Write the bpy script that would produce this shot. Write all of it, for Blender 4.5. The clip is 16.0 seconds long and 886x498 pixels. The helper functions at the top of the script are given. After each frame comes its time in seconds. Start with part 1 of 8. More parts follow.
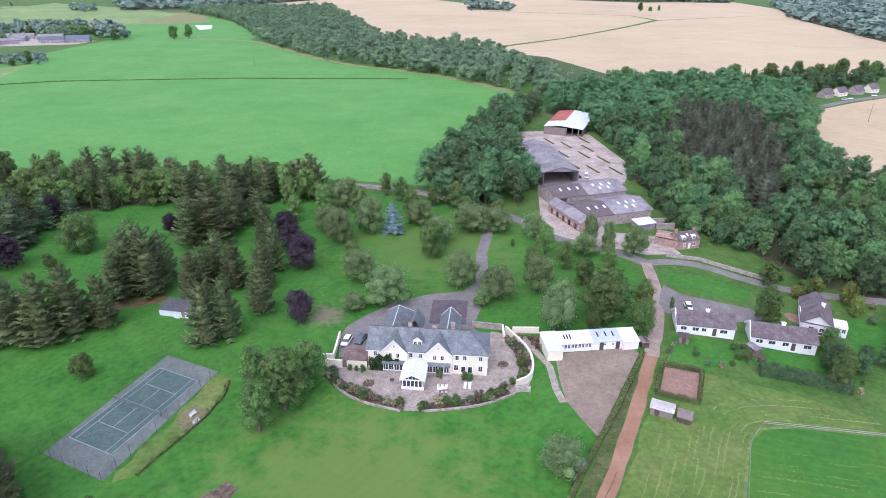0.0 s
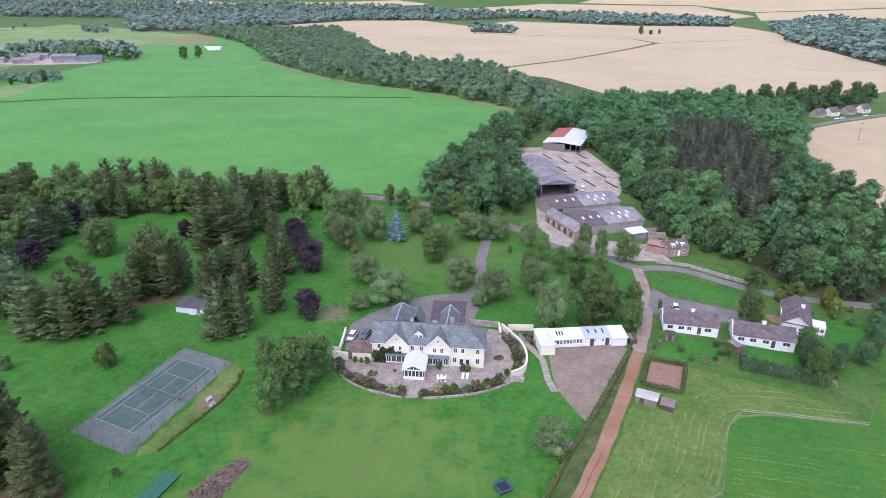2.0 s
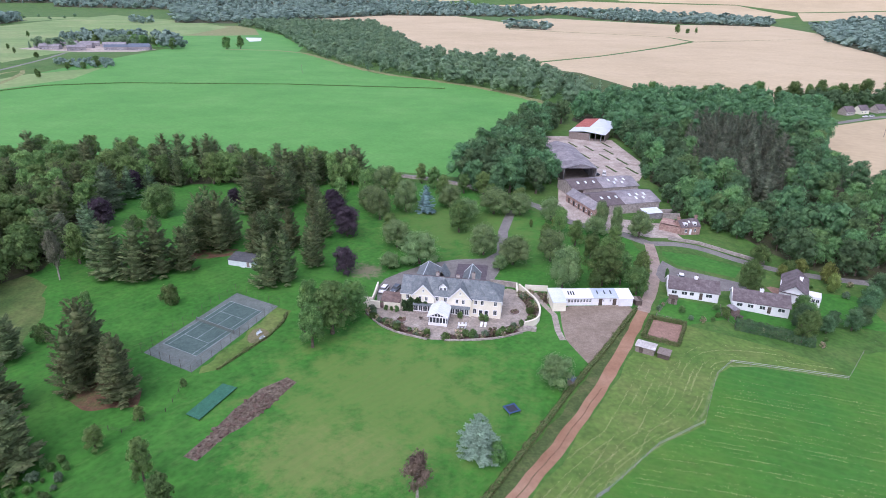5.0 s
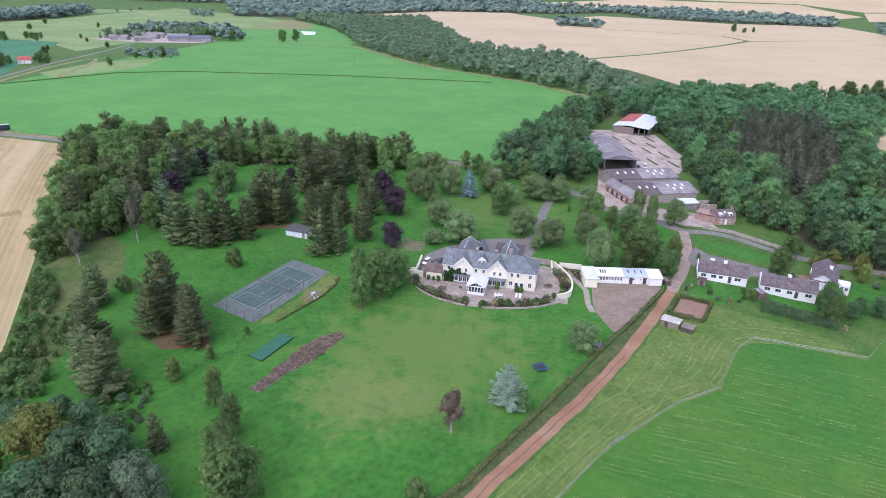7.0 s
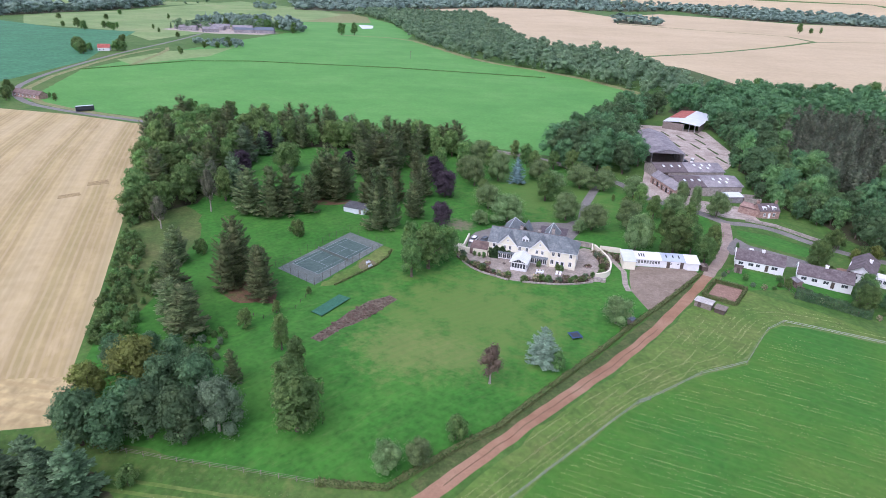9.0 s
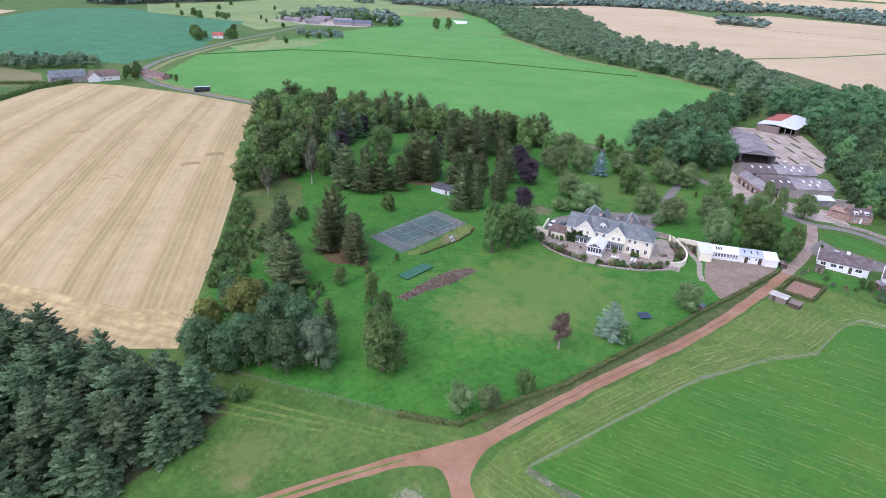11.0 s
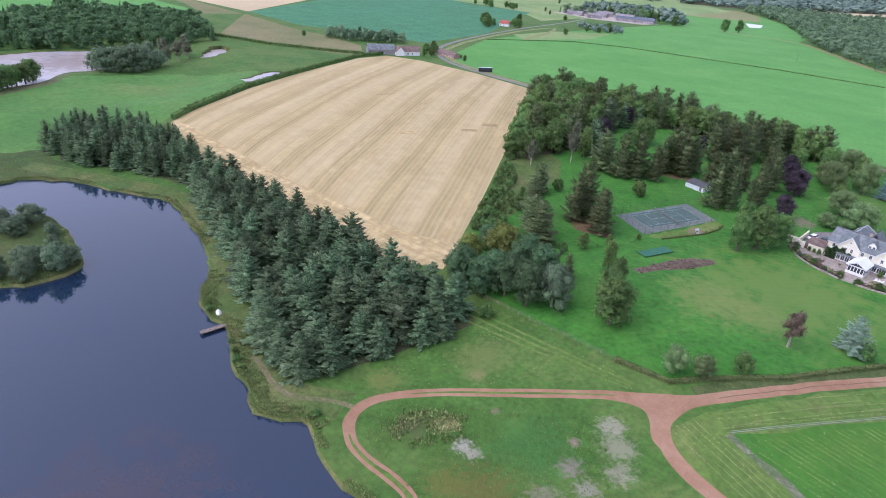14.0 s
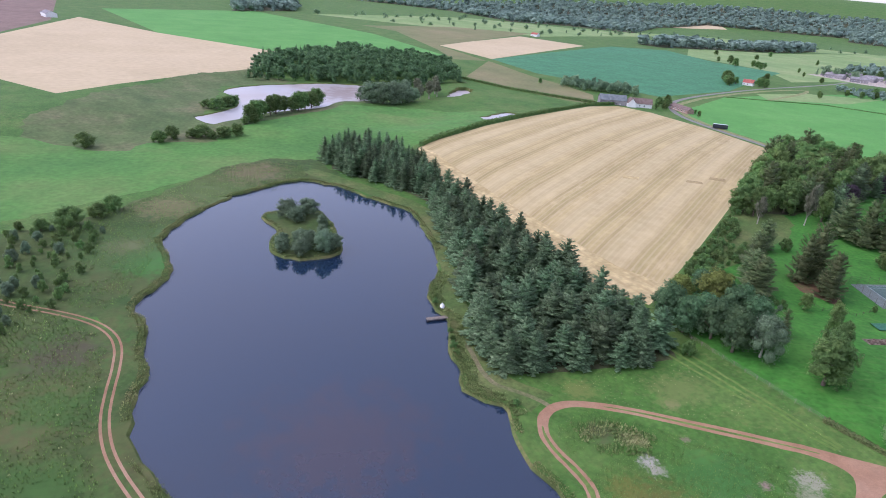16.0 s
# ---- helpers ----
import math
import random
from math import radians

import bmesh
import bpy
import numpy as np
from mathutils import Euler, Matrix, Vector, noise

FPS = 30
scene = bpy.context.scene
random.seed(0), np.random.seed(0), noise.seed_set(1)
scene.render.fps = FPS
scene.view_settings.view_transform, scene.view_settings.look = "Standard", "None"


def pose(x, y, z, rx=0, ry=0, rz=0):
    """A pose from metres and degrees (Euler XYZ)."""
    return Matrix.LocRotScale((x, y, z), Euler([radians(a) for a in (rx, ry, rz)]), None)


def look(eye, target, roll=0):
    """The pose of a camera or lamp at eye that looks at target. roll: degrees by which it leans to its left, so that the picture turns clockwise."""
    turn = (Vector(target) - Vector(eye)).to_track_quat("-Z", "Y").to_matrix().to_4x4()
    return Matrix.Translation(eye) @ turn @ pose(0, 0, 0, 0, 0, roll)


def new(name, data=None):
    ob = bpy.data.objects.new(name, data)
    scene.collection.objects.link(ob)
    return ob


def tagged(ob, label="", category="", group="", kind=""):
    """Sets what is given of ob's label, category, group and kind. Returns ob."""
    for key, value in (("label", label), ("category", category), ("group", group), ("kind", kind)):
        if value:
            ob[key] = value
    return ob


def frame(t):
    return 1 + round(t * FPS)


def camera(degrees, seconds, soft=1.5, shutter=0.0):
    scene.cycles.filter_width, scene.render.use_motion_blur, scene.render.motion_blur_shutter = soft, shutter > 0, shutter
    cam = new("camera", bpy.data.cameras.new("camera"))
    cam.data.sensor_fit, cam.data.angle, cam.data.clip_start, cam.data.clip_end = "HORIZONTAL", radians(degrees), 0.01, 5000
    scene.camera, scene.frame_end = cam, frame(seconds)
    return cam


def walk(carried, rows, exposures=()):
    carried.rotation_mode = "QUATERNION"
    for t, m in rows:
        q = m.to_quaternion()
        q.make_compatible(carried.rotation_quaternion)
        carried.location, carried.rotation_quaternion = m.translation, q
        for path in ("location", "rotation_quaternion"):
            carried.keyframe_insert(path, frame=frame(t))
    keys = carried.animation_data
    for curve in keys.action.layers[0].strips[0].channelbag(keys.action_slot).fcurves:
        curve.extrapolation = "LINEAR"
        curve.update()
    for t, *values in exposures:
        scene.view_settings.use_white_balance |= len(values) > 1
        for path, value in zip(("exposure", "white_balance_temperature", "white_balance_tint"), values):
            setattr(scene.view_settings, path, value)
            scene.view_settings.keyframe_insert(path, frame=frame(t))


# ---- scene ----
cam = camera(71.4, 16.0, 0.9)
PATH = [
    (0, (-1.018, 3.434, 82.667), (-1.078, 5.254, 81.839), 0.3),
    (0.5, (-0.74, 1.093, 82.687), (-0.805, 2.933, 81.905), 0.3),
    (1, (-0.421, -1.587, 82.602), (-0.487, 0.26, 81.836), 0.4),
    (1.5, (-0.16, -4.449, 82.481), (-0.228, -2.603, 81.714), 0.4),
    (2, (0.092, -7.627, 82.386), (0.021, -5.782, 81.618), 0.5),
    (2.5, (0.575, -10.757, 82.241), (0.501, -8.912, 81.471), 0.5),
    (3, (1.013, -13.906, 82.026), (0.937, -12.063, 81.255), 0.6),
    (5.5, (2.794, -30.549, 80.21), (2.6, -28.717, 79.429), 1.3),
    (6, (3.352, -34.032, 79.99), (3.126, -32.206, 79.207), 1.4),
    (6.5, (3.976, -37.611, 79.831), (3.711, -35.792, 79.044), 1.5),
    (7, (4.657, -41.218, 79.662), (4.358, -39.405, 78.872), 1.6),
    (7.5, (5.329, -44.627, 79.506), (4.991, -42.822, 78.713), 1.8),
    (8, (5.986, -47.954, 79.385), (5.619, -46.157, 78.588), 1.9),
    (8.5, (6.636, -51.389, 79.315), (6.234, -49.601, 78.514), 2.0),
    (11, (10.749, -67.938, 78.379), (10.069, -66.247, 77.557), 2.8),
    (11.5, (11.922, -71.111, 78.377), (11.163, -69.457, 77.547), 3.0),
    (12, (13.266, -74.5, 78.46), (12.424, -72.891, 77.622), 3.1),
    (12.5, (14.738, -77.931, 78.436), (13.812, -76.372, 77.59), 3.3),
    (13, (16.469, -81.337, 78.405), (15.438, -79.851, 77.551), 3.5),
    (13.5, (18.228, -84.717, 78.235), (17.07, -83.334, 77.371), 3.9),
    (14, (20.35, -88.056, 78.107), (19.069, -86.794, 77.231), 4.1),
    (14.5, (22.856, -91.334, 77.967), (21.465, -90.203, 77.079), 4.4),
    (15, (25.825, -94.794, 77.893), (24.342, -93.797, 76.996), 4.5),
    (15.5, (28.982, -97.982, 77.861), (27.406, -97.107, 76.993), 4.6),
    (16, (32.513, -100.867, 77.71), (30.832, -100.117, 76.927), 4.5),
]
walk(cam, [(t, look(eye, target, roll)) for t, eye, target, roll in PATH], [(0, 1.19, 5850, 27), (1, 1.07, 5850, 27), (3, 1.04, 5850, 27), (8, 1.02, 5850, 27), (13, 1.01, 5850, 27), (16, 1.01, 5850, 27)])

# ---- light ----
world = bpy.data.worlds.new("sky")
scene.world = world
world.use_nodes = True
_sky = world.node_tree.nodes.new("ShaderNodeTexSky")
_sky.sky_type, _sky.sun_disc = "NISHITA", False
_sky.sun_elevation, _sky.sun_rotation = radians(48), radians(200)
_sky.air_density, _sky.dust_density, _sky.ozone_density = 1.0, 1.5, 1.0
_bg = world.node_tree.nodes["Background"]
_bg.inputs["Strength"].default_value = 0.15
# thin high overcast: the blue of the sky is mostly veiled
_veil = world.node_tree.nodes.new("ShaderNodeHueSaturation")
_veil.inputs["Saturation"].default_value = 0.45
world.node_tree.links.new(_sky.outputs["Color"], _veil.inputs["Color"])
world.node_tree.links.new(_veil.outputs["Color"], _bg.inputs["Color"])
_sun = bpy.data.lights.new("sun", "SUN")
_sun.energy, _sun.angle, _sun.color = 0.6, radians(50), (1.0, 0.97, 0.93)
sun = new("sun", _sun)
sun.matrix_world = look((0, 0, 300), (60, 165, 0))

# ---- materials ----


def mat(name, cols, scale=1.0, fine=None, rough=0.9, bump=0.3, metal=0.0, rand=0.0, island=0.0, where="pos", spec=0.3, dist=0.05, thin=0.0, vary=1.0):
    """A surface of two or three colours mixed by coarse and fine noise, with relief; rand and island vary it by object and by piece."""
    m = bpy.data.materials.new(name)
    m.use_nodes = True
    nt = m.node_tree
    N, L = nt.nodes, nt.links
    b = N["Principled BSDF"]
    b.inputs["Roughness"].default_value, b.inputs["Metallic"].default_value = rough, metal
    b.inputs["Specular IOR Level"].default_value = spec
    if where == "pos":
        co = N.new("ShaderNodeNewGeometry").outputs["Position"]
    else:
        co = N.new("ShaderNodeTexCoord").outputs["Object"]
    n1 = N.new("ShaderNodeTexNoise")
    n1.inputs["Scale"].default_value, n1.inputs["Detail"].default_value, n1.inputs["Roughness"].default_value = scale, 5, 0.6
    n2 = N.new("ShaderNodeTexNoise")
    n2.inputs["Scale"].default_value, n2.inputs["Detail"].default_value = fine or scale * 9, 3
    for n in (n1, n2):
        L.new(co, n.inputs["Vector"])
    r = N.new("ShaderNodeValToRGB")
    while len(r.color_ramp.elements) < len(cols):
        r.color_ramp.elements.new(0.5)
    for k, c in enumerate(cols):
        e = r.color_ramp.elements[k]
        e.position, e.color = 0.32 + 0.36 * k / max(1, len(cols) - 1), (*c, 1)
    L.new(n1.outputs["Fac"], r.inputs["Fac"])
    out = r.outputs["Color"]
    mix = N.new("ShaderNodeHueSaturation")
    vr = N.new("ShaderNodeMapRange")
    vr.inputs[1].default_value, vr.inputs[2].default_value, vr.inputs[3].default_value, vr.inputs[4].default_value = 0.3, 0.7, 1 - 0.22 * vary, 1 + 0.22 * vary
    L.new(n2.outputs["Fac"], vr.inputs[0])
    n3 = N.new("ShaderNodeTexNoise")
    n3.inputs["Scale"].default_value, n3.inputs["Detail"].default_value = (scale * (fine or scale * 9)) ** 0.5, 4
    L.new(co, n3.inputs["Vector"])
    v3 = N.new("ShaderNodeMapRange")
    v3.inputs[1].default_value, v3.inputs[2].default_value, v3.inputs[3].default_value, v3.inputs[4].default_value = 0.3, 0.7, 1 - 0.14 * vary, 1 + 0.14 * vary
    L.new(n3.outputs["Fac"], v3.inputs[0])
    mu3 = N.new("ShaderNodeMath")
    mu3.operation = "MULTIPLY"
    L.new(vr.outputs[0], mu3.inputs[0]), L.new(v3.outputs[0], mu3.inputs[1])
    val = mu3.outputs[0]
    for amount, node, sock in ((rand, "ShaderNodeObjectInfo", "Random"), (island, "ShaderNodeNewGeometry", "Random Per Island")):
        if amount:
            q = N.new(node)
            mr = N.new("ShaderNodeMapRange")
            mr.inputs[3].default_value, mr.inputs[4].default_value = 1 - amount, 1 + amount
            L.new(q.outputs[sock], mr.inputs[0])
            mu = N.new("ShaderNodeMath")
            mu.operation = "MULTIPLY"
            L.new(val, mu.inputs[0]), L.new(mr.outputs[0], mu.inputs[1])
            val = mu.outputs[0]
            if sock == "Random":
                hr = N.new("ShaderNodeMapRange")
                hr.inputs[3].default_value, hr.inputs[4].default_value = 0.5 - 0.05 * amount, 0.5 + 0.1 * amount
                L.new(q.outputs[sock], hr.inputs[0]), L.new(hr.outputs[0], mix.inputs["Hue"])
    L.new(val, mix.inputs["Value"]), L.new(out, mix.inputs["Color"])
    L.new(mix.outputs["Color"], b.inputs["Base Color"])
    if bump:
        bp = N.new("ShaderNodeBump")
        bp.inputs["Strength"].default_value, bp.inputs["Distance"].default_value = bump, dist
        L.new(n2.outputs["Fac"], bp.inputs["Height"]), L.new(bp.outputs["Normal"], b.inputs["Normal"])
    if thin:
        tr = N.new("ShaderNodeBsdfTranslucent")
        sh = N.new("ShaderNodeMixShader")
        sh.inputs[0].default_value = thin
        L.new(mix.outputs["Color"], tr.inputs["Color"]), L.new(b.outputs[0], sh.inputs[1]), L.new(tr.outputs[0], sh.inputs[2])
        L.new(sh.outputs[0], N["Material Output"].inputs["Surface"])
    return m


def stripes(m, angle, width, col, amount, wobble=2.0, sharp=(0.45, 0.75)):
    """Adds lines across a field (tramlines, swaths): a wave at a real width, mixed over the base colour."""
    nt = m.node_tree
    N, L = nt.nodes, nt.links
    b = N["Principled BSDF"]
    link = b.inputs["Base Color"].links[0]
    src = link.from_socket
    mp = N.new("ShaderNodeMapping")
    mp.inputs["Rotation"].default_value = (0, 0, radians(angle))
    L.new(N.new("ShaderNodeNewGeometry").outputs["Position"], mp.inputs["Vector"])
    w = N.new("ShaderNodeTexWave")
    w.inputs["Scale"].default_value = 0.314 / width
    w.inputs["Distortion"].default_value, w.inputs["Detail"].default_value, w.inputs["Detail Scale"].default_value = wobble, 3, 0.3
    L.new(mp.outputs[0], w.inputs["Vector"])
    mr = N.new("ShaderNodeMapRange")
    mr.inputs[1].default_value, mr.inputs[2].default_value, mr.inputs[4].default_value = sharp[0], sharp[1], amount
    L.new(w.outputs["Fac"], mr.inputs[0])
    nz = N.new("ShaderNodeTexNoise")
    nz.inputs["Scale"].default_value, nz.inputs["Detail"].default_value = 0.25, 4
    L.new(mp.outputs[0], nz.inputs["Vector"])
    mu = N.new("ShaderNodeMath")
    mu.operation = "MULTIPLY"
    L.new(mr.outputs[0], mu.inputs[0]), L.new(nz.outputs["Fac"], mu.inputs[1])
    mx = N.new("ShaderNodeMix")
    mx.data_type = "RGBA"
    L.new(mu.outputs[0], mx.inputs[0]), L.new(src, mx.inputs[6])
    mx.inputs[7].default_value = (*col, 1)
    L.new(mx.outputs[2], b.inputs["Base Color"])
    return m


def patch(m, x, y, radius, col, amount):
    """A ragged-edged patch of another colour at its place: worn or dry ground, browner water."""
    nt = m.node_tree
    N, L = nt.nodes, nt.links
    b = N["Principled BSDF"]
    src = b.inputs["Base Color"].links[0].from_socket
    g = N.new("ShaderNodeNewGeometry")
    nz = N.new("ShaderNodeTexNoise")
    nz.inputs["Scale"].default_value, nz.inputs["Detail"].default_value, nz.inputs["Roughness"].default_value = 2.4 / radius ** 0.7, 8, 0.7
    L.new(g.outputs["Position"], nz.inputs["Vector"])
    d = N.new("ShaderNodeVectorMath")
    d.operation = "DISTANCE"
    d.inputs[1].default_value = (x, y, 0)
    flat = N.new("ShaderNodeVectorMath")
    flat.operation = "MULTIPLY"
    flat.inputs[1].default_value = (1, 1, 0)
    L.new(g.outputs["Position"], flat.inputs[0]), L.new(flat.outputs[0], d.inputs[0])
    mr = N.new("ShaderNodeMapRange")
    mr.inputs[1].default_value, mr.inputs[2].default_value, mr.inputs[3].default_value, mr.inputs[4].default_value = radius * 1.3, 0, -0.75, 0.75
    L.new(d.outputs["Value"], mr.inputs[0])
    ad = N.new("ShaderNodeMath")
    ad.operation = "MULTIPLY_ADD"
    ad.inputs[1].default_value = 3.0
    ad.inputs[2].default_value = -1.45
    L.new(nz.outputs["Fac"], ad.inputs[0])
    ad2 = N.new("ShaderNodeMath")
    ad2.operation = "ADD"
    L.new(ad.outputs[0], ad2.inputs[0]), L.new(mr.outputs[0], ad2.inputs[1])
    mu = N.new("ShaderNodeMapRange")
    mu.inputs[1].default_value, mu.inputs[2].default_value, mu.inputs[4].default_value = -0.25, 0.45, amount
    L.new(ad2.outputs[0], mu.inputs[0])
    mx = N.new("ShaderNodeMix")
    mx.data_type = "RGBA"
    L.new(mu.outputs[0], mx.inputs[0]), L.new(src, mx.inputs[6])
    mx.inputs[7].default_value = (*col, 1)
    L.new(mx.outputs[2], b.inputs["Base Color"])
    return m


def flecks(m, scale, col, amount, low=0.56, high=0.7, stretch=(1, 1, 1), angle=0.0):
    """Seed heads, dry stalks and bare specks strewn over a surface."""
    nt = m.node_tree
    N, L = nt.nodes, nt.links
    b = N["Principled BSDF"]
    src = b.inputs["Base Color"].links[0].from_socket
    mp = N.new("ShaderNodeMapping")
    turn = N.new("ShaderNodeMapping")
    turn.inputs["Rotation"].default_value, mp.inputs["Scale"].default_value = (0, 0, radians(angle)), stretch
    L.new(N.new("ShaderNodeNewGeometry").outputs["Position"], turn.inputs["Vector"]), L.new(turn.outputs[0], mp.inputs["Vector"])
    a, c = N.new("ShaderNodeTexNoise"), N.new("ShaderNodeTexNoise")
    a.inputs["Scale"].default_value, a.inputs["Detail"].default_value, a.inputs["Roughness"].default_value = scale, 4, 0.65
    c.inputs["Scale"].default_value, c.inputs["Detail"].default_value = scale * 0.06, 3
    L.new(mp.outputs[0], a.inputs["Vector"]), L.new(mp.outputs[0], c.inputs["Vector"])
    mr, md = N.new("ShaderNodeMapRange"), N.new("ShaderNodeMapRange")
    mr.inputs[1].default_value, mr.inputs[2].default_value, mr.inputs[4].default_value = low, high, amount
    md.inputs[1].default_value, md.inputs[2].default_value = 0.38, 0.62
    L.new(a.outputs["Fac"], mr.inputs[0]), L.new(c.outputs["Fac"], md.inputs[0])
    mu = N.new("ShaderNodeMath")
    mu.operation = "MULTIPLY"
    L.new(mr.outputs[0], mu.inputs[0]), L.new(md.outputs[0], mu.inputs[1])
    mx = N.new("ShaderNodeMix")
    mx.data_type = "RGBA"
    L.new(mu.outputs[0], mx.inputs[0]), L.new(src, mx.inputs[6])
    mx.inputs[7].default_value = (*col, 1)
    L.new(mx.outputs[2], b.inputs["Base Color"])
    return m


M_ROUGH = mat("rough_grass", [(0.04, 0.11, 0.016), (0.056, 0.138, 0.022), (0.084, 0.152, 0.033)], 0.05, 0.9, bump=0.6)
M_LAWN = mat("lawn_grass", [(0.028, 0.14, 0.0145), (0.037, 0.162, 0.0175), (0.055, 0.178, 0.023)], 0.05, 0.8, bump=0.4)
flecks(M_LAWN, 0.35, (0.062, 0.165, 0.025), 0.5, 0.45, 0.72)
flecks(M_LAWN, 1.0, (0.095, 0.19, 0.04), 0.35, 0.52, 0.7, (1, 0.3, 1), 40)
flecks(M_LAWN, 0.8, (0.024, 0.10, 0.012), 0.3, 0.5, 0.7)
patch(M_LAWN, -18, 82, 36, (0.125, 0.2, 0.042), 0.8)
patch(M_LAWN, -8, 185, 42, (0.105, 0.18, 0.038), 0.75)
patch(M_LAWN, 30, 160, 22, (0.07, 0.175, 0.03), 0.6)
patch(M_LAWN, -29, 57, 15, (0.19, 0.22, 0.065), 0.6)
patch(M_LAWN, -16, 58, 11, (0.17, 0.21, 0.06), 0.55)
flecks(M_LAWN, 0.9, (0.16, 0.215, 0.06), 0.3, 0.55, 0.7, (1, 0.25, 1), 35)
stripes(M_LAWN, 35, 2.2, (0.06, 0.19, 0.028), 0.3, 1.0)
M_PASTURE = mat("pasture", [(0.072, 0.24, 0.047), (0.086, 0.265, 0.053), (0.106, 0.282, 0.063)], 0.02, 0.5, bump=0.3, vary=0.45)
M_GRAZE = mat("rushy_pasture", [(0.055, 0.16, 0.032), (0.075, 0.195, 0.038), (0.115, 0.195, 0.05)], 0.018, 0.4, bump=0.4, vary=0.7)
flecks(M_GRAZE, 0.1, (0.125, 0.165, 0.05), 0.6, 0.5, 0.72)
M_EAST = mat("mown_field", [(0.034, 0.15, 0.018), (0.05, 0.162, 0.018), (0.08, 0.168, 0.024)], 0.035, 0.9, bump=0.4, vary=0.6)
flecks(M_EAST, 0.3, (0.095, 0.17, 0.03), 0.5, 0.46, 0.72)
stripes(M_EAST, 103, 2.6, (0.10, 0.19, 0.038), 0.4, 2.0, (0.65, 0.95))
flecks(M_EAST, 1.6, (0.02, 0.07, 0.015), 0.4, 0.58, 0.7)
M_VERGE = mat("hay_verge", [(0.072, 0.15, 0.025), (0.1, 0.172, 0.034), (0.14, 0.186, 0.05)], 0.08, 0.9, bump=0.4)
flecks(M_VERGE, 1.2, (0.17, 0.21, 0.075), 0.4, 0.55, 0.72)
M_DRYVERGE = mat("dry_verge", [(0.13, 0.18, 0.045), (0.20, 0.21, 0.085), (0.27, 0.25, 0.13)], 0.25, 1.5, bump=0.4)
M_OLIVE = mat("rank_grass", [(0.05, 0.082, 0.022), (0.072, 0.105, 0.03), (0.115, 0.125, 0.05)], 0.3, 2, bump=0.6)
M_HAY = mat("dried_hay", [(0.07, 0.15, 0.032), (0.125, 0.19, 0.058), (0.19, 0.225, 0.09)], 0.7, 4, bump=0.5)
M_WHEAT = mat("ripe_wheat", [(0.37, 0.288, 0.134), (0.413, 0.328, 0.154), (0.45, 0.358, 0.176)], 0.025, 0.35, bump=0.3, vary=0.35)
flecks(M_WHEAT, 0.16, (0.30, 0.24, 0.108), 0.8, 0.45, 0.68, (1, 0.16, 1), -34)
flecks(M_WHEAT, 0.5, (0.52, 0.41, 0.24), 0.75, 0.5, 0.7, (1, 0.2, 1), -34)
stripes(M_WHEAT, -34, 11, (0.285, 0.24, 0.10), 1.0, 1.6, (0.6, 0.95))
stripes(M_WHEAT, -34, 6.5, (0.29, 0.23, 0.105), 0.9, 1.2, (0.65, 0.97))
stripes(M_WHEAT, -34, 1.9, (0.50, 0.39, 0.225), 0.7, 1.5, (0.5, 0.95))
stripes(M_WHEAT, -34, 23, (0.50, 0.405, 0.23), 1.0, 1.0, (0.4, 0.9))
M_WHEATHEAD = mat("wheat_headland", [(0.40, 0.31, 0.14), (0.46, 0.365, 0.18), (0.51, 0.405, 0.215)], 0.05, 0.5, bump=0.3)
stripes(M_WHEATHEAD, 85, 3.2, (0.36, 0.27, 0.13), 0.9, 1.0, (0.55, 0.9))
M_LODGED = mat("lodged_wheat", [(0.29, 0.22, 0.105), (0.34, 0.265, 0.13)], 0.3, 2, bump=0.3)
M_WHEATFAR = mat("far_wheat", [(0.435, 0.347, 0.208), (0.475, 0.38, 0.23), (0.505, 0.408, 0.252)], 0.004, 0.2, bump=0.1, vary=0.3)
M_PALEGRASS = mat("links_grass", [(0.14, 0.235, 0.075), (0.185, 0.275, 0.095), (0.24, 0.29, 0.12)], 0.01, 0.2, bump=0.2, vary=0.6)
M_DARKTARMAC = mat("patched_tarmac", [(0.10, 0.085, 0.095), (0.125, 0.108, 0.118)], 0.3, 3, bump=0.3)
M_TEAL = mat("kale_crop", [(0.045, 0.17, 0.075), (0.05, 0.19, 0.09)], 0.01, 0.3, bump=0.2)
M_PLOUGH = mat("ploughed_earth", [(0.17, 0.11, 0.09), (0.22, 0.15, 0.12)], 0.02, 0.5)
M_TRACK = mat("red_track", [(0.245, 0.133, 0.077), (0.305, 0.175, 0.107), (0.352, 0.222, 0.145)], 0.1, 4, bump=0.3, vary=0.5)
flecks(M_TRACK, 0.5, (0.22, 0.128, 0.08), 0.4, 0.48, 0.7)
M_PALEDRIVE = mat("pale_gravel", [(0.255, 0.195, 0.155), (0.315, 0.25, 0.205), (0.37, 0.30, 0.255)], 0.12, 4, bump=0.3)
M_DRYSTRIP = mat("dry_stalks", [(0.07, 0.125, 0.04), (0.14, 0.155, 0.09), (0.24, 0.23, 0.17)], 0.8, 4, bump=0.7)
flecks(M_DRYSTRIP, 2.0, (0.05, 0.12, 0.025), 0.9, 0.46, 0.6)
M_SHORE = mat("shore_grass", [(0.06, 0.115, 0.026), (0.088, 0.13, 0.034), (0.13, 0.145, 0.05)], 0.1, 1.2, bump=0.5)
M_TRACKDARK = mat("track_crown", [(0.16, 0.088, 0.05), (0.20, 0.118, 0.07), (0.15, 0.125, 0.06)], 0.4, 3)
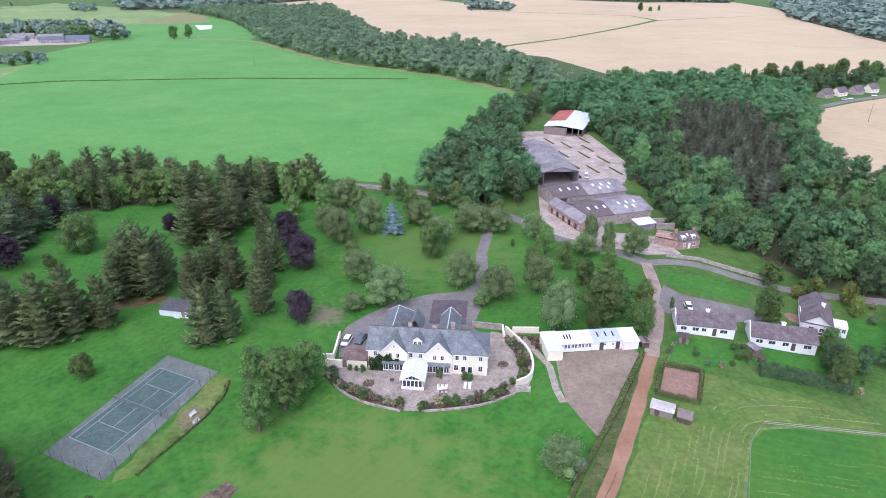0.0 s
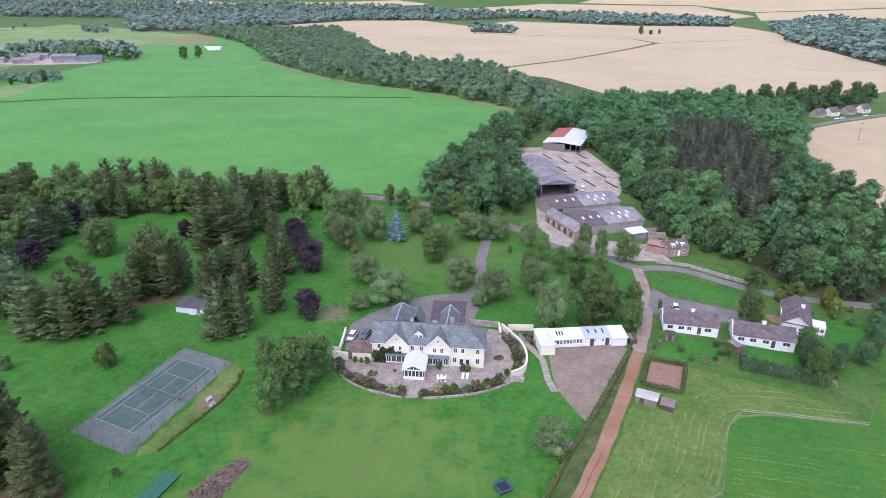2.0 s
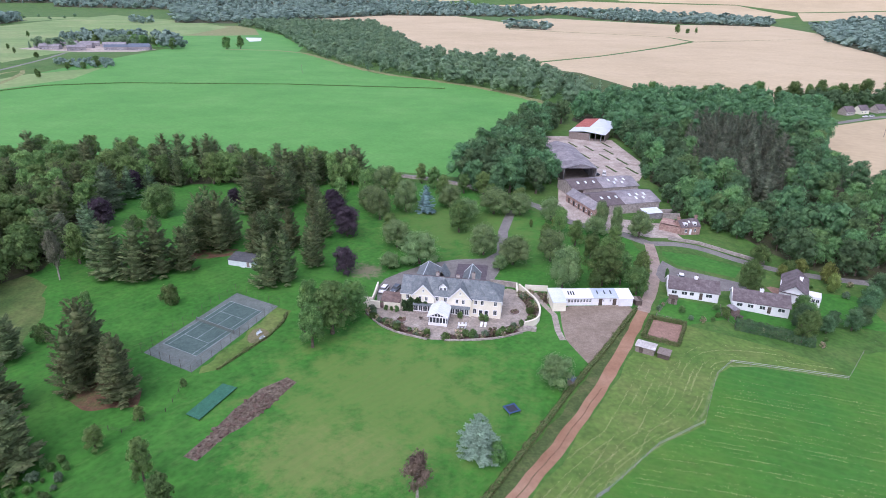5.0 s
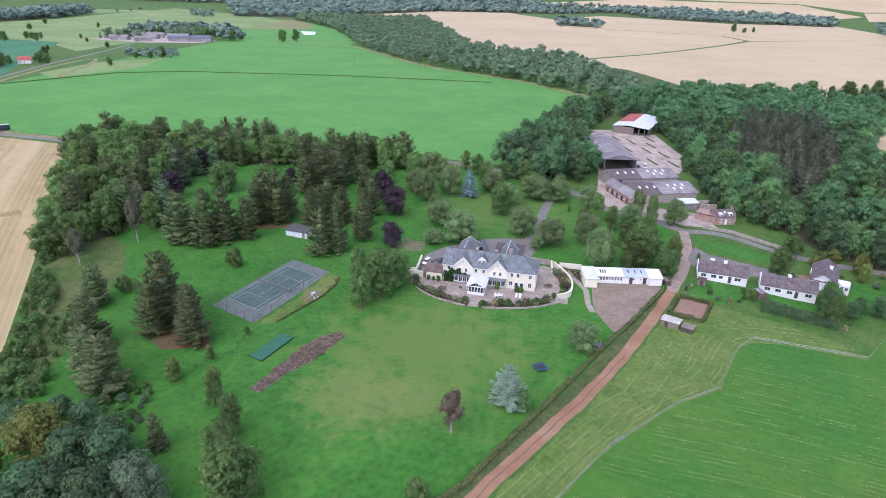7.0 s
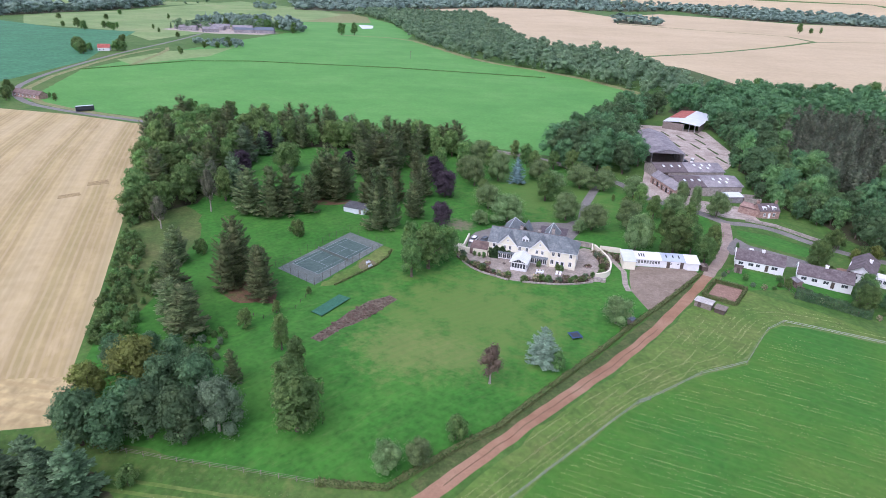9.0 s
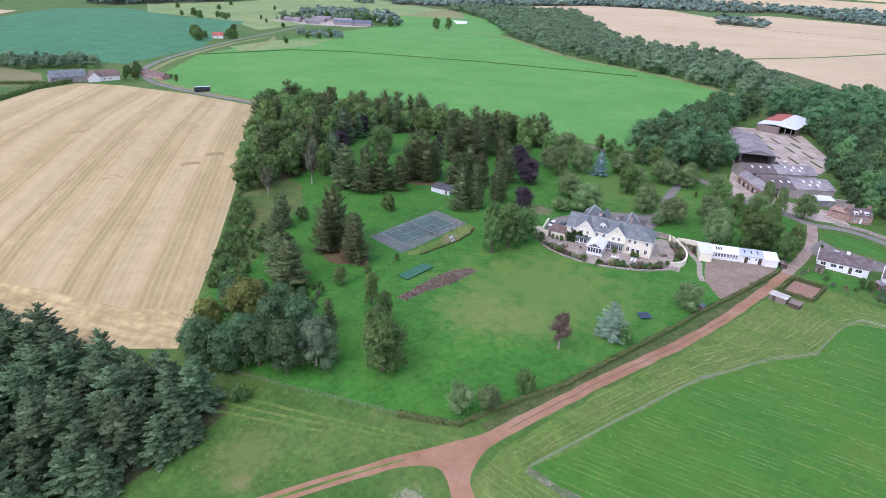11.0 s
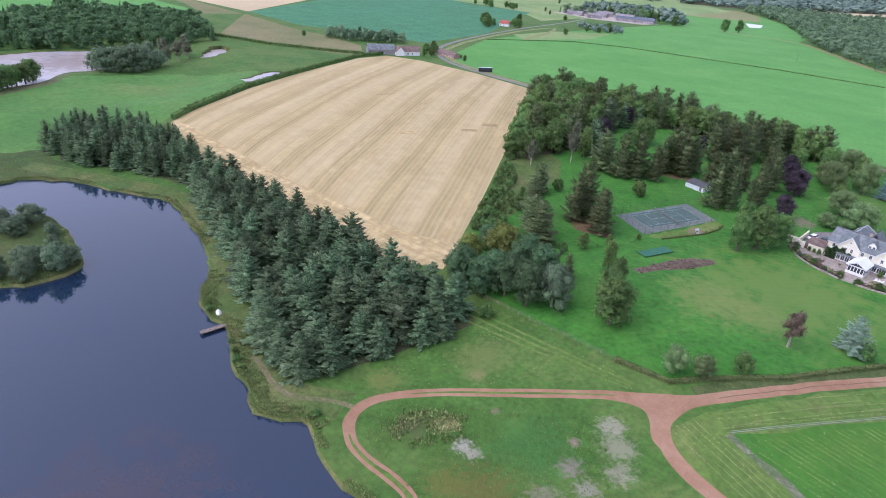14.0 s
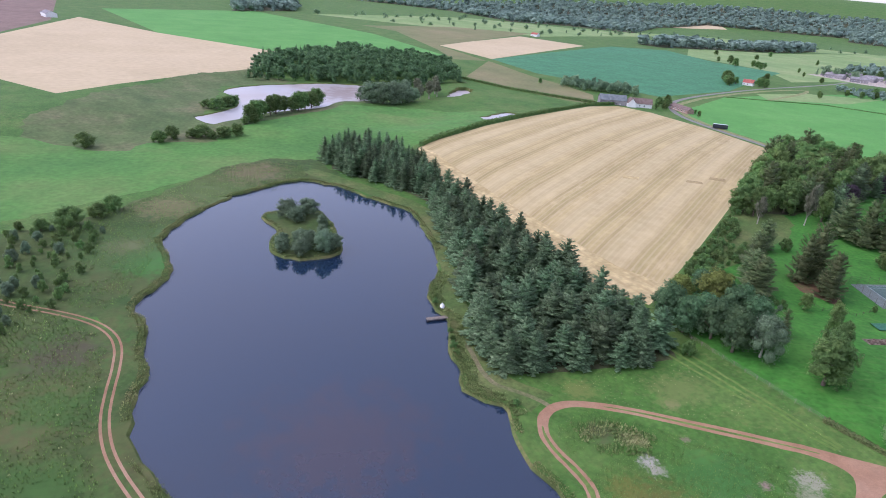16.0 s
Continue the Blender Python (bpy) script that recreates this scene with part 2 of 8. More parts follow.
M_DRIVE = mat("old_tarmac", [(0.165, 0.156, 0.145), (0.215, 0.204, 0.19)], 0.12, 3, bump=0.3)
M_CONC = mat("worn_concrete", [(0.28, 0.235, 0.20), (0.40, 0.34, 0.29), (0.47, 0.42, 0.36)], 0.12, 1.5, bump=0.4)
M_GRAVEL = mat("stable_yard_gravel", [(0.195, 0.152, 0.112), (0.24, 0.192, 0.145), (0.28, 0.228, 0.175)], 0.15, 5, bump=0.6)
M_PAVE = mat("terrace_flags", [(0.265, 0.23, 0.19), (0.32, 0.28, 0.235), (0.375, 0.335, 0.29)], 0.4, 2.2, bump=0.4)
M_COURT = mat("court_tarmac", [(0.108, 0.132, 0.118), (0.13, 0.157, 0.142), (0.155, 0.178, 0.162)], 0.15, 3, bump=0.2)
M_COURTIN = mat("court_green", [(0.068, 0.112, 0.098), (0.084, 0.132, 0.116)], 0.25, 3, bump=0.2)
M_LINE = mat("court_line", [(0.24, 0.30, 0.30), (0.36, 0.42, 0.41)], 0.8, 6)
M_SOIL = mat("bed_soil", [(0.09, 0.06, 0.045), (0.15, 0.105, 0.08)], 0.6, 4, bump=0.8)
M_STONEBED = mat("rockery", [(0.08, 0.06, 0.042), (0.135, 0.105, 0.076), (0.2, 0.165, 0.125)], 0.9, 4, bump=1.0)
M_BANK = mat("reedy_bank", [(0.055, 0.08, 0.02), (0.10, 0.125, 0.035), (0.18, 0.16, 0.06)], 0.12, 1.4, bump=0.8)
M_HEATH = mat("moor_scrub", [(0.032, 0.074, 0.015), (0.05, 0.088, 0.02), (0.075, 0.088, 0.028)], 0.05, 0.7, bump=0.8)
M_MARSH = mat("marsh_grass", [(0.06, 0.105, 0.03), (0.092, 0.13, 0.042), (0.14, 0.138, 0.064)], 0.03, 0.5, bump=0.6)
flecks(M_MARSH, 0.15, (0.05, 0.085, 0.026), 0.6, 0.5, 0.68)
M_TANFIELD = mat("dry_olive_grass", [(0.13, 0.15, 0.055), (0.17, 0.17, 0.07), (0.21, 0.185, 0.09)], 0.01, 0.3, bump=0.2, vary=0.5)
M_FLOOR = mat("woodland_floor", [(0.045, 0.05, 0.025), (0.07, 0.07, 0.035), (0.06, 0.09, 0.025)], 0.2, 2, bump=0.8)
M_PATH = mat("trodden_grass", [(0.10, 0.13, 0.045), (0.15, 0.145, 0.07), (0.21, 0.165, 0.10)], 0.15, 2, bump=0.4)
M_SAND = mat("riding_sand", [(0.25, 0.155, 0.115), (0.31, 0.20, 0.15)], 0.3, 3)
M_NEEDLE = mat("needle_litter", [(0.11, 0.07, 0.035), (0.15, 0.085, 0.05), (0.06, 0.12, 0.025)], 0.25, 2.5, bump=0.8)


def water_mat(name, deep, shoal, rough):
    m = bpy.data.materials.new(name)
    m.use_nodes = True
    N, L = m.node_tree.nodes, m.node_tree.links
    b = N["Principled BSDF"]
    b.inputs["Roughness"].default_value, b.inputs["IOR"].default_value = rough, 1.75
    n = N.new("ShaderNodeTexNoise")
    n.inputs["Scale"].default_value, n.inputs["Detail"].default_value = 0.02, 4
    r = N.new("ShaderNodeValToRGB")
    r.color_ramp.elements[0].position, r.color_ramp.elements[0].color = 0.4, (*deep, 1)
    r.color_ramp.elements[1].position, r.color_ramp.elements[1].color = 0.68, (*shoal, 1)
    g = N.new("ShaderNodeNewGeometry")
    L.new(g.outputs["Position"], n.inputs["Vector"]), L.new(n.outputs["Fac"], r.inputs["Fac"])
    L.new(r.outputs["Color"], b.inputs["Base Color"])
    w = N.new("ShaderNodeTexNoise")
    w.inputs["Scale"].default_value, w.inputs["Detail"].default_value = 1.1, 3
    bp = N.new("ShaderNodeBump")
    bp.inputs["Strength"].default_value, bp.inputs["Distance"].default_value = 0.12, 0.05
    L.new(g.outputs["Position"], w.inputs["Vector"]), L.new(w.outputs["Fac"], bp.inputs["Height"]), L.new(bp.outputs["Normal"], b.inputs["Normal"])
    return m


patch(M_LAWN, -36, 141, 7, (0.21, 0.17, 0.12), 0.8)
flecks(M_ROUGH, 0.5, (0.17, 0.20, 0.06), 0.6, 0.5, 0.72)
flecks(M_ROUGH, 1.4, (0.22, 0.24, 0.10), 0.4, 0.58, 0.74)
flecks(M_ROUGH, 0.7, (0.03, 0.085, 0.018), 0.55, 0.5, 0.7)
flecks(M_HEATH, 0.06, (0.105, 0.10, 0.036), 0.7, 0.45, 0.62)
flecks(M_ROUGH, 0.03, (0.12, 0.155, 0.042), 0.4, 0.45, 0.62)
flecks(M_HEATH, 0.4, (0.05, 0.135, 0.024), 0.7, 0.45, 0.7)
flecks(M_HEATH, 0.9, (0.12, 0.125, 0.05), 0.5, 0.52, 0.72)
flecks(M_BANK, 0.9, (0.05, 0.12, 0.025), 0.7, 0.48, 0.7)
for px, py, pr, pc, pa in ((-28, -14, 11, (0.045, 0.15, 0.032), 0.7), (-27, -28, 8, (0.115, 0.12, 0.028), 0.9), (-33, -31, 5, (0.13, 0.14, 0.03), 0.8), (-47.5, -26, 5, (0.09, 0.10, 0.04), 0.8), (-43, -21, 3, (0.27, 0.25, 0.11), 0.85),
                           (-37, -23, 2.4, (0.36, 0.34, 0.29), 0.85), (-34.3, -23, 2.2, (0.33, 0.30, 0.25), 0.8), (-20.5, 0, 3.6, (0.31, 0.29, 0.22), 0.75), (-16.5, -3.5, 4.5, (0.27, 0.255, 0.18), 0.65), (-13, -8.5, 3.4, (0.29, 0.27, 0.20), 0.7),
                           (-20, -13, 3, (0.21, 0.175, 0.15), 0.8), (-18.5, -22, 4.5, (0.22, 0.205, 0.14), 0.7), (-15, -15, 3, (0.28, 0.26, 0.21), 0.7), (-23, -8, 1.5, (0.30, 0.20, 0.18), 0.8), (-39, -12, 1.3, (0.22, 0.17, 0.12), 0.7),
                           (-49, -7, 2.5, (0.20, 0.19, 0.08), 0.8), (-53, -2, 9, (0.15, 0.18, 0.055), 0.6), (-62, -22, 5, (0.16, 0.18, 0.05), 0.6)):
    patch(M_ROUGH, px, py, pr, pc, pa)
patch(M_HEATH, -108, -130, 11, (0.075, 0.06, 0.04), 0.7)
patch(M_HEATH, -155, -112, 12, (0.045, 0.17, 0.028), 0.85)
patch(M_HEATH, -222, -95, 34, (0.095, 0.14, 0.042), 0.8)
patch(M_HEATH, -205, -108, 16, (0.19, 0.17, 0.08), 0.7)
patch(M_HEATH, -245, -72, 20, (0.18, 0.145, 0.078), 0.7)
patch(M_HEATH, -168, -118, 24, (0.06, 0.13, 0.035), 0.7)
patch(M_HEATH, -170, -120, 9, (0.15, 0.15, 0.07), 0.6)
patch(M_HEATH, -88, -131, 9, (0.045, 0.12, 0.022), 0.7)
patch(M_HEATH, -66, -130, 9, (0.045, 0.12, 0.022), 0.6)
M_WATER = water_mat("loch_water", (0.01, 0.025, 0.054), (0.013, 0.025, 0.05), 0.05)
patch(M_WATER, -62, -78, 24, (0.045, 0.028, 0.036), 0.6)
# ruffled water; the bright sky it reflects is put into its pale base colour
M_SKYWATER = water_mat("ruffled_sky_pale_water", (0.40, 0.39, 0.41), (0.36, 0.31, 0.29), 0.4)
patch(M_SKYWATER, -440, 15, 42, (0.20, 0.135, 0.105), 0.85)
M_SLATE = mat("blue_slate", [(0.105, 0.125, 0.132), (0.145, 0.168, 0.175), (0.20, 0.22, 0.22)], 0.5, 4, rough=0.6, where="obj", bump=0.5)
M_RENDER = mat("cream_render", [(0.70, 0.66, 0.52), (0.76, 0.72, 0.59)], 0.2, 3, where="obj", bump=0.1, vary=0.2)
M_WHITE = mat("white_paint", [(0.70, 0.70, 0.70), (0.78, 0.78, 0.78)], 0.4, 3, rough=0.5, where="obj", bump=0.05, vary=0.2)
M_BROWNTILE = mat("brown_tile", [(0.12, 0.085, 0.075), (0.175, 0.125, 0.11), (0.21, 0.16, 0.145)], 0.6, 5, where="obj", bump=0.5)
M_PURPTILE = mat("grey_tile", [(0.10, 0.08, 0.08), (0.135, 0.112, 0.115), (0.18, 0.155, 0.158)], 0.6, 5, where="obj", bump=0.5)
M_ASBEST = mat("fibre_cement", [(0.17, 0.16, 0.17), (0.24, 0.225, 0.235), (0.30, 0.28, 0.28)], 0.15, 2.5, where="obj", bump=0.4)
M_ASBPALE = mat("dirty_pale_sheeting", [(0.40, 0.38, 0.35), (0.52, 0.50, 0.47)], 0.4, 3, where="obj", bump=0.3)
M_ASBDARK = mat("lichened_sheeting", [(0.11, 0.09, 0.09), (0.15, 0.125, 0.125)], 0.3, 3, where="obj", bump=0.4)
M_RUST = mat("red_sheeting", [(0.33, 0.09, 0.07), (0.42, 0.15, 0.12)], 0.3, 3, where="obj")
M_PALEMETAL = mat("pale_sheeting", [(0.56, 0.61, 0.64), (0.66, 0.70, 0.72)], 0.2, 3, rough=0.5, where="obj", vary=0.3)
M_BLUEPANEL = mat("blue_grey_sheeting", [(0.38, 0.44, 0.53), (0.50, 0.56, 0.63)], 0.2, 3, rough=0.5, where="obj", vary=0.4)
M_STONE = mat("red_sandstone", [(0.24, 0.15, 0.12), (0.34, 0.23, 0.19), (0.40, 0.30, 0.25)], 0.9, 5, where="obj", bump=0.8)
M_GREYSTONE = mat("grey_rubble", [(0.22, 0.19, 0.17), (0.33, 0.29, 0.26), (0.42, 0.38, 0.34)], 0.9, 5, where="obj", bump=0.8)
# near-black colour that stands for the shade inside a doorway
M_INSHADE = mat("interior_shade", [(0.025, 0.022, 0.022), (0.04, 0.035, 0.035)], 0.5, where="obj")
M_TIMBER = mat("weathered_timber", [(0.17, 0.14, 0.12), (0.26, 0.22, 0.19)], 1.5, 8, where="obj")
M_DKTIMBER = mat("dark_timber", [(0.07, 0.055, 0.045), (0.11, 0.085, 0.07)], 1.5, 8, where="obj")
M_STEEL = mat("galvanised_steel", [(0.30, 0.31, 0.32), (0.38, 0.39, 0.40)], 2, rough=0.5, metal=0.6, where="obj")
M_BARK = mat("bark", [(0.10, 0.075, 0.055), (0.17, 0.135, 0.105)], 2.0, 9, where="obj", bump=0.9)
M_PALEBARK = mat("pale_bark", [(0.28, 0.24, 0.20), (0.38, 0.34, 0.30)], 2.0, 9, where="obj", bump=0.6)
M_FELT = mat("roof_felt", [(0.075, 0.08, 0.085), (0.105, 0.108, 0.112)], 0.5, 4, where="obj", bump=0.3)
M_TYRE = mat("tyre_rubber", [(0.02, 0.02, 0.02), (0.03, 0.03, 0.03)], 3, where="obj")
M_CARWHITE = mat("white_car_paint", [(0.75, 0.76, 0.77), (0.8, 0.8, 0.8)], 1, rough=0.25, where="obj", bump=0)
M_CARGREY = mat("blue_grey_car_paint", [(0.10, 0.125, 0.155), (0.12, 0.145, 0.175)], 1, rough=0.25, where="obj", bump=0)
M_CARBLACK = mat("dark_coach_paint", [(0.02, 0.025, 0.035), (0.03, 0.035, 0.045)], 1, rough=0.3, where="obj", bump=0)
M_BLUE = mat("blue_pvc", [(0.035, 0.075, 0.14), (0.05, 0.095, 0.17)], 1.5, where="obj")
M_GREENNET = mat("green_netting", [(0.03, 0.12, 0.075), (0.045, 0.16, 0.10)], 1.2, 8, where="obj", bump=0.6)
M_TAPE = mat("white_fence_tape", [(0.30, 0.32, 0.29), (0.42, 0.44, 0.40)], 1, where="obj")


def glass_mat():
    m = bpy.data.materials.new("window_glass")
    m.use_nodes = True
    b = m.node_tree.nodes["Principled BSDF"]
    b.inputs["Base Color"].default_value = (0.05, 0.06, 0.065, 1)
    b.inputs["Roughness"].default_value, b.inputs["IOR"].default_value = 0.04, 1.5
    return m


M_GLASS = glass_mat()


def leaf(name, cols, rand=0.2, island=0.3, scale=0.35, holes=3.4, thin=0.5):
    cols = [(2.4 * c[0], 2.4 * c[1], 2.4 * c[2]) for c in cols]
    m = mat(name, cols, scale, 2.2, rough=0.75, bump=0, rand=rand, island=island, spec=0.2, thin=thin)
    if not holes:
        return m
    # the sprays are open between their leaves
    N, L = m.node_tree.nodes, m.node_tree.links
    out = N["Material Output"].inputs["Surface"]
    src = out.links[0].from_socket
    nz = N.new("ShaderNodeTexNoise")
    nz.inputs["Scale"].default_value, nz.inputs["Detail"].default_value, nz.inputs["Roughness"].default_value = holes, 2, 0.6
    L.new(N.new("ShaderNodeNewGeometry").outputs["Position"], nz.inputs["Vector"])
    gt = N.new("ShaderNodeMath")
    gt.operation = "GREATER_THAN"
    gt.inputs[1].default_value = 0.45
    L.new(nz.outputs["Fac"], gt.inputs[0])
    mx = N.new("ShaderNodeMixShader")
    L.new(gt.outputs[0], mx.inputs[0]), L.new(N.new("ShaderNodeBsdfTransparent").outputs[0], mx.inputs[1]), L.new(src, mx.inputs[2])
    L.new(mx.outputs[0], out)
    return m


L_BROAD = leaf("broadleaf", [(0.046, 0.082, 0.028), (0.063, 0.104, 0.034), (0.09, 0.13, 0.042)], 0.25, 0.22, 0.35, 4.2)
L_GLEN = leaf("glen_canopy", [(0.04, 0.076, 0.037), (0.056, 0.1, 0.046), (0.08, 0.13, 0.056)], 0.3, 0.2, 0.2, 3.4)
L_COPSE = leaf("copse_leaf", [(0.036, 0.068, 0.033), (0.05, 0.088, 0.042), (0.072, 0.112, 0.052)], 0.25, 0.22, 0.35, 4.2)
L_GLENLIGHT = leaf("glen_canopy_light", [(0.058, 0.106, 0.044), (0.078, 0.135, 0.053), (0.105, 0.165, 0.064)], 0.25, 0.2, 0.2, 3.4)
L_LARCH = leaf("grey_larch", [(0.062, 0.078, 0.05), (0.078, 0.09, 0.058), (0.098, 0.1, 0.07)], 0.2, 0.2, 0.2, 0, 0.42)
L_LIGHT = leaf("pale_broadleaf", [(0.062, 0.104, 0.034), (0.083, 0.13, 0.042), (0.108, 0.155, 0.052)], 0.22, 0.22, 0.35, 4.2)
L_LIME = leaf("lime_leaf", [(0.07, 0.105, 0.046), (0.09, 0.13, 0.054), (0.115, 0.152, 0.066)], 0.2, 0.2, 0.35, 4.6)
L_DARK = leaf("dark_conifer", [(0.046, 0.066, 0.027), (0.063, 0.082, 0.034), (0.09, 0.098, 0.045)], 0.25, 0.35, 0.35, 0, 0.42)
L_SPRUCE = leaf("sitka_spruce", [(0.042, 0.066, 0.033), (0.059, 0.089, 0.045), (0.09, 0.12, 0.066)], 0.3, 0.4, 0.35, 0, 0.42)
L_BLUE = leaf("blue_spruce", [(0.07, 0.118, 0.115), (0.105, 0.16, 0.155)], 0.2, 0.3, 0.35, 0, 0.25)
L_WILLOW = leaf("willow", [(0.066, 0.096, 0.06), (0.09, 0.125, 0.074)], 0.2, 0.2, 0.35, 4.0)
L_GREY = leaf("silver_leaf", [(0.115, 0.165, 0.12), (0.16, 0.215, 0.162)], 0.2, 0.2, 0.35, 4.6)
L_PURPLE = leaf("copper_beech", [(0.028, 0.022, 0.028), (0.044, 0.033, 0.042)], 0.2, 0.25, 0.35, 4.0)
L_BROWN = leaf("bronze_leaf", [(0.06, 0.043, 0.036), (0.09, 0.066, 0.05)])
L_YELLOW = leaf("golden_foliage", [(0.085, 0.105, 0.03), (0.115, 0.135, 0.038)])
# leaf colours of far trees, paled and blued to stand for air haze
L_FARHAZE = leaf("far_canopy_hazed", [(0.066, 0.108, 0.066), (0.092, 0.14, 0.082), (0.12, 0.17, 0.096)], 0, 0.15, 0.04, 1.6)
L_WOODHAZE = leaf("distant_canopy_hazed", [(0.075, 0.11, 0.095), (0.10, 0.142, 0.116), (0.125, 0.17, 0.13)], 0, 0.12, 0.02, 0, 0.3)
L_DEADWOOD = leaf("bare_twigs", [(0.07, 0.08, 0.05), (0.10, 0.105, 0.07)])
L_HEDGE = leaf("clipped_hedge", [(0.052, 0.068, 0.026), (0.08, 0.088, 0.036)], 0.1, 0.3, 0.8)
L_REED = leaf("reeds", [(0.05, 0.07, 0.022), (0.075, 0.095, 0.032), (0.12, 0.115, 0.052)], 0.1, 0.25, 0.15, 0, 0.2)
L_TUSSOCK = leaf("rushes", [(0.036, 0.072, 0.016), (0.05, 0.086, 0.02), (0.066, 0.086, 0.026)], 0.1, 0.25, 0.1, 0, 0.1)
L_STRAW = leaf("dry_straw", [(0.115, 0.135, 0.055), (0.145, 0.155, 0.07), (0.175, 0.175, 0.085)], 0, 0.25, 0.3, 0, 0.2)
L_IVY = leaf("ivy", [(0.02, 0.04, 0.016), (0.03, 0.055, 0.02)], 0, 0.4, 0.8)
L_FLOWER = leaf("mixed_border", [(0.06, 0.10, 0.035), (0.13, 0.12, 0.07), (0.20, 0.13, 0.13)], 0.4, 0.5, 1.1)

# ---- ground ----
LAKE_Z = -5.9


def ss(a, b, x):
    t = min(1.0, max(0.0, (x - a) / (b - a)))
    return t * t * (3 - 2 * t)


def hump(x, y, cx, cy, sx, sy):
    return math.exp(-(((x - cx) / sx) ** 2) - ((y - cy) / sy) ** 2)


def zt(x, y):
    """The height of the land: a low rise under the lawn, the stubble hill, the bowl of the loch, far hills."""
    z = 3.2 * hump(x, y, -28, 46, 42, 30) + 5.0 * hump(x, y, -215, 140, 120, 95)
    z -= 3.0 * ss(45, 120, x) * ss(400, 100, abs(y))
    z -= 12 * ss(450, 1300, y)
    bowl = ss(1.45, 0.85, math.hypot((x + 165) / 185, (y + 95) / 95))
    z = z * (1 - bowl) + (LAKE_Z + 0.7) * bowl
    loch = ss(1.45, 1.0, math.hypot((x + 418) / 92, (y + 12) / 92))
    z = z * (1 - loch) - 3.6 * loch
    far = math.hypot(x, y)
    if far > 2200:
        z += (150 + 25 * math.sin(x / 700) + 20 * math.sin(y / 560 + 1)) * ss(2400, 4300, far)
    return z


def smooth(pts, rounds=2, closed=True):
    for _ in range(rounds):
        out = []
        n = len(pts)
        for k in range(n if closed else n - 1):
            a, b = pts[k], pts[(k + 1) % n]
            out += [(0.75 * a[0] + 0.25 * b[0], 0.75 * a[1] + 0.25 * b[1]), (0.25 * a[0] + 0.75 * b[0], 0.25 * a[1] + 0.75 * b[1])]
        pts = out if closed else [pts[0]] + out + [pts[-1]]
    return pts


def dense(pts, step, closed=True):
    out = []
    n = len(pts)
    for k in range(n if closed else n - 1):
        a, b = Vector(pts[k]), Vector(pts[(k + 1) % n])
        m = max(1, int((b - a).length / step))
        out += [tuple(a.lerp(b, j / m)) for j in range(m)]
    return out if closed else out + [tuple(pts[-1])]


def ribbon(line, w0, w1=None):
    """The outline of a strip along a line; w0 and w1: how far it reaches to the left and to the right."""
    w1 = w0 if w1 is None else w1
    left, right = [], []
    for k, p in enumerate(line):
        a, b = Vector(line[max(0, k - 1)]), Vector(line[min(len(line) - 1, k + 1)])
        d = (b - a).normalized()
        n = Vector((-d.y, d.x))
        left.append(tuple(Vector(p) + n * w0)), right.append(tuple(Vector(p) - n * w1))
    return left + right[::-1]


def ragged(pts, amount, step=4):
    return [(x + amount * noise.noise((x * 0.21, y * 0.21, 0)), y + amount * noise.noise((x * 0.21, y * 0.21, 7))) for x, y in dense(pts, step)]


LAKE = smooth([(-231.8, -50.9), (-221.7, -39.4), (-208.7, -32.8), (-194.8, -24.7), (-186.9, -18.9), (-175.3, -19.5), (-158.1, -21.5), (-141.0, -24.8),
        (-126.8, -30.5), (-116.9, -37.9), (-107.5, -40.2), (-102.1, -37.2), (-91.7, -41.3), (-85.0, -44.8), (-79.0, -43.3), (-72.5, -46.9),
        (-66.5, -45.4), (-62.2, -39.9), (-55.3, -42.9), (-48.5, -43.9), (-42.9, -44.0), (-35.4, -42.4), (-25.9, -44.1), (-21.9, -61.2),
        (-27.5, -85.9), (-43.1, -101.8), (-58.8, -108.6), (-65.8, -112.8), (-72.6, -114.8), (-81.4, -115.5), (-88.9, -115.1), (-95.7, -112.8),
        (-105.5, -114.3), (-118.5, -112.9), (-127.9, -117.6), (-137.6, -112.9), (-146.2, -107.0), (-160.1, -107.7), (-172.5, -111.5),
        (-182.8, -107.6), (-199.9, -97.9), (-213.1, -86.9), (-222.0, -75.0), (-231.0, -62.1)], 1)
LAKE = ragged(LAKE, 1.5, 2.5)
ISLAND = ragged(smooth([(-187.8, -76.6), (-193.9, -73.2), (-194.9, -54.7), (-185.1, -53.6), (-175.9, -52.4), (-155.0, -54.8), (-149.7, -56.6),
                 (-147.6, -67.2), (-152.3, -76.2), (-160.0, -77.2), (-167.2, -75.9), (-175.2, -71.2)], 1), 0.8, 2.5)
LOCH = ragged(smooth([(-359, -95), (-337, -85), (-347, -75), (-353, -66), (-364, -57), (-377, -34), (-384, -11), (-410, 6), (-408, 24), (-420, 40), (-440, 72), (-458, 75), (-480, 46), (-491, 13), (-484, -16), (-475, -50), (-450, -74), (-424, -64), (-396, -64), (-380, -73), (-366, -86)], 1), 1.5, 5)
POND = ragged(smooth([(-329, 77), (-333, 90), (-345, 103), (-337, 114), (-326, 96), (-311, 83)], 1), 3.0, 3)
POOL = ragged(smooth([(-424, 94), (-419, 106), (-434, 125), (-456, 128), (-452, 116), (-440, 106)], 1), 4.0, 3)

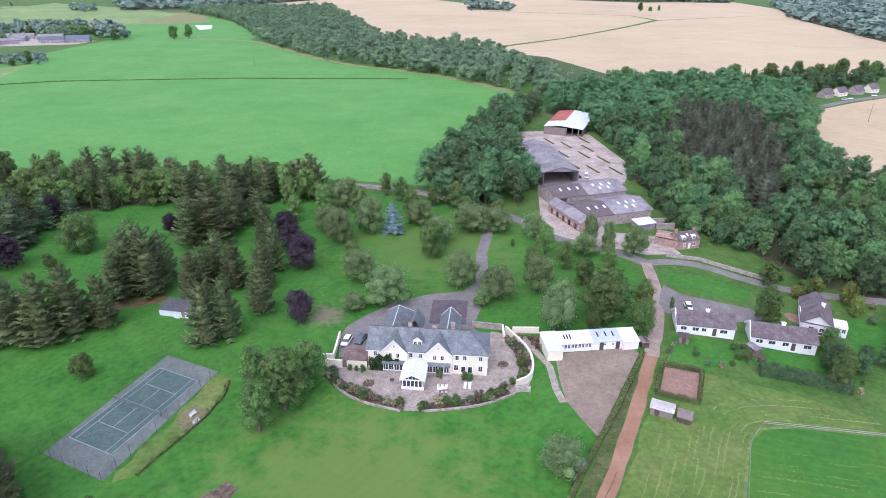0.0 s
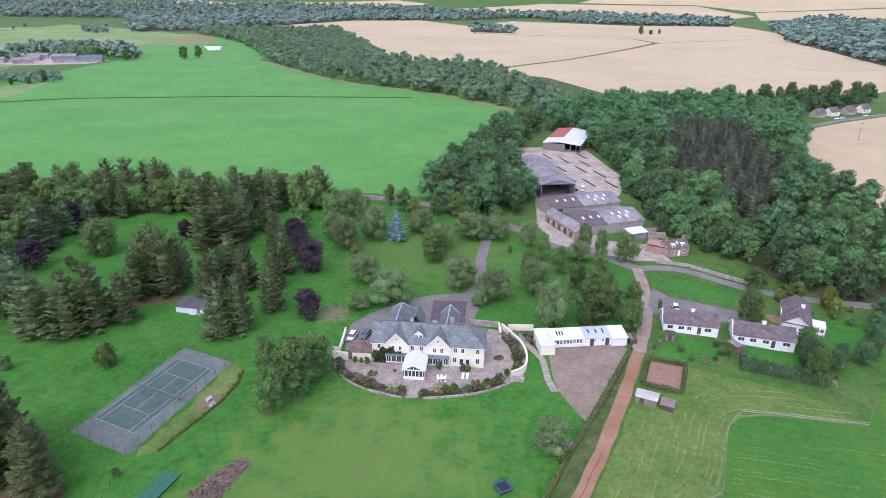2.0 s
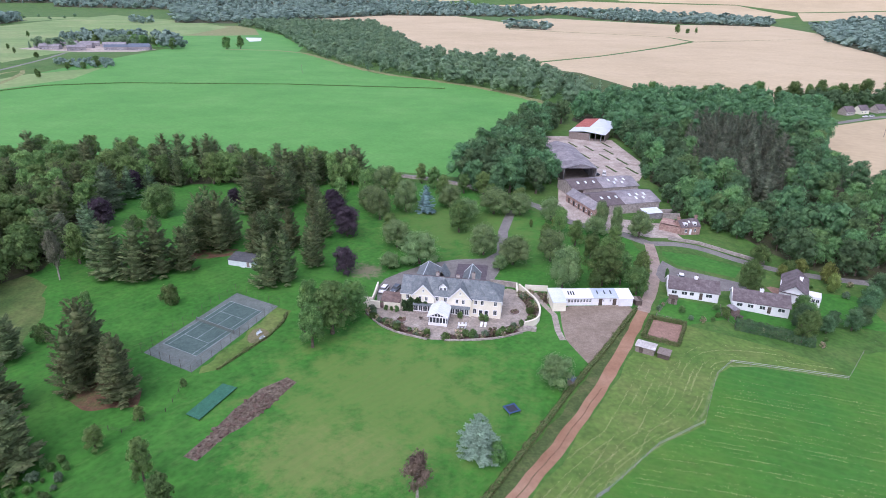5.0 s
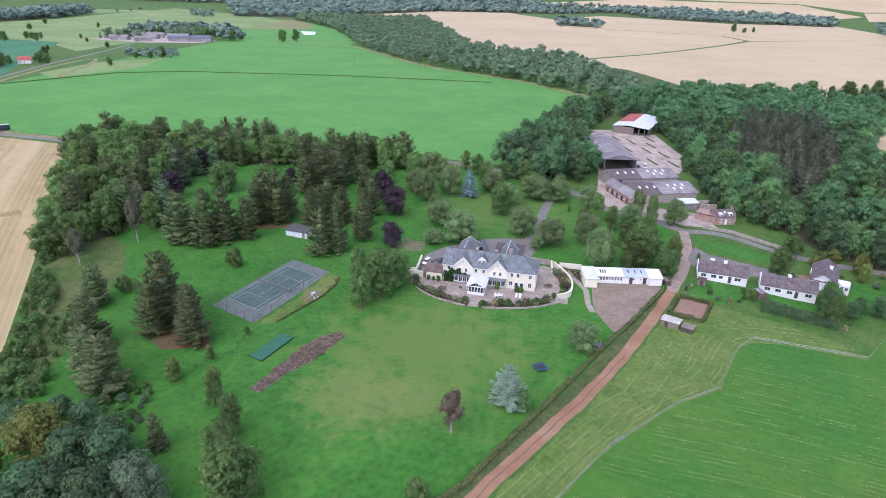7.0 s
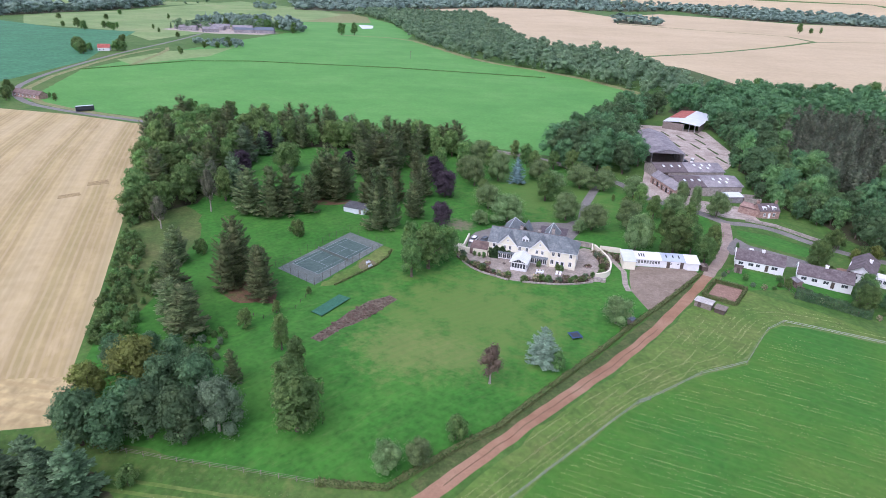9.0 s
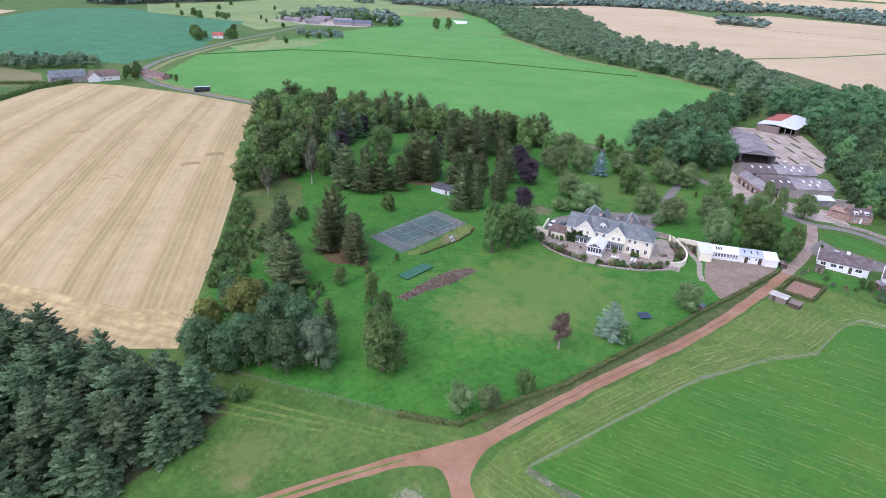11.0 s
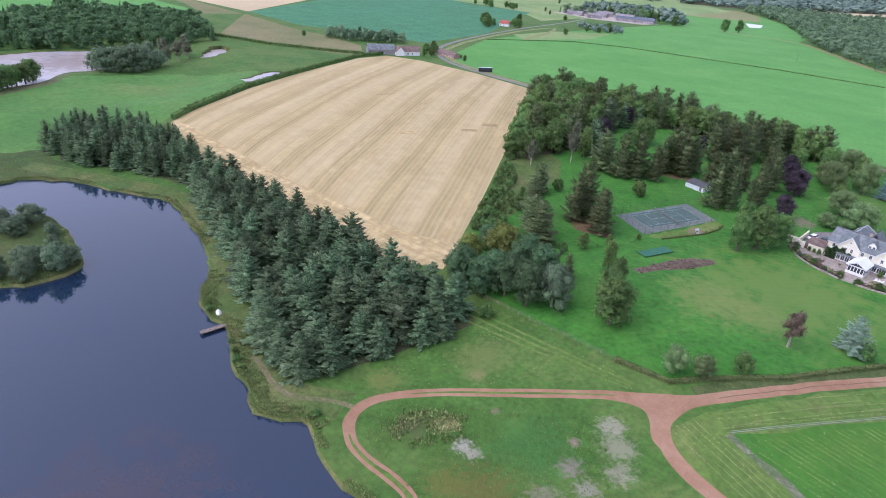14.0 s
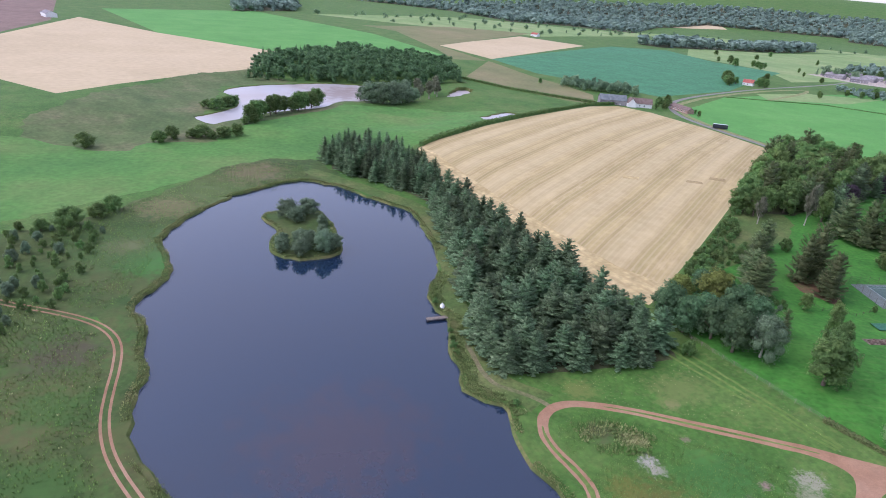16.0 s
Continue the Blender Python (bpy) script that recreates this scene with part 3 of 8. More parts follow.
ROAD_LINE = smooth([(40, -6), (20, -4), (8, -2.4), (-1.5, -1.0), (-8.2, 0.9), (-13, 4.8), (-15.4, 10), (-13.2, 17.2), (-8.0, 25.5), (-1.0, 37), (6.3, 49.5), (14.8, 64.5), (22.9, 79.5), (30.3, 95), (37, 109.6),
             (43.4, 125), (49, 139.5), (52.4, 150.5), (54.6, 161.3), (55.6, 170), (56.2, 178)], 2, False)
LOOP_LINE = smooth([(-15.5, 14.5), (-23.5, 8.8), (-33, 0.6), (-41, -6.8), (-49.2, -14.2), (-55.5, -21.5), (-58.8, -28), (-57.6, -33.6), (-53, -37.2), (-47, -38.2), (-40, -37.1), (-34, -37.3), (-28, -41), (-18, -48), (-12, -60), (-14, -85)], 2, False)
WEST_LINE = smooth([(-175, -185), (-155, -165), (-138.4, -147.8), (-133.1, -139.5), (-129.5, -134.1), (-123.5, -126.5), (-116.8, -121.3), (-108.9, -118.7), (-98.7, -118.8), (-91.2, -119.5), (-81.6, -119.9), (-72.8, -118.8), (-65.2, -116.4), (-57.8, -113.2), (-44, -107), (-28, -100), (-14, -85)], 2, False)
PATH_LINE = smooth([(-57, -31), (-62.5, -33), (-66, -36.5), (-70, -39.6), (-74, -40.4), (-82, -39.4), (-91, -38.4), (-102, -35.2), (-113, -33), (-130, -23), (-160, -17), (-185, -13.5), (-205, -24), (-225, -36), (-245, -48)], 2, False)
FARM_LINE = smooth([(56.2, 178), (48, 186), (40, 190), (31, 195), (24, 204), (20, 212), (8, 222), (-12, 238), (-36, 247), (-70, 250)], 2, False)
EAST_LINE = smooth([(56.2, 178), (66, 180), (74, 178), (85, 169), (100, 163), (140, 158)], 2, False)
LANE_LINE = smooth([(-225, 227), (-290, 236), (-345, 252), (-400, 300), (-455, 442), (-505, 626), (-550, 740)], 2, False)


def tapered(line, w):
    """A strip that narrows to nothing at both ends, with an uneven edge."""
    n = len(line)
    wide = [w * math.sin(math.pi * (k + 0.5) / n) ** 0.4 * (1 + 0.35 * noise.noise((k * 0.7, n, 0))) for k in range(n)]
    return [tuple(ribbon(line, wide[i])[i]) for i in range(n)] + [tuple(ribbon(line, wide[i])[2 * n - 1 - i]) for i in range(n - 1, -1, -1)]


def twin(line, gap=0.78, w=0.28):
    """The two wheel ruts of a track."""
    out = []
    for s in (1, -1):
        off = ribbon(line, s * gap + w, -(s * gap - w))
        out.append(off)
    return out


FARWOODS = [
    [(-1589, 2167), (-1378, 2237), (-1211, 2270), (-832, 1562), (-697, 1583), (-591, 1878), (-419, 2304), (1, 2436), (224, 2613), (535, 2733), (72, 2791), (-174, 2903), (-489, 2993), (-845, 2968), (-1311, 2850), (-1848, 2540)],
    [(224, 2613), (435, 2208), (833, 2128), (966, 2479), (535, 2733)],
    [(935, 2076), (706, 1444), (657, 1193), (571, 893), (700, 900), (1380, 2220), (1365, 2500), (1211, 2433)],
    [(1, 1691), (6, 1820), (60, 1860), (112, 1820), (109, 1659)],
    [(-2485, 548), (-2411, 707), (-2229, 869), (-1690, 830), (-1718, 1038), (-1560, 1177), (-1951, 1591), (-2079, 1962), (-1831, 2163), (-1585, 2369), (-1949, 2880), (-2477, 2508), (-2759, 1695)],
    [(-1000, 800), (-1060, 1000), (-1090, 1230), (-1180, 1500), (-1260, 1490), (-1170, 1220), (-1140, 980), (-1070, 790)],
    [(-1366, 14), (-1967, 112), (-2191, 280), (-1499, 161)],
]
GLEN_FLOOR = [(50, 398), (70, 352), (76, 330), (79, 300), (76, 272), (73, 258), (79, 240), (76, 218), (82, 206), (93, 194), (98, 180), (106, 168), (118, 161), (190, 160), (196, 222), (174, 242), (174, 262), (178, 286), (186, 322), (196, 372), (205, 397), (236, 445), (205, 505), (150, 500), (105, 480), (60, 440)]
# name, outline, material, what it is; later ones lie inside earlier ones
REGIONS = [
    ("pasture_field", ragged([(-415, 379), (-456, 709), (-474, 845), (-404, 866), (-292, 868), (-215, 748), (-129, 618), (-50, 563), (-10, 526), (30, 472), (52, 436), (20, 330), (-12, 248), (-68, 256), (-150, 262), (-228, 236), (-290, 244), (-345, 258)], 1.2, 5), M_PASTURE, "smooth bright green pasture behind the tree belt"),
    ("pasture_field", [(-1241, -209), (-1411, 64), (-967, 194), (-690, 205), (-666, 133), (-661, 11), (-838, -117)], M_PASTURE, "green grazing field far beyond the water"),
    ("pasture_field", ragged([(-250, -60), (-262, 5), (-318, 75), (-345, 100), (-380, 60), (-400, -5), (-360, -45), (-335, -88), (-310, -180), (-190, -170), (-205, -150), (-225, -120), (-245, -82)], 5, 5), M_GRAZE, "green grazing land between the two waters"),
    ("pasture_field", [(-520, 881), (-600, 1080), (-640, 1440), (-560, 1400), (-442, 1239), (-306, 943), (-290, 870), (-392, 866), (-455, 850)], M_PASTURE, "green slope beyond the pasture"),
    ("links", [(-615, 1151), (-640, 1300), (-700, 1480), (-640, 1500), (-560, 1400), (-485, 1228), (-534, 1185)], M_DRYVERGE, "dry tan grassy knoll beyond the pasture"),
    ("sand_bunker", [(-481, 1147), (-451, 1151), (-421, 1067), (-432, 1045)], M_PALEMETAL, "pale sheeted heap on the slope"),
    ("links", [(-828, 713), (-1048, 920), (-1063, 1213), (-1125, 1482), (-1173, 1850), (-925, 1690), (-780, 1600), (-640, 1440), (-600, 1080), (-520, 881), (-552, 719), (-529, 606), (-600, 660), (-677, 706)], M_PALEGRASS, "pale grazed grass near a distant farm"),
    ("links", [(-433, 440), (-439, 519), (-407, 594), (-380, 505), (-400, 420)], M_PALEGRASS, "dry tan grass strip beside the lane"),
    ("links", [(-1423, 185), (-1181, 397), (-1087, 575), (-1446, 1147), (-1150, 1080), (-1148, 1700), (-1600, 1500), (-1590, 940), (-1700, 700)], M_PALEGRASS, "pale open links grass with small trees"),
    ("dry_verge", ragged(ribbon(smooth([(-400, 868), (-292, 869), (-213, 749), (-128, 620), (-49, 565), (-9, 528), (31, 473), (54, 438)], 1, False), 4.5), 3.0, 9), M_DRYVERGE, "dry tan strip along the pasture edge"),
    ("dry_verge", ribbon(smooth([(-222, 231), (-290, 241), (-342, 258), (-392, 304), (-446, 444), (-470, 560), (-440, 520), (-400, 420)], 1, False), 2.5), M_DRYVERGE, "dry tan verge along the lane"),
    ("farm_hardstanding", [(-640, 770), (-540, 750), (-480, 780), (-480, 830), (-580, 900), (-640, 880), (-650, 830)], M_CONC, "grey hardstanding of a distant farm"),
    ("rough_slope", [(35, 723), (86, 687), (137, 519), (112, 508), (85, 500), (53, 575)], M_HEATH, "scrubby slope above the glen"),
    ("wheat_field", [(-263.5, 12.6), (-302, 71), (-334, 130), (-366, 190), (-369, 220), (-342, 230), (-285, 230), (-226, 221), (-154, 122), (-112, 59), (-92, 28), (-86, 17), (-110, 8), (-170, 4), (-235, 4)], M_WHEAT, "ripe golden cereal field with drill lines"),
    ("wheat_headland", [(-263.5, 12.6), (-256, 17), (-180, 19), (-110, 24), (-91, 30), (-86, 17), (-110, 8), (-170, 4), (-235, 4)], M_WHEATHEAD, "pale headland strip of the cereal field"),
    ("lodged_wheat", [(-172.8, 108.3), (-168.4, 114.5), (-171.2, 116.6), (-175.2, 111.2)], M_LODGED, "dark flattened strip in the cereal field"),
    ("lodged_wheat", [(-173.7, 122.7), (-168.4, 128.1), (-172.3, 131.8), (-176.2, 126.4)], M_LODGED, "dark flattened strip in the cereal field"),
    ("lodged_wheat", [(-250, 118.6), (-246.4, 128.6), (-244.4, 127.2), (-248, 117.2)], M_LODGED, "dark flattened strip in the cereal field"),
    ("lodged_wheat", [(-188.6, 85.7), (-184.2, 91.5), (-181.1, 88.3), (-185.3, 82.9)], M_WHEATHEAD, "pale flattened patch in the cereal field"),
    ("wheat_field", [(38, 735), (52, 805), (141, 932), (392, 1359), (746, 1582), (1000, 1500), (780, 1000), (393, 605), (292, 526), (213, 500), (137, 517), (86, 687)], M_WHEATFAR, "far ripe cereal field on a gentle slope"),
    ("wheat_field", [(-589, 1917), (-444, 2300), (-188, 2400), (10, 1974), (10, 1640), (367, 1500), (385, 1370), (137, 940), (44, 812), (30, 730), (-5, 800), (-66, 818), (-122, 882), (-229, 1311), (-351, 1690), (-448, 1657), (-560, 1850)], M_WHEATFAR, "far pale cereal field divided by a thin hedge"),
    ("wheat_field", [(20, 2100), (153, 2390), (538, 2118), (870, 2215), (830, 1760), (760, 1590), (398, 1372), (372, 1503), (14, 1650)], M_WHEATFAR, "far pinkish cereal field below woods"),
    ("wheat_field", [(205, 397), (237, 420), (266, 440), (313, 468), (420, 525), (430, 420), (330, 300), (250, 250), (196, 222), (174, 242), (174, 262), (178, 286), (186, 322), (196, 372)], M_WHEATFAR, "cereal field beyond the wooded glen"),
    ("wheat_field", [(-822, 248), (-1060, 512), (-915, 562), (-669, 257)], M_WHEATFAR, "far ripe cereal field beside a dark crop"),
    ("wheat_field", [(-755, -264), (-1029, -221), (-838, -117), (-661, 11), (-528, -44), (-490, -106), (-413, -170), (-465, -209)], M_WHEATFAR, "far ripe cereal field beyond the small loch"),
    ("wheat_field", [(-70, 2930), (336, 3077), (978, 2911), (1099, 2583), (977, 2512), (680, 2674), (408, 2850), (150, 2790)], M_WHEATFAR, "distant pale cereal fields near the horizon"),
    ("wheat_field", [(1138, 2680), (1633, 2658), (1494, 2415), (1294, 2482), (1063, 2442)], M_WHEATFAR, "distant pale cereal field near the horizon"),
    ("wheat_field", [(-826, 3060), (-351, 3200), (-183, 3080), (-569, 2900)], M_WHEATFAR, "distant pale cereal field near the horizon"),
    ("wheat_field", [(1150, 2700), (978, 2930), (500, 3080), (900, 3500), (2200, 3300), (1660, 2680)], M_WHEATFAR, "distant pale cereal fields near the horizon"),
    ("wheat_field", [(-2000, 1600), (-2350, 1900), (-2250, 2150), (-1950, 1950)], M_WHEATFAR, "distant pale cereal strip among woods"),
    ("wheat_field", [(-1500, 2500), (-1300, 3000), (-1000, 2950), (-1250, 2400)], M_WHEATFAR, "distant pale cereal field among woods"),
    ("crop_field", [(-669, 257), (-937, 633), (-932, 759), (-748, 691), (-630, 705), (-450, 420), (-415, 300), (-482, 280), (-552, 252)], M_TEAL, "dark blue-green leafy crop field"),
    ("dry_field", [(-505, 146), (-649, 243), (-529, 233), (-470, 236), (-420, 232), (-376, 202), (-393, 187), (-448, 166)], M_TANFIELD, "dry olive-tan grass field beside a dark crop"),
    ("dry_field", [(-1146, 225), (-1048, 258), (-760, 222), (-655, 200), (-648, 240), (-815, 246), (-1041, 478), (-1161, 595), (-1231, 444)], M_TANFIELD, "dry brownish grass field"),
    ("ploughed_field", [(-1324, -371), (-1420, -299), (-958, -246), (-754, -270), (-800, -400)], M_PLOUGH, "bare brown ploughed field"),
    ("lawn", ragged([(-86, 19), (-58, 15.5), (-30, 17), (-19, 18.6), (-3.6, 37.6), (20.6, 86.4), (42, 127.5), (49, 147), (52, 165), (50, 181), (38, 188), (28, 193), (12, 212), (-12, 232), (-68, 244), (-140, 244), (-214, 222), (-150, 118), (-106, 58)], 1.2, 5), M_LAWN, "mown green lawns of the country house grounds"),
    ("mown_field", ragged([(-4.3, 13.8), (8.6, 33.5), (22, 55.4), (36, 71), (47, 79), (54.9, 97.5), (60, 103.5), (86, 102), (96, 115), (160, 140), (260, 60), (200, -60), (60, -22), (42, -3), (12.5, 8)], 1.2, 5), M_EAST, "bright green mown paddock with faint swaths"),
    ("hay_verge", ragged([(-11.5, 9), (-10, 16.5), (0.5, 35), (16.5, 63), (32, 94), (38, 107), (42, 110.5), (49, 108.6), (54, 120), (66, 117), (86, 107), (88, 103), (60, 103.3), (54.8, 97.4), (47, 79), (36, 71), (22, 55.3), (8.6, 33.4), (-4.2, 13.6), (12.5, 7.8), (42, -3.2), (40, -7), (20, -5), (8, -3.4), (-1.5, -2), (-8.2, 0), (-13, 4)], 1.2, 5), M_VERGE, "mown verge with drying hay rows"),
    ("garden_lawn", [(50, 134), (53.2, 136.6), (66, 133.5), (70, 134), (84, 129.8), (88, 127), (84, 118.5), (68, 121.5), (66, 126), (54, 120.6), (47, 123)], M_LAWN, "small green garden lawns of the bungalows"),
    ("garden_lawn", [(59.4, 171.8), (58.6, 168.5), (61.5, 161), (78, 155.2), (83, 164), (71.2, 171)], M_LAWN, "green roadside lawn"),
    ("garden_lawn", [(94, 150), (112, 150), (112, 128), (92, 132), (97, 139)], M_LAWN, "green side lawn"),
    ("heath", ragged([(-189, -158), (-192, -142), (-204, -126.5), (-225, -107.3), (-255, -85.5), (-268, -61.6), (-262, -38), (-235, -36), (-215, -55), (-200, -85), (-170, -100), (-130, -105), (-115, -110), (-118, -122), (-131, -134), (-150, -165)], 4.0, 5), M_HEATH, "rough reedy moorland at the water's edge"),
    ("heath", ragged([(-150, -165), (-131, -134), (-117, -122), (-114, -108), (-88, -108), (-66, -105), (-40, -92), (-22, -92), (-40, -120), (-60, -175), (-150, -175)], 2.0, 5), M_HEATH, "tussocky rough grass with brown patches"),
    ("marsh", ragged([(-312, -172), (-351, -174), (-415, -150), (-512, -88), (-540, -40), (-490, -10), (-470, -70), (-400, -80), (-354, -91), (-345, -70), (-303, -84), (-305, -117), (-287, -127), (-300, -156)], 5.0, 5), M_MARSH, "marshy olive-green rough pasture by the small loch"),
    ("marsh", ragged([(-398, -60), (-340, -90), (-332, -70), (-345, -55), (-380, -8), (-405, 10), (-400, 30), (-416, 46), (-440, 60), (-430, 20)], 3.0, 5), M_MARSH, "rough grass along the shore of the small loch"),
    ("rough_margin", ragged(smooth([(-150, 122), (-130, 122), (-114, 108), (-107, 88), (-99, 62), (-92, 42), (-97, 40), (-118, 72), (-138, 98)], 1), 2.5, 3), M_SHORE, "rank olive grass below the wood"),
    ("needle_litter", ragged([(-94, 140), (-86, 140), (-80, 145), (-81, 150), (-90, 147), (-95, 144)], 1.8, 2), M_NEEDLE, "reddish needle litter under conifers"),
    ("needle_litter", ragged([(-88, 78), (-84, 70), (-76, 67), (-68, 69), (-70, 74), (-80, 80)], 1.8, 2), M_NEEDLE, "reddish needle litter under conifers"),
    ("forest_floor", [(-221, 221), (-140, 103), (-134, 104), (-134, 112), (-128, 124), (-133, 142), (-146, 178), (-153, 198), (-128, 214), (-77, 236), (-70, 250), (-150, 250), (-215, 230)], M_FLOOR, "shaded brown woodland floor"),
    ("forest_floor", [(-73, -37), (-92, -33), (-128, -21), (-190, -8), (-215, -16), (-246, -37), (-265, -33), (-262, 0), (-200, 6), (-110, 9), (-70, 10), (-62, 6)], M_FLOOR, "shaded needle floor under spruces"),
    *[("forest_floor", o, M_FLOOR, "dark floor of a distant wood") for o in FARWOODS],
    ("forest_floor", GLEN_FLOOR, M_FLOOR, "dark woodland floor of the glen"),
    ("track_side", ragged(ribbon([p for p in ROAD_LINE if 17 < p[1] < 122], 3.9, -1.2), 0.6, 2), M_OLIVE, "rank olive grass between hedge and track"),
    ("track", ribbon(LANE_LINE, 2.2), M_DRIVE, "narrow grey farm lane"),
    ("shore_grass", ragged(ribbon([p for p in PATH_LINE if p[0] < -60], 4.2), 1.5, 3), M_SHORE, "olive rank grass along the loch shore"),
    ("footpath", ragged(ribbon([p for p in PATH_LINE if p[0] > -88], 0.65), 0.35, 1.2), M_PATH, "worn grassy footpath along the shore"),
    ("track", ribbon([(190, 400), (212, 410), (237, 426), (266, 447), (313, 474), (400, 520)], 2.6), M_DRIVE, "grey lane in front of the row cottages"),
    ("track", ribbon(FARM_LINE, 2.3), M_DRIVE, "grey farm drive"),
    ("track", ribbon(EAST_LINE, 2.0), M_DRIVE, "grey lane past the cottage"),
    ("farm_yard", [(24, 345), (46, 347), (68, 341), (76, 290), (75, 277), (68, 257), (47, 246), (30, 246), (28, 220), (20, 211), (25, 203), (33, 197), (44, 190), (58, 184), (70, 186), (66, 200), (50, 202), (40, 240), (30, 255), (28, 300)], M_CONC, "dusty worn concrete farm yard"),
    ("red_track", ragged(ribbon(ROAD_LINE, 1.45), 0.3, 1.6), M_TRACK, "reddish gravel farm track"),
    ("pale_drive", ragged(ribbon([p for p in ROAD_LINE if p[1] > 124], 1.7), 0.3, 1.6), M_PALEDRIVE, "pale gravel drive towards the farm"),
    ("track_crown", ragged(ribbon([p for p in ROAD_LINE if 18 < p[1] < 92], 0.13), 0.35, 1.5), M_TRACKDARK, "dark central ridge of the track"),
    ("red_track", ragged(smooth([(-9.4, 24.5), (-13.5, 19), (-21, 12.2), (-31, 3.6), (-30.2, 1.8), (-24, 6.5), (-19, 8.5), (-16.2, 6.5), (-14, 2.8), (-10.6, 1.2), (-9.6, 3.0), (-12.6, 7), (-13.2, 11), (-12, 16)], 2), 0.3, 1.5), M_TRACK, "reddish gravel at the fork of the tracks"),
    ("red_track", ragged(ribbon([p for p in LOOP_LINE if p[0] < -20], 1.2), 0.25, 2), M_TRACK, "reddish gravel bend of the track"),
    ("grass_track", tapered([p for p in LOOP_LINE if -56 < p[0] < -24 and p[1] > -22], 0.3), M_VERGE, "thin grass strip between wheel ruts"),
    ("grass_track", tapered([p for p in LOOP_LINE if p[0] > -54 and p[1] < -35], 0.5), M_VERGE, "thin grass strip between wheel ruts"),
    ("drive", [(-30.5, 131), (-29.3, 136.5), (-25.2, 142), (-18.8, 149), (-9.7, 154), (-0.3, 156.4), (3.4, 162), (3.6, 181), (7, 206), (10.5, 205), (7.2, 181.5), (7, 162), (5.2, 150), (2.2, 137.5), (5, 133), (-23, 131), (-23, 122.5), (-29, 122.5)], M_DRIVE, "dark gravel sweep behind the house"),
    ("drive", [(57.5, 163.5), (61, 158), (78, 152), (80, 147), (70, 144), (66, 146), (53.5, 147), (53, 152), (55, 158)], M_DRIVE, "tarmac forecourt of the bungalows"),
    ("stable_yard", [(21.4, 124.5), (24, 127), (40.6, 130), (41.5, 127.5), (38.8, 122.5), (26.2, 98), (23.6, 104), (21.6, 109), (21.2, 116)], M_GRAVEL, "brown gravel stable yard"),
    ("terrace", smooth([(-31.5, 117.5), (-27, 110.4), (-21.2, 106.5), (-12.7, 104.2), (-8.7, 104.3), (-2.3, 105.2), (4.7, 107.1), (10.6, 110.8), (14.2, 113), (15.6, 120), (14.8, 127), (10.4, 134.5), (6, 136), (5, 130), (-22, 131), (-22, 122), (-31, 121)], 1), M_PAVE, "flagged house terrace"),
    ("tarmac_patch", [(-9, 138.5), (0.5, 138.5), (1, 151), (-8.5, 151)], M_DARKTARMAC, "darker patched parking square"),
    ("planting_bed", ragged(ribbon(smooth([(-30, 115.8), (-26, 111.4), (-20.6, 107.8), (-13.4, 105.7)], 1, False), 1.3), 0.3, 2), M_SOIL, "curved terrace planting bed"),
    ("planting_bed", ragged(ribbon(smooth([(-7.8, 105.6), (-2.2, 106.6), (4.4, 108.5), (9.6, 111.8)], 1, False), 1.3), 0.3, 2), M_SOIL, "curved terrace planting bed"),
    ("planting_bed", ragged(ribbon(smooth([(11.0, 131.5), (13.2, 126.5), (13.8, 121), (13.0, 116.5)], 1, False), 1.1), 0.3, 2), M_SOIL, "planting bed inside the curved wall"),
    ("planting_bed", ragged([(12.6, 134), (18.2, 134.2), (19.2, 128), (17.8, 127), (15.6, 131.5)], 0.3, 2), M_SOIL, "walled garden bed"),
    ("path", ribbon([(10, 134.8), (14.5, 133.5), (17.5, 126), (19.6, 121.5), (20.0, 113), (20.9, 108.5)], 0.8), M_PAVE, "pale flagged garden path"),
    ("sand_pit", [(46, 122.4), (53.4, 120.2), (49, 109.6), (42, 112.4)], M_SAND, "reddish sand pen"),
    ("court", [(-68.4, 120.7), (-54.6, 115.2), (-62.8, 82.4), (-77.4, 88.6)], M_COURT, "worn grey tarmac tennis court"),
    ("dry_verge", ragged([(-61.2, 81.8), (-57.4, 84.2), (-54.9, 92.1), (-51.4, 100.8), (-50.7, 113), (-54.2, 114.7), (-56.1, 106.3), (-58.4, 96.5), (-61.6, 84.5)], 1.3, 1.6), M_VERGE, "strip of dry yellowish grass beside the court"),
    ("rockery_bed", ragged([(-50.5, 55.4), (-47.7, 54.8), (-45.4, 62.1), (-41.4, 69.6), (-38.7, 81.4), (-41.4, 83.4), (-46.9, 74.3), (-49.1, 62.6)], 0.9, 2), M_STONEBED, "long bed of broken brown stones"),
    ("bare_patch", ragged(smooth([(-56, 104), (-53, 103), (-51, 98.5), (-54, 95.5), (-57, 98)], 1), 0.5, 2), M_PATH, "pale stony sitting-out patch beside the court"),
    ("bare_patch", ragged(smooth([(86, 152), (92, 150), (91, 145), (86, 146)], 1), 0.5, 2), M_SAND, "reddish gravel yard"),
]
for off in (0, 2.2, 4.4):
    REGIONS.append(("grass_track", ragged(ribbon([(-66, 9.5 - off), (-45, 11 - 0.8 * off), (-24, 12.8 - 0.4 * off)], 0.35), 0.3, 3), M_VERGE, "faint vehicle line in the meadow"))
FENCE_LINE = [(-4.3, 13.8), (8.6, 33.5), (22, 55.4), (36, 71), (46.9, 79.1), (54.9, 97.4), (60, 103.4), (86.3, 102)]
_strip = dense(smooth(FENCE_LINE, 1, False), 2.0, False)
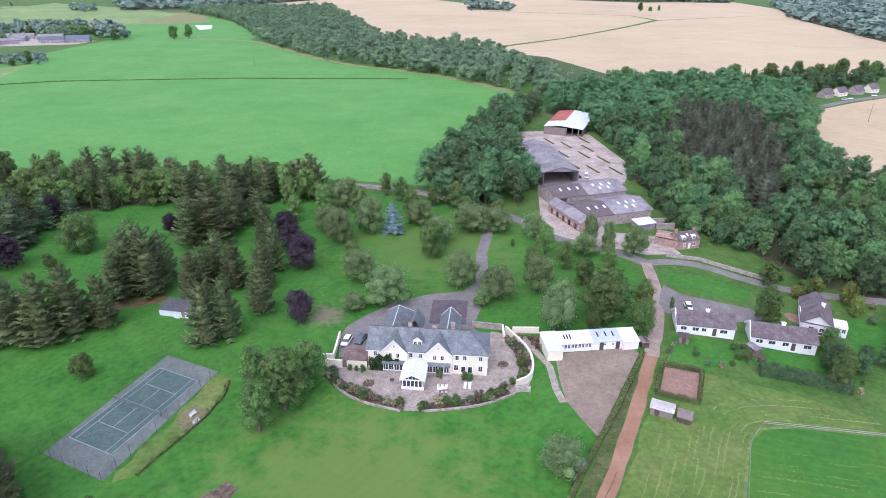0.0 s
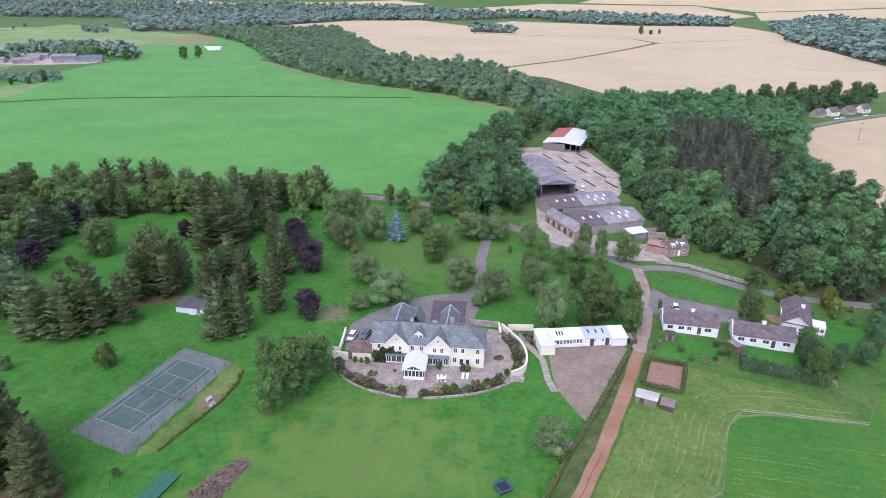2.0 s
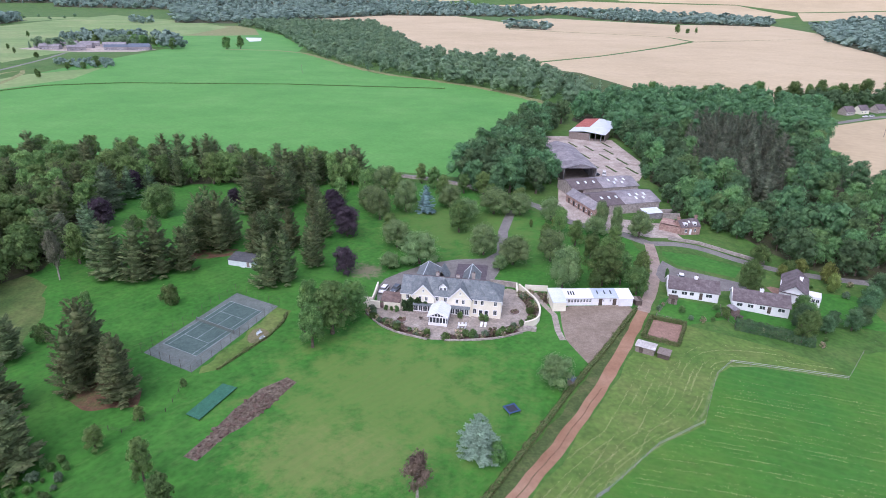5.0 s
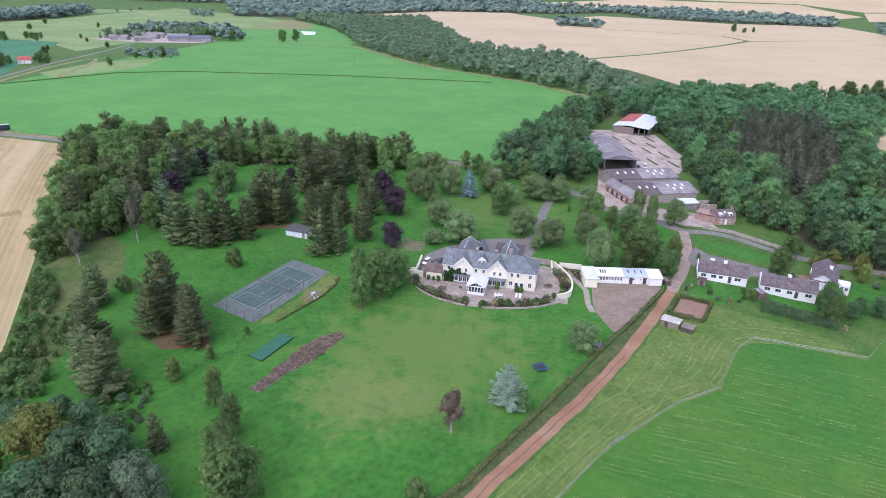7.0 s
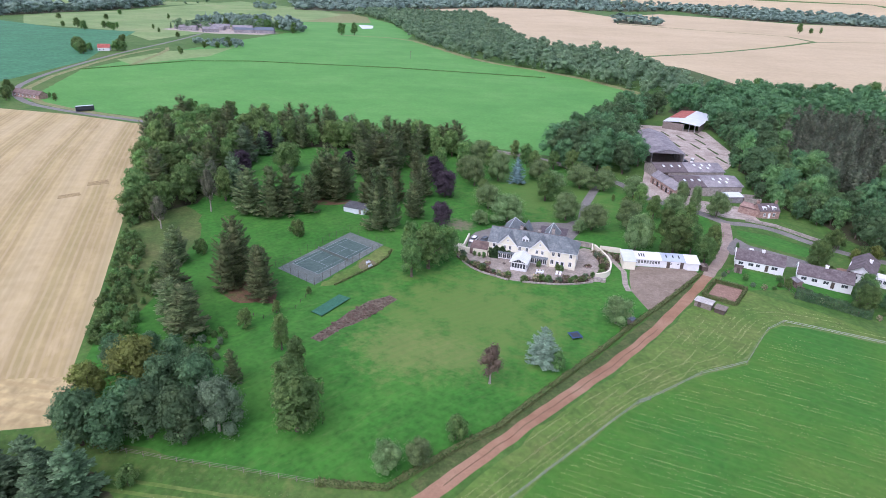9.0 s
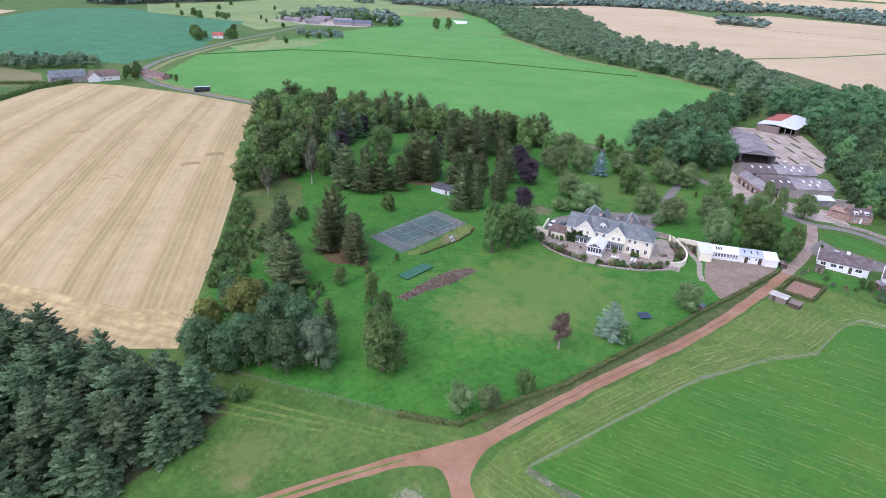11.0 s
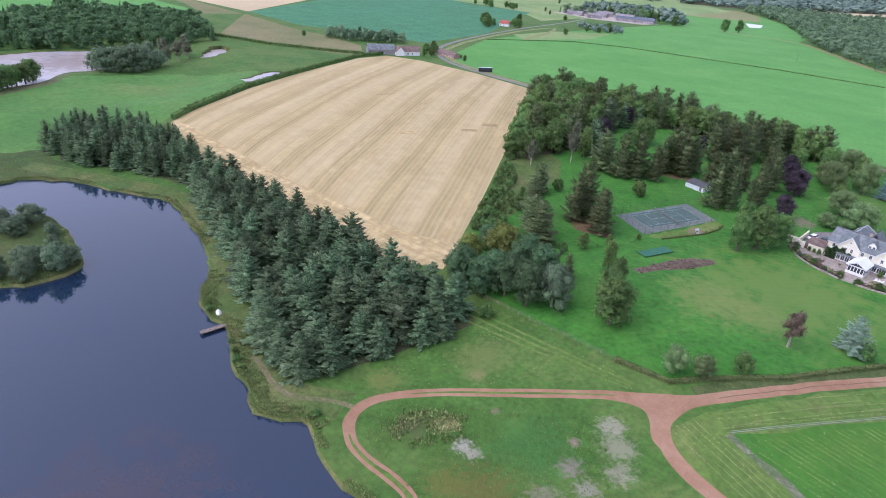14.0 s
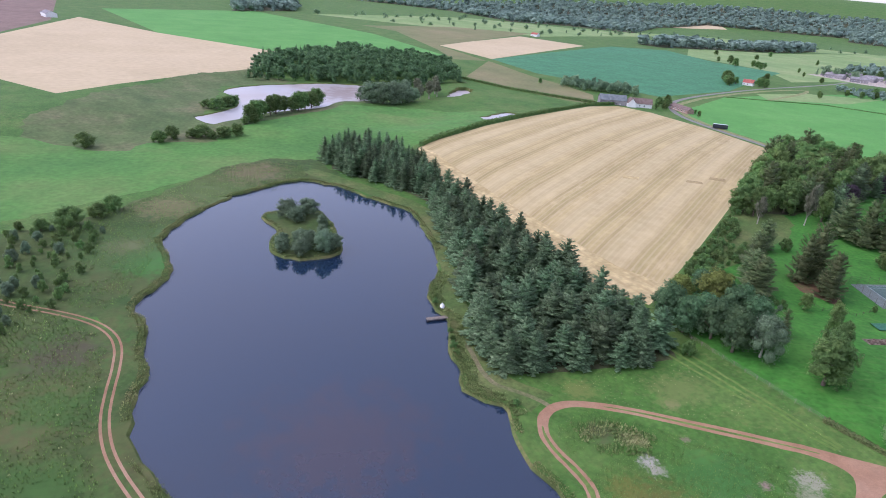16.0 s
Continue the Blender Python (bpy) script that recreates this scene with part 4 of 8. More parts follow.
REGIONS.append(("fence_margin", ragged(ribbon(_strip, 0.75, -0.1), 0.2, 1.5), M_HAY, "pale unmown grass along the paddock fence"))
REGIONS.append(("dry_strip", ragged(ribbon(dense([(-4.4, 13.6), (2.4, 11.5), (12.9, 8.1), (42, -3)], 2.0, False), 0.85), 0.75, 0.9), M_DRYSTRIP, "grey strip of dead stalks along the paddock edge"))
for rut in twin(WEST_LINE):
    REGIONS.append(("wheel_rut", rut, M_TRACK, "reddish worn wheel rut"))
COURT = [Vector((-67.9, 115.6)), Vector((-57.7, 111.5)), Vector((-64.6, 89.3)), Vector((-74.8, 93.4))]


def build_ground():
    import mathutils
    pts, edges = [], []

    def grid(xs, ys, skip=None):
        for x in xs:
            for y in ys:
                if skip is None or not (skip[0] < x < skip[1] and skip[2] < y < skip[3]):
                    pts.append((x + 0.01 * math.sin(y), y))

    near = (-430, 250, -200, 500)
    grid(np.arange(-429, 250, 7.5), np.arange(-199, 500, 7.5))
    mid = (-1500, 1200, -700, 2200)
    grid(np.arange(-1500, 1201, 55), np.arange(-700, 2201, 55), near)
    grid(np.arange(-4700, 4701, 240), np.arange(-4700, 4701, 240), mid)
    waters = [LAKE, ISLAND, LOCH, POND, POOL]
    rings = []
    for outline in [r[1] for r in REGIONS] + waters:
        far = max(abs(c) for p in outline for c in p) > 480
        ring = dense(outline, 40 if far else 6)
        base, n = len(pts), len(ring)
        pts.extend(ring)
        rings.append(np.array(ring))
        edges.extend((base + k, base + (k + 1) % n) for k in range(n))
    vs, es, fs, *_ = mathutils.geometry.delaunay_2d_cdt([Vector(p) for p in pts], edges, [], 0, 0.02, False)
    z = [zt(v.x, v.y) for v in vs]
    xy = np.array([v[:] for v in vs])
    mid_ = xy[np.array([list(f) for f in fs])].mean(1)
    owner = np.full(len(fs), -1)
    for k, ring in enumerate(rings):
        box_ = ((mid_ >= ring.min(0)) & (mid_ <= ring.max(0))).all(1)
        cand = np.nonzero(box_)[0]
        q = mid_[cand]
        hit = np.zeros(len(cand), bool)
        for (x0, y0), (x1, y1) in zip(ring, np.roll(ring, 1, 0)):
            if y0 != y1:
                hit ^= ((y0 > q[:, 1]) != (y1 > q[:, 1])) & (q[:, 0] < (x1 - x0) * (q[:, 1] - y0) / (y1 - y0) + x0)
        owner[cand[hit]] = k
    nr = len(REGIONS)
    groups = {}
    for f, k in zip(fs, owner.tolist()):
        if k >= nr and k != nr + 1:
            continue
        groups.setdefault("island" if k == nr + 1 else k, []).append(f)
    for key, tris in groups.items():
        used = sorted({i for f in tris for i in f})
        at = {i: n for n, i in enumerate(used)}
        if key == "island":
            name, m, label, cat = "island", M_HEATH, "small grassy island in the loch", "island"
        elif key == -1:
            name, m, label, cat = "ground", M_ROUGH, "rough green farmland reaching the hills", "ground"
        else:
            name, _, m, label = REGIONS[key]
            cat = name.split("_")[-1]
        me = bpy.data.meshes.new(name)
        me.from_pydata([(vs[i].x, vs[i].y, z[i]) for i in used], [], [[at[i] for i in f] for f in tris])
        if me.polygons and sum(p.normal.z for p in me.polygons) < 0:
            me.flip_normals()
        me.materials.append(m)
        for p in me.polygons:
            p.use_smooth = True
        tagged(new(name, me), label, cat, kind="structure")


build_ground()


def water(name, outline, z, label, m=M_WATER):
    import mathutils
    grow = []
    n = len(outline)
    bm = bmesh.new()
    bm.faces.new([bm.verts.new((x, y, z)) for x, y in outline])
    bmesh.ops.triangulate(bm, faces=bm.faces[:])
    me = bpy.data.meshes.new(name)
    bm.to_mesh(me)
    bm.free()
    if sum(p.normal.z for p in me.polygons) < 0:
        me.flip_normals()
    me.materials.append(m)
    tagged(new(name, me), label, "water", kind="structure")


def bank(outline, z0, label, inward=1.0):
    """The earth bank from the turf down below the waterline."""
    n = len(outline)
    area = sum(outline[k][0] * outline[(k + 1) % n][1] - outline[(k + 1) % n][0] * outline[k][1] for k in range(n))
    s = (1 if area > 0 else -1) * inward
    vs, fs = [], []
    for k in range(n):
        a, b = Vector(outline[k - 1]), Vector(outline[(k + 1) % n])
        d = (b - a).normalized()
        nn = Vector((-d.y, d.x)) * s
        p = Vector(outline[k])
        q = p + nn * 0.5
        r = p + nn * 0.9
        vs += [(p.x, p.y, zt(*p) + 0.01), (q.x, q.y, z0 + 0.12), (r.x, r.y, z0 - 0.8)]
    for k in range(n):
        j = (k + 1) % n
        for q in (0, 1):
            fs.append((3 * k + q, 3 * j + q, 3 * j + q + 1, 3 * k + q + 1))
    me = bpy.data.meshes.new("bank")
    me.from_pydata(vs, [], fs)
    me.materials.append(M_BANK)
    tagged(new("bank", me), label, "bank", kind="structure")


water("lake_water", LAKE, LAKE_Z, "dark still blue-grey loch water")
bank(LAKE, LAKE_Z, "dark earthy shore of the loch")
bank(ISLAND, LAKE_Z, "dark earthy shore of the island", -1.0)
for o, lab in ((LOCH, "pale water of the small loch, sky reflection in its colour"), (POND, "shallow pond water, sky reflection in its pale colour"), (POOL, "shallow pool, sky reflection in its pale colour")):
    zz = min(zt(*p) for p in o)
    water("pond_water", o, zz - 0.15, lab, M_SKYWATER)
    bank(o, zz - 0.15, "low muddy bank")

# ---- plants ----
rng = np.random.default_rng(11)


def mesh_of(name, verts, faces, m, soft=False, normals=None):
    me = bpy.data.meshes.new(name)
    me.from_pydata(verts, [], faces)
    me.materials.append(m)
    if soft or normals is not None:
        me.polygons.foreach_set("use_smooth", [True] * len(me.polygons))
    if normals is not None:
        me.normals_split_custom_set_from_vertices(normals.tolist())
    return me


def clumps(P, D, size, long=1.0, lift=0.3):
    """Leafy sprays at the points P, each a small bent blade of two facets that faces D; long stretches it outward and down."""
    n = len(P)
    D = D / np.linalg.norm(D, axis=1, keepdims=True)
    up = np.tile([0.0, 0.0, 1.0], (n, 1)) + rng.normal(0, 0.35, (n, 3))
    A = np.cross(up, D)
    A /= np.linalg.norm(A, axis=1, keepdims=True) + 1e-9
    B = np.cross(D, A)
    turn = rng.uniform(0, 6.283, n) if long == 1.0 else rng.normal(1.57, 0.35, n)
    c, s = np.cos(turn)[:, None], np.sin(turn)[:, None]
    U, V = c * A + s * B, -s * A + c * B
    r = size[:, None]
    ring = [P + U * r * long * rng.uniform(0.7, 1.2, (n, 1)) - D * r * 0.15, P + V * r * rng.uniform(0.6, 1.1, (n, 1)) + D * r * lift,
            P - U * r * long * rng.uniform(0.7, 1.2, (n, 1)) - D * r * 0.15, P - V * r * rng.uniform(0.6, 1.1, (n, 1)) + D * r * lift * 0.3]
    verts = np.stack(ring, 1).reshape(-1, 3)
    base = np.arange(n)[:, None, None] * 4
    faces = (base + np.array([[0, 1, 2], [2, 3, 0]])[None]).reshape(-1, 3)
    return verts, faces


def ball(n):
    v = rng.normal(size=(n, 3))
    return v / np.linalg.norm(v, axis=1, keepdims=True)


_ico = bmesh.new()
bmesh.ops.create_icosphere(_ico, subdivisions=1, radius=1)
ICO_V, ICO_F = np.array([v.co[:] for v in _ico.verts]), np.array([[v.index for v in f.verts] for f in _ico.faces])
_ico.free()


def join(some):
    vs, fs, ns, k = [], [], [], 0
    for v, f, *n in some:
        vs.append(v), fs.append(np.asarray(f) + k), ns.extend(n)
        k += len(v)
    if ns:
        return np.concatenate(vs), np.concatenate(fs), np.concatenate(ns)
    return np.concatenate(vs), np.concatenate(fs)


def unit(n):
    return n / (np.linalg.norm(n, axis=1, keepdims=True) + 1e-9)


def core(c, r, squash=1.0):
    v = ICO_V * np.array([r, r, r * squash]) * rng.uniform(0.8, 1.1, (len(ICO_V), 1)) + c
    return v, ICO_F, ICO_V.copy()


def crown_round(h, R, lobes, per, size, low=0.04, top_sharp=0.0):
    """A broad egg-shaped crown: leafy lobes set round and over one another, with hollows between them. Unit height h."""
    some = [core(np.array([0, 0, h * (low + 0.48)]), R * 0.5, 0.36 * h / (R * 0.5))]
    for k in range(lobes):
        t = (k + 0.5) / lobes
        u = low + 0.1 + (0.86 - low) * t ** 0.85
        wide = math.sin(math.pi * min(0.97, 0.16 + 0.8 * u)) ** 0.7 * (1 - top_sharp * 0.35 * u)
        az = k * 2.39996 + rng.uniform(-0.45, 0.45)
        reach = rng.uniform(0.4, 0.84) * wide
        c = np.array([math.cos(az) * R * reach, math.sin(az) * R * reach, h * u])
        lr = R * rng.uniform(0.3, 0.5) * (0.6 + 0.4 * wide)
        c[2] = min(c[2], h - lr * 0.75)
        some.append(core(c, lr * 0.74, 0.9))
        q = ball(per)
        q[:, 2] = np.abs(q[:, 2]) * np.where(rng.random(per) < 0.72, 1, -1)
        P = c + q * lr * rng.uniform(0.74, 1.22, (per, 1)) * np.array([1, 1, 0.95])
        P[:, 2] = np.maximum(P[:, 2], h * low * 0.6)
        D = q + rng.normal(0, 0.3, (per, 3)) + np.array([0, 0, 0.25])
        whole = (P - np.array([0, 0, h * 0.4])) / np.array([R, R, h * 0.5])
        n = unit(unit(D) * 0.55 + unit(whole) * 0.5 + q * 0.3 + np.array([0, 0, 0.15]))
        some.append((*clumps(P, D, rng.uniform(0.65, 1.25, per) * size), np.repeat(n, 4, 0)))
    return join(some)


def blades(P, D, S, ln, wd, fold=0.25):
    """Needle sprays and grass blades: narrow folded diamonds from P along D, spread along S."""
    n = len(P)
    D, S = unit(D), unit(S)
    S = S * np.where(np.cross(D, S)[:, 2:3] < 0, -1, 1)
    up = np.cross(D, S)
    ln, wd = ln[:, None], wd[:, None]
    mid = P + D * ln * 0.45
    verts = np.stack([P, mid + S * wd - up * wd * fold, P + D * ln, mid - S * wd - up * wd * fold], 1).reshape(-1, 3)
    faces = (np.arange(n)[:, None, None] * 4 + np.array([[0, 2, 1], [0, 3, 2]])[None]).reshape(-1, 3)
    return verts, faces


def crown_fir(h, R, whorls, nb, low=0.04, blunt=0.8, droop=0.3, lift=0.22):
    """A conifer's crown: whorls of boughs, each a drooping spray with side shoots and an upturned tip."""
    some = []
    tiers = 9
    for k in range(tiers):
        t = (k + 0.5) / tiers
        some.append(core(np.array([0, 0, h * (low + (1 - low) * t * 0.95)]), R * 0.6 * (1 - t) ** blunt + 0.06, 1.25 * h / tiers / (R * (1 - t) ** blunt + 0.3)))
    P, D, S, ln, wd, N = [], [], [], [], [], []
    Z = np.array([0.0, 0.0, 1.0])
    phase = rng.uniform(0, 6.28)
    for k in range(whorls):
        t0 = (k + rng.uniform(0.2, 0.8)) / whorls
        for j in range(max(4, int(nb * (0.5 + 0.5 * (1 - t0))))):
            t = min(0.985, max(0.0, t0 + rng.normal(0, 1.2 / whorls)))
            az = phase + k * 1.1 + j * 6.283 / max(4, int(nb * (0.5 + 0.5 * (1 - t0)))) + rng.normal(0, 0.16)
            lop = 1 + 0.13 * math.sin(az * 2 + phase) + 0.08 * math.sin(az * 5 + t * 9)
            lb = (R * (1 - t) ** blunt * rng.uniform(0.74, 1.12) + 0.14) * lop
            O = np.array([math.cos(az), math.sin(az), 0.0])
            Q = np.array([-math.sin(az), math.cos(az), 0.0])
            pitch = -droop * (1 - t) + 0.45 * t + rng.normal(0, 0.07)
            root = Z * h * (low + (1 - low) * t)
            for q in (0.4, 0.62, 0.8):
                P.append(root + (O * q + Z * (pitch * q + lift * q * q)) * lb), D.append(O + Z * (pitch + 2 * lift * q) + rng.normal(0, 0.12, 3))
                S.append(Q), ln.append(0.3 * lb + 0.12), wd.append(0.095 * lb + 0.04), N.append(O)
            for q in (0.42, 0.6, 0.76, 0.9):
                for sg in (1, -1):
                    P.append(root + (O * q + Z * (pitch * q + lift * q * q)) * lb), D.append(O * 0.8 + Q * sg * rng.uniform(0.5, 0.95) + Z * (pitch * 0.6 + rng.normal(0, 0.18)))
                    S.append(Q * 0.8 - O * sg * 0.6), ln.append((0.4 - 0.2 * q) * lb + 0.12), wd.append(0.07 * lb + 0.035), N.append(O)
    for q in range(10):
        az = q * 2.4
        O = np.array([math.cos(az), math.sin(az), 0.0])
        P.append(Z * h * (0.93 + 0.006 * q)), D.append(O * 0.5 + Z * 0.9), S.append(np.array([-O[1], O[0], 0])), ln.append(0.05 * h), wd.append(0.008 * h), N.append(O)
    P, D, S, N = np.array(P), np.array(D), np.array(S), np.array(N)
    v, f = blades(P, D, S, np.array(ln) * rng.uniform(0.8, 1.2, len(P)), np.array(wd))
    nn = unit(N * 0.6 + np.array([0, 0, 0.75]) + rng.normal(0, 0.22, N.shape))
    some.append((v, f, np.repeat(nn, 4, 0)))
    return join(some)


def limb(a, b, r0, r1, sides=6):
    a, b = np.array(a, float), np.array(b, float)
    d = (b - a) / np.linalg.norm(b - a)
    u = np.cross(d, [0.3, 0.7, 0.2])
    u /= np.linalg.norm(u)
    w = np.cross(d, u)
    an = np.arange(sides) * 2 * math.pi / sides
    ringv = np.cos(an)[:, None] * u + np.sin(an)[:, None] * w
    v = np.concatenate([a + ringv * r0, b + ringv * r1])
    f = [[k, (k + 1) % sides, sides + (k + 1) % sides] for k in range(sides)] + [[k, sides + (k + 1) % sides, sides + k] for k in range(sides)]
    return v, f


def trunk_round(h, R, fork=5, thick=0.028):
    some = [limb((0, 0, -0.3), (0.05, 0.05, h * 0.2), h * thick * 1.35, h * thick), limb((0.05, 0.05, h * 0.2), (0, 0.1, h * 0.72), h * thick, h * 0.008)]
    for k in range(fork):
        az = k * 2.4 + rng.uniform(-0.4, 0.4)
        z0 = h * rng.uniform(0.2, 0.42)
        some.append(limb((0.05, 0.05, z0), (math.cos(az) * R * 0.62, math.sin(az) * R * 0.62, z0 + h * rng.uniform(0.18, 0.32)), h * thick * 0.55, h * 0.005))
    return join(some)


def trunk_cone(h):
    return join([limb((0, 0, -0.3), (0, 0, h * 0.45), h * 0.018, h * 0.011), limb((0, 0, h * 0.45), (0, 0, h * 0.95), h * 0.011, h * 0.003)])


KINDS = {}


def kind(key, crowns, trunks, leafm, barkm, label, category="tree", called=""):
    KINDS[key] = ([mesh_of("crown", v.tolist(), f.tolist(), leafm, normals=n) for v, f, n in crowns], [mesh_of("trunk", v.tolist(), f.tolist(), barkm, True) for v, f in trunks], label, category, called or key)


H0 = 10.0
_round = [crown_round(H0, 4.1, 22, 96, 0.3) for _ in range(4)]
_oval = [crown_round(H0, 3.2, 20, 104, 0.26, 0.06, 0.4) for _ in range(3)]
_mid = [crown_round(H0, 4.0, 15, 56, 0.42) for _ in range(4)] + [crown_round(H0, 3.2, 14, 52, 0.38, 0.06, 0.4) for _ in range(2)]
_tr = [trunk_round(H0, 4.0) for _ in range(3)]
_spruce = [crown_fir(H0, 2.9, 20, 9, 0.03, 0.66, 0.34, 0.2) for _ in range(5)]
_cone = [crown_fir(H0, 2.9, 18, 9, 0.04, 0.43, 0.12, 0.3) for _ in range(4)]
_slim = [crown_fir(H0, 2.6, 20, 9, 0.03, 0.42, 0.05, 0.36) for _ in range(5)]
_tc = [trunk_cone(H0)]
_bush = [crown_round(H0, 5.6, 14, 60, 0.56, 0.0) for _ in range(3)]
_small = [crown_round(H0, 5.6, 9, 34, 0.85, 0.0) for _ in range(3)]
_airy = [crown_round(H0, 5.1, 24, 100, 0.25, 0.08) for _ in range(4)]
_light = [crown_round(H0, 3.6, 14, 70, 0.26, 0.2) for _ in range(2)]
_btr = [trunk_round(H0, 5, 3, 0.02)]
kind("broadleaf_tree", _round + _oval[:2], _tr, L_BROAD, M_BARK, "full-crowned green broadleaf tree in summer leaf")
kind("wood_tree", _mid, _tr, L_BROAD, M_BARK, "green broadleaf tree in a dense wood", called="broadleaf_tree")
kind("pale_wood_tree", _mid, _tr, L_LIGHT, M_BARK, "pale green broadleaf tree in a dense wood", called="pale_broadleaf_tree")
kind("glen_tree", _mid, _tr, L_GLEN, M_BARK, "full-crowned broadleaf tree in the wooded glen", called="broadleaf_tree")
kind("pale_glen_tree", _mid, _tr, L_GLENLIGHT, M_BARK, "bright green broadleaf tree in the wooded glen", called="pale_broadleaf_tree")
kind("larch_tree", _cone, _tc, L_LARCH, M_BARK, "grey-brown larch in a stand inside the glen")
kind("round_tree", [crown_round(H0, 5.2, 30, 120, 0.28, 0.0) for _ in range(2)], _tr, L_BROAD, M_BARK, "dense dome-shaped green broadleaf tree")
kind("young_tree", _oval, _tr, L_LIGHT, M_BARK, "pale green upright broadleaf tree in leaf")
kind("lime_tree", _airy, _tr, L_LIME, M_BARK, "spreading pale green broadleaf tree by the drive")
kind("conifer_tree", _slim, _tc, L_DARK, M_BARK, "dark brownish-green conical conifer on the lawn")
kind("pine_tree", _cone, _tc, L_DARK, M_BARK, "broad dark green conifer with dense boughs")
kind("spruce_tree", _spruce, _tc, L_SPRUCE, M_BARK, "dense blue-green spruce in a plantation")
kind("blue_spruce", _spruce, _tc, L_BLUE, M_BARK, "blue ornamental spruce on the lawn")
kind("copper_beech", _round, _tr, L_PURPLE, M_BARK, "dark purple copper-leaved broad tree")
kind("copper_sapling", _light, _tr, L_BROWN, M_PALEBARK, "small bronze-leaved tree with a pale trunk on the lawn")
kind("silver_tree", _spruce, _tc, L_GREY, M_PALEBARK, "silvery blue-green conical tree on the lawn")
kind("grey_willow", _airy, _tr, L_WILLOW, M_PALEBARK, "grey-green willow with a pale trunk at the copse edge")
kind("bare_tree", _light, _tr, L_DEADWOOD, M_PALEBARK, "thin grey half-dead tree at the wood's edge")
kind("copse_tree", _round, _tr, L_COPSE, M_BARK, "dark green broadleaf tree in the corner copse", called="broadleaf_tree")
kind("golden_tree", _round, _tr, L_YELLOW, M_BARK, "yellowish-green broadleaf tree in the corner copse")
kind("shrub", _bush, _btr, L_BROAD, M_BARK, "rounded dense green leafy shrub", "shrub")
kind("small_shrub", _small, _btr, L_BROAD, M_BARK, "low dense green leafy shrub", "shrub", "shrub")
kind("golden_shrub", _bush, _btr, L_YELLOW, M_BARK, "bright golden-green dense rounded shrub", "shrub")
kind("willow_shrub", _bush, _btr, L_WILLOW, M_BARK, "grey-green willow bush near the water", "shrub")
kind("border_plant", _small, _btr, L_FLOWER, M_BARK, "mixed flowering plant in a terrace bed", "plant")


def plant(name, x, y, h, wide=1.0, group="", label=""):
    crowns, trunks, lab, cat, called = KINDS[name]
    root = new(called)
    k = int(rng.integers(1000))
    s = h / H0
    root.matrix_world = Matrix.Translation((x, y, zt(x, y))) @ Euler((0, 0, rng.uniform(0, 6.28))).to_matrix().to_4x4() @ Matrix.Diagonal((s * wide, s * wide, s, 1))
    tagged(root, label or lab, cat, group)
    for nm, pool in (("trunk", trunks), ("crown", crowns)):
        o = new(nm, pool[k % len(pool)])
        o.parent = root
    return root


def inside(x, y, poly):
    hit = False
    n = len(poly)
    for k in range(n):
        (x0, y0), (x1, y1) = poly[k], poly[k - 1]
        if (y0 > y) != (y1 > y) and x < (x1 - x0) * (y - y0) / (y1 - y0) + x0:
            hit = not hit
    return hit


def scatter(poly, gap, most=10000):
    """Uneven planting: points in an outline, none nearer to another than about the gap."""
    xs, ys = [p[0] for p in poly], [p[1] for p in poly]
    got, cell = [], {}
    tries = int((max(xs) - min(xs)) * (max(ys) - min(ys)) / gap / gap * 6)
    for _ in range(tries):
        x, y = rng.uniform(min(xs), max(xs)), rng.uniform(min(ys), max(ys))
        if not inside(x, y, poly):
            continue
        key = (int(x // gap), int(y // gap))
        if any((x - a) ** 2 + (y - b) ** 2 < gap * gap for i in (-1, 0, 1) for j in (-1, 0, 1) for a, b in cell.get((key[0] + i, key[1] + j), ())):
            continue
        cell.setdefault(key, []).append((x, y))
        got.append((x, y))
        if len(got) >= most:
            break
    return got


# spruce plantation between the loch and the cereal field
PLANTATION = [(-73, -35.6), (-86, -35), (-103, -29), (-117, -28), (-128, -24), (-150, -17.5), (-190, -8), (-200, -6), (-205, -4), (-200, 2), (-150, 3.5), (-100, 5), (-66, 6), (-62, 0), (-69, -14), (-71, -26)]
for x, y in scatter(PLANTATION, 4.3):
    plant("spruce_tree", x, y, rng.uniform(9.0, 13.5), rng.uniform(1.2, 1.5), "plantation spruces")
for x, y in scatter([(-204, -12), (-215, -17), (-240, -35), (-266, -38), (-270, -20), (-262, -4), (-235, 1), (-204, 2)], 3.7):
    plant("spruce_tree", x, y, rng.uniform(10, 14), rng.uniform(0.9, 1.2), "plantation spruces")
# mixed wood along the cereal field and the belt behind the grounds
WOOD = [(-217, 218), (-158, 131), (-136, 98), (-131, 98), (-131, 110), (-127, 122), (-132, 142), (-145, 178), (-152, 200), (-128, 212), (-90, 218), (-64, 222), (-56, 232), (-64, 244), (-150, 246), (-212, 230)]
for x, y in scatter(WOOD, 6.0):
    deep = y > 200 and x > -150
    pick = rng.random()
    if deep and pick < 0.55 or pick < 0.14:
        plant("pine_tree" if pick < 0.3 else "conifer_tree", x, y, rng.uniform(12, 17), rng.uniform(0.9, 1.2), "belt of mixed trees")
    elif pick > 0.97:
        plant("bare_tree", x, y, rng.uniform(9, 12), 0.8, "belt of mixed trees")
    else:
        plant("pale_wood_tree" if pick > 0.6 else "wood_tree", x, y, rng.uniform(9, 14), rng.uniform(0.85, 1.1), "belt of mixed trees")
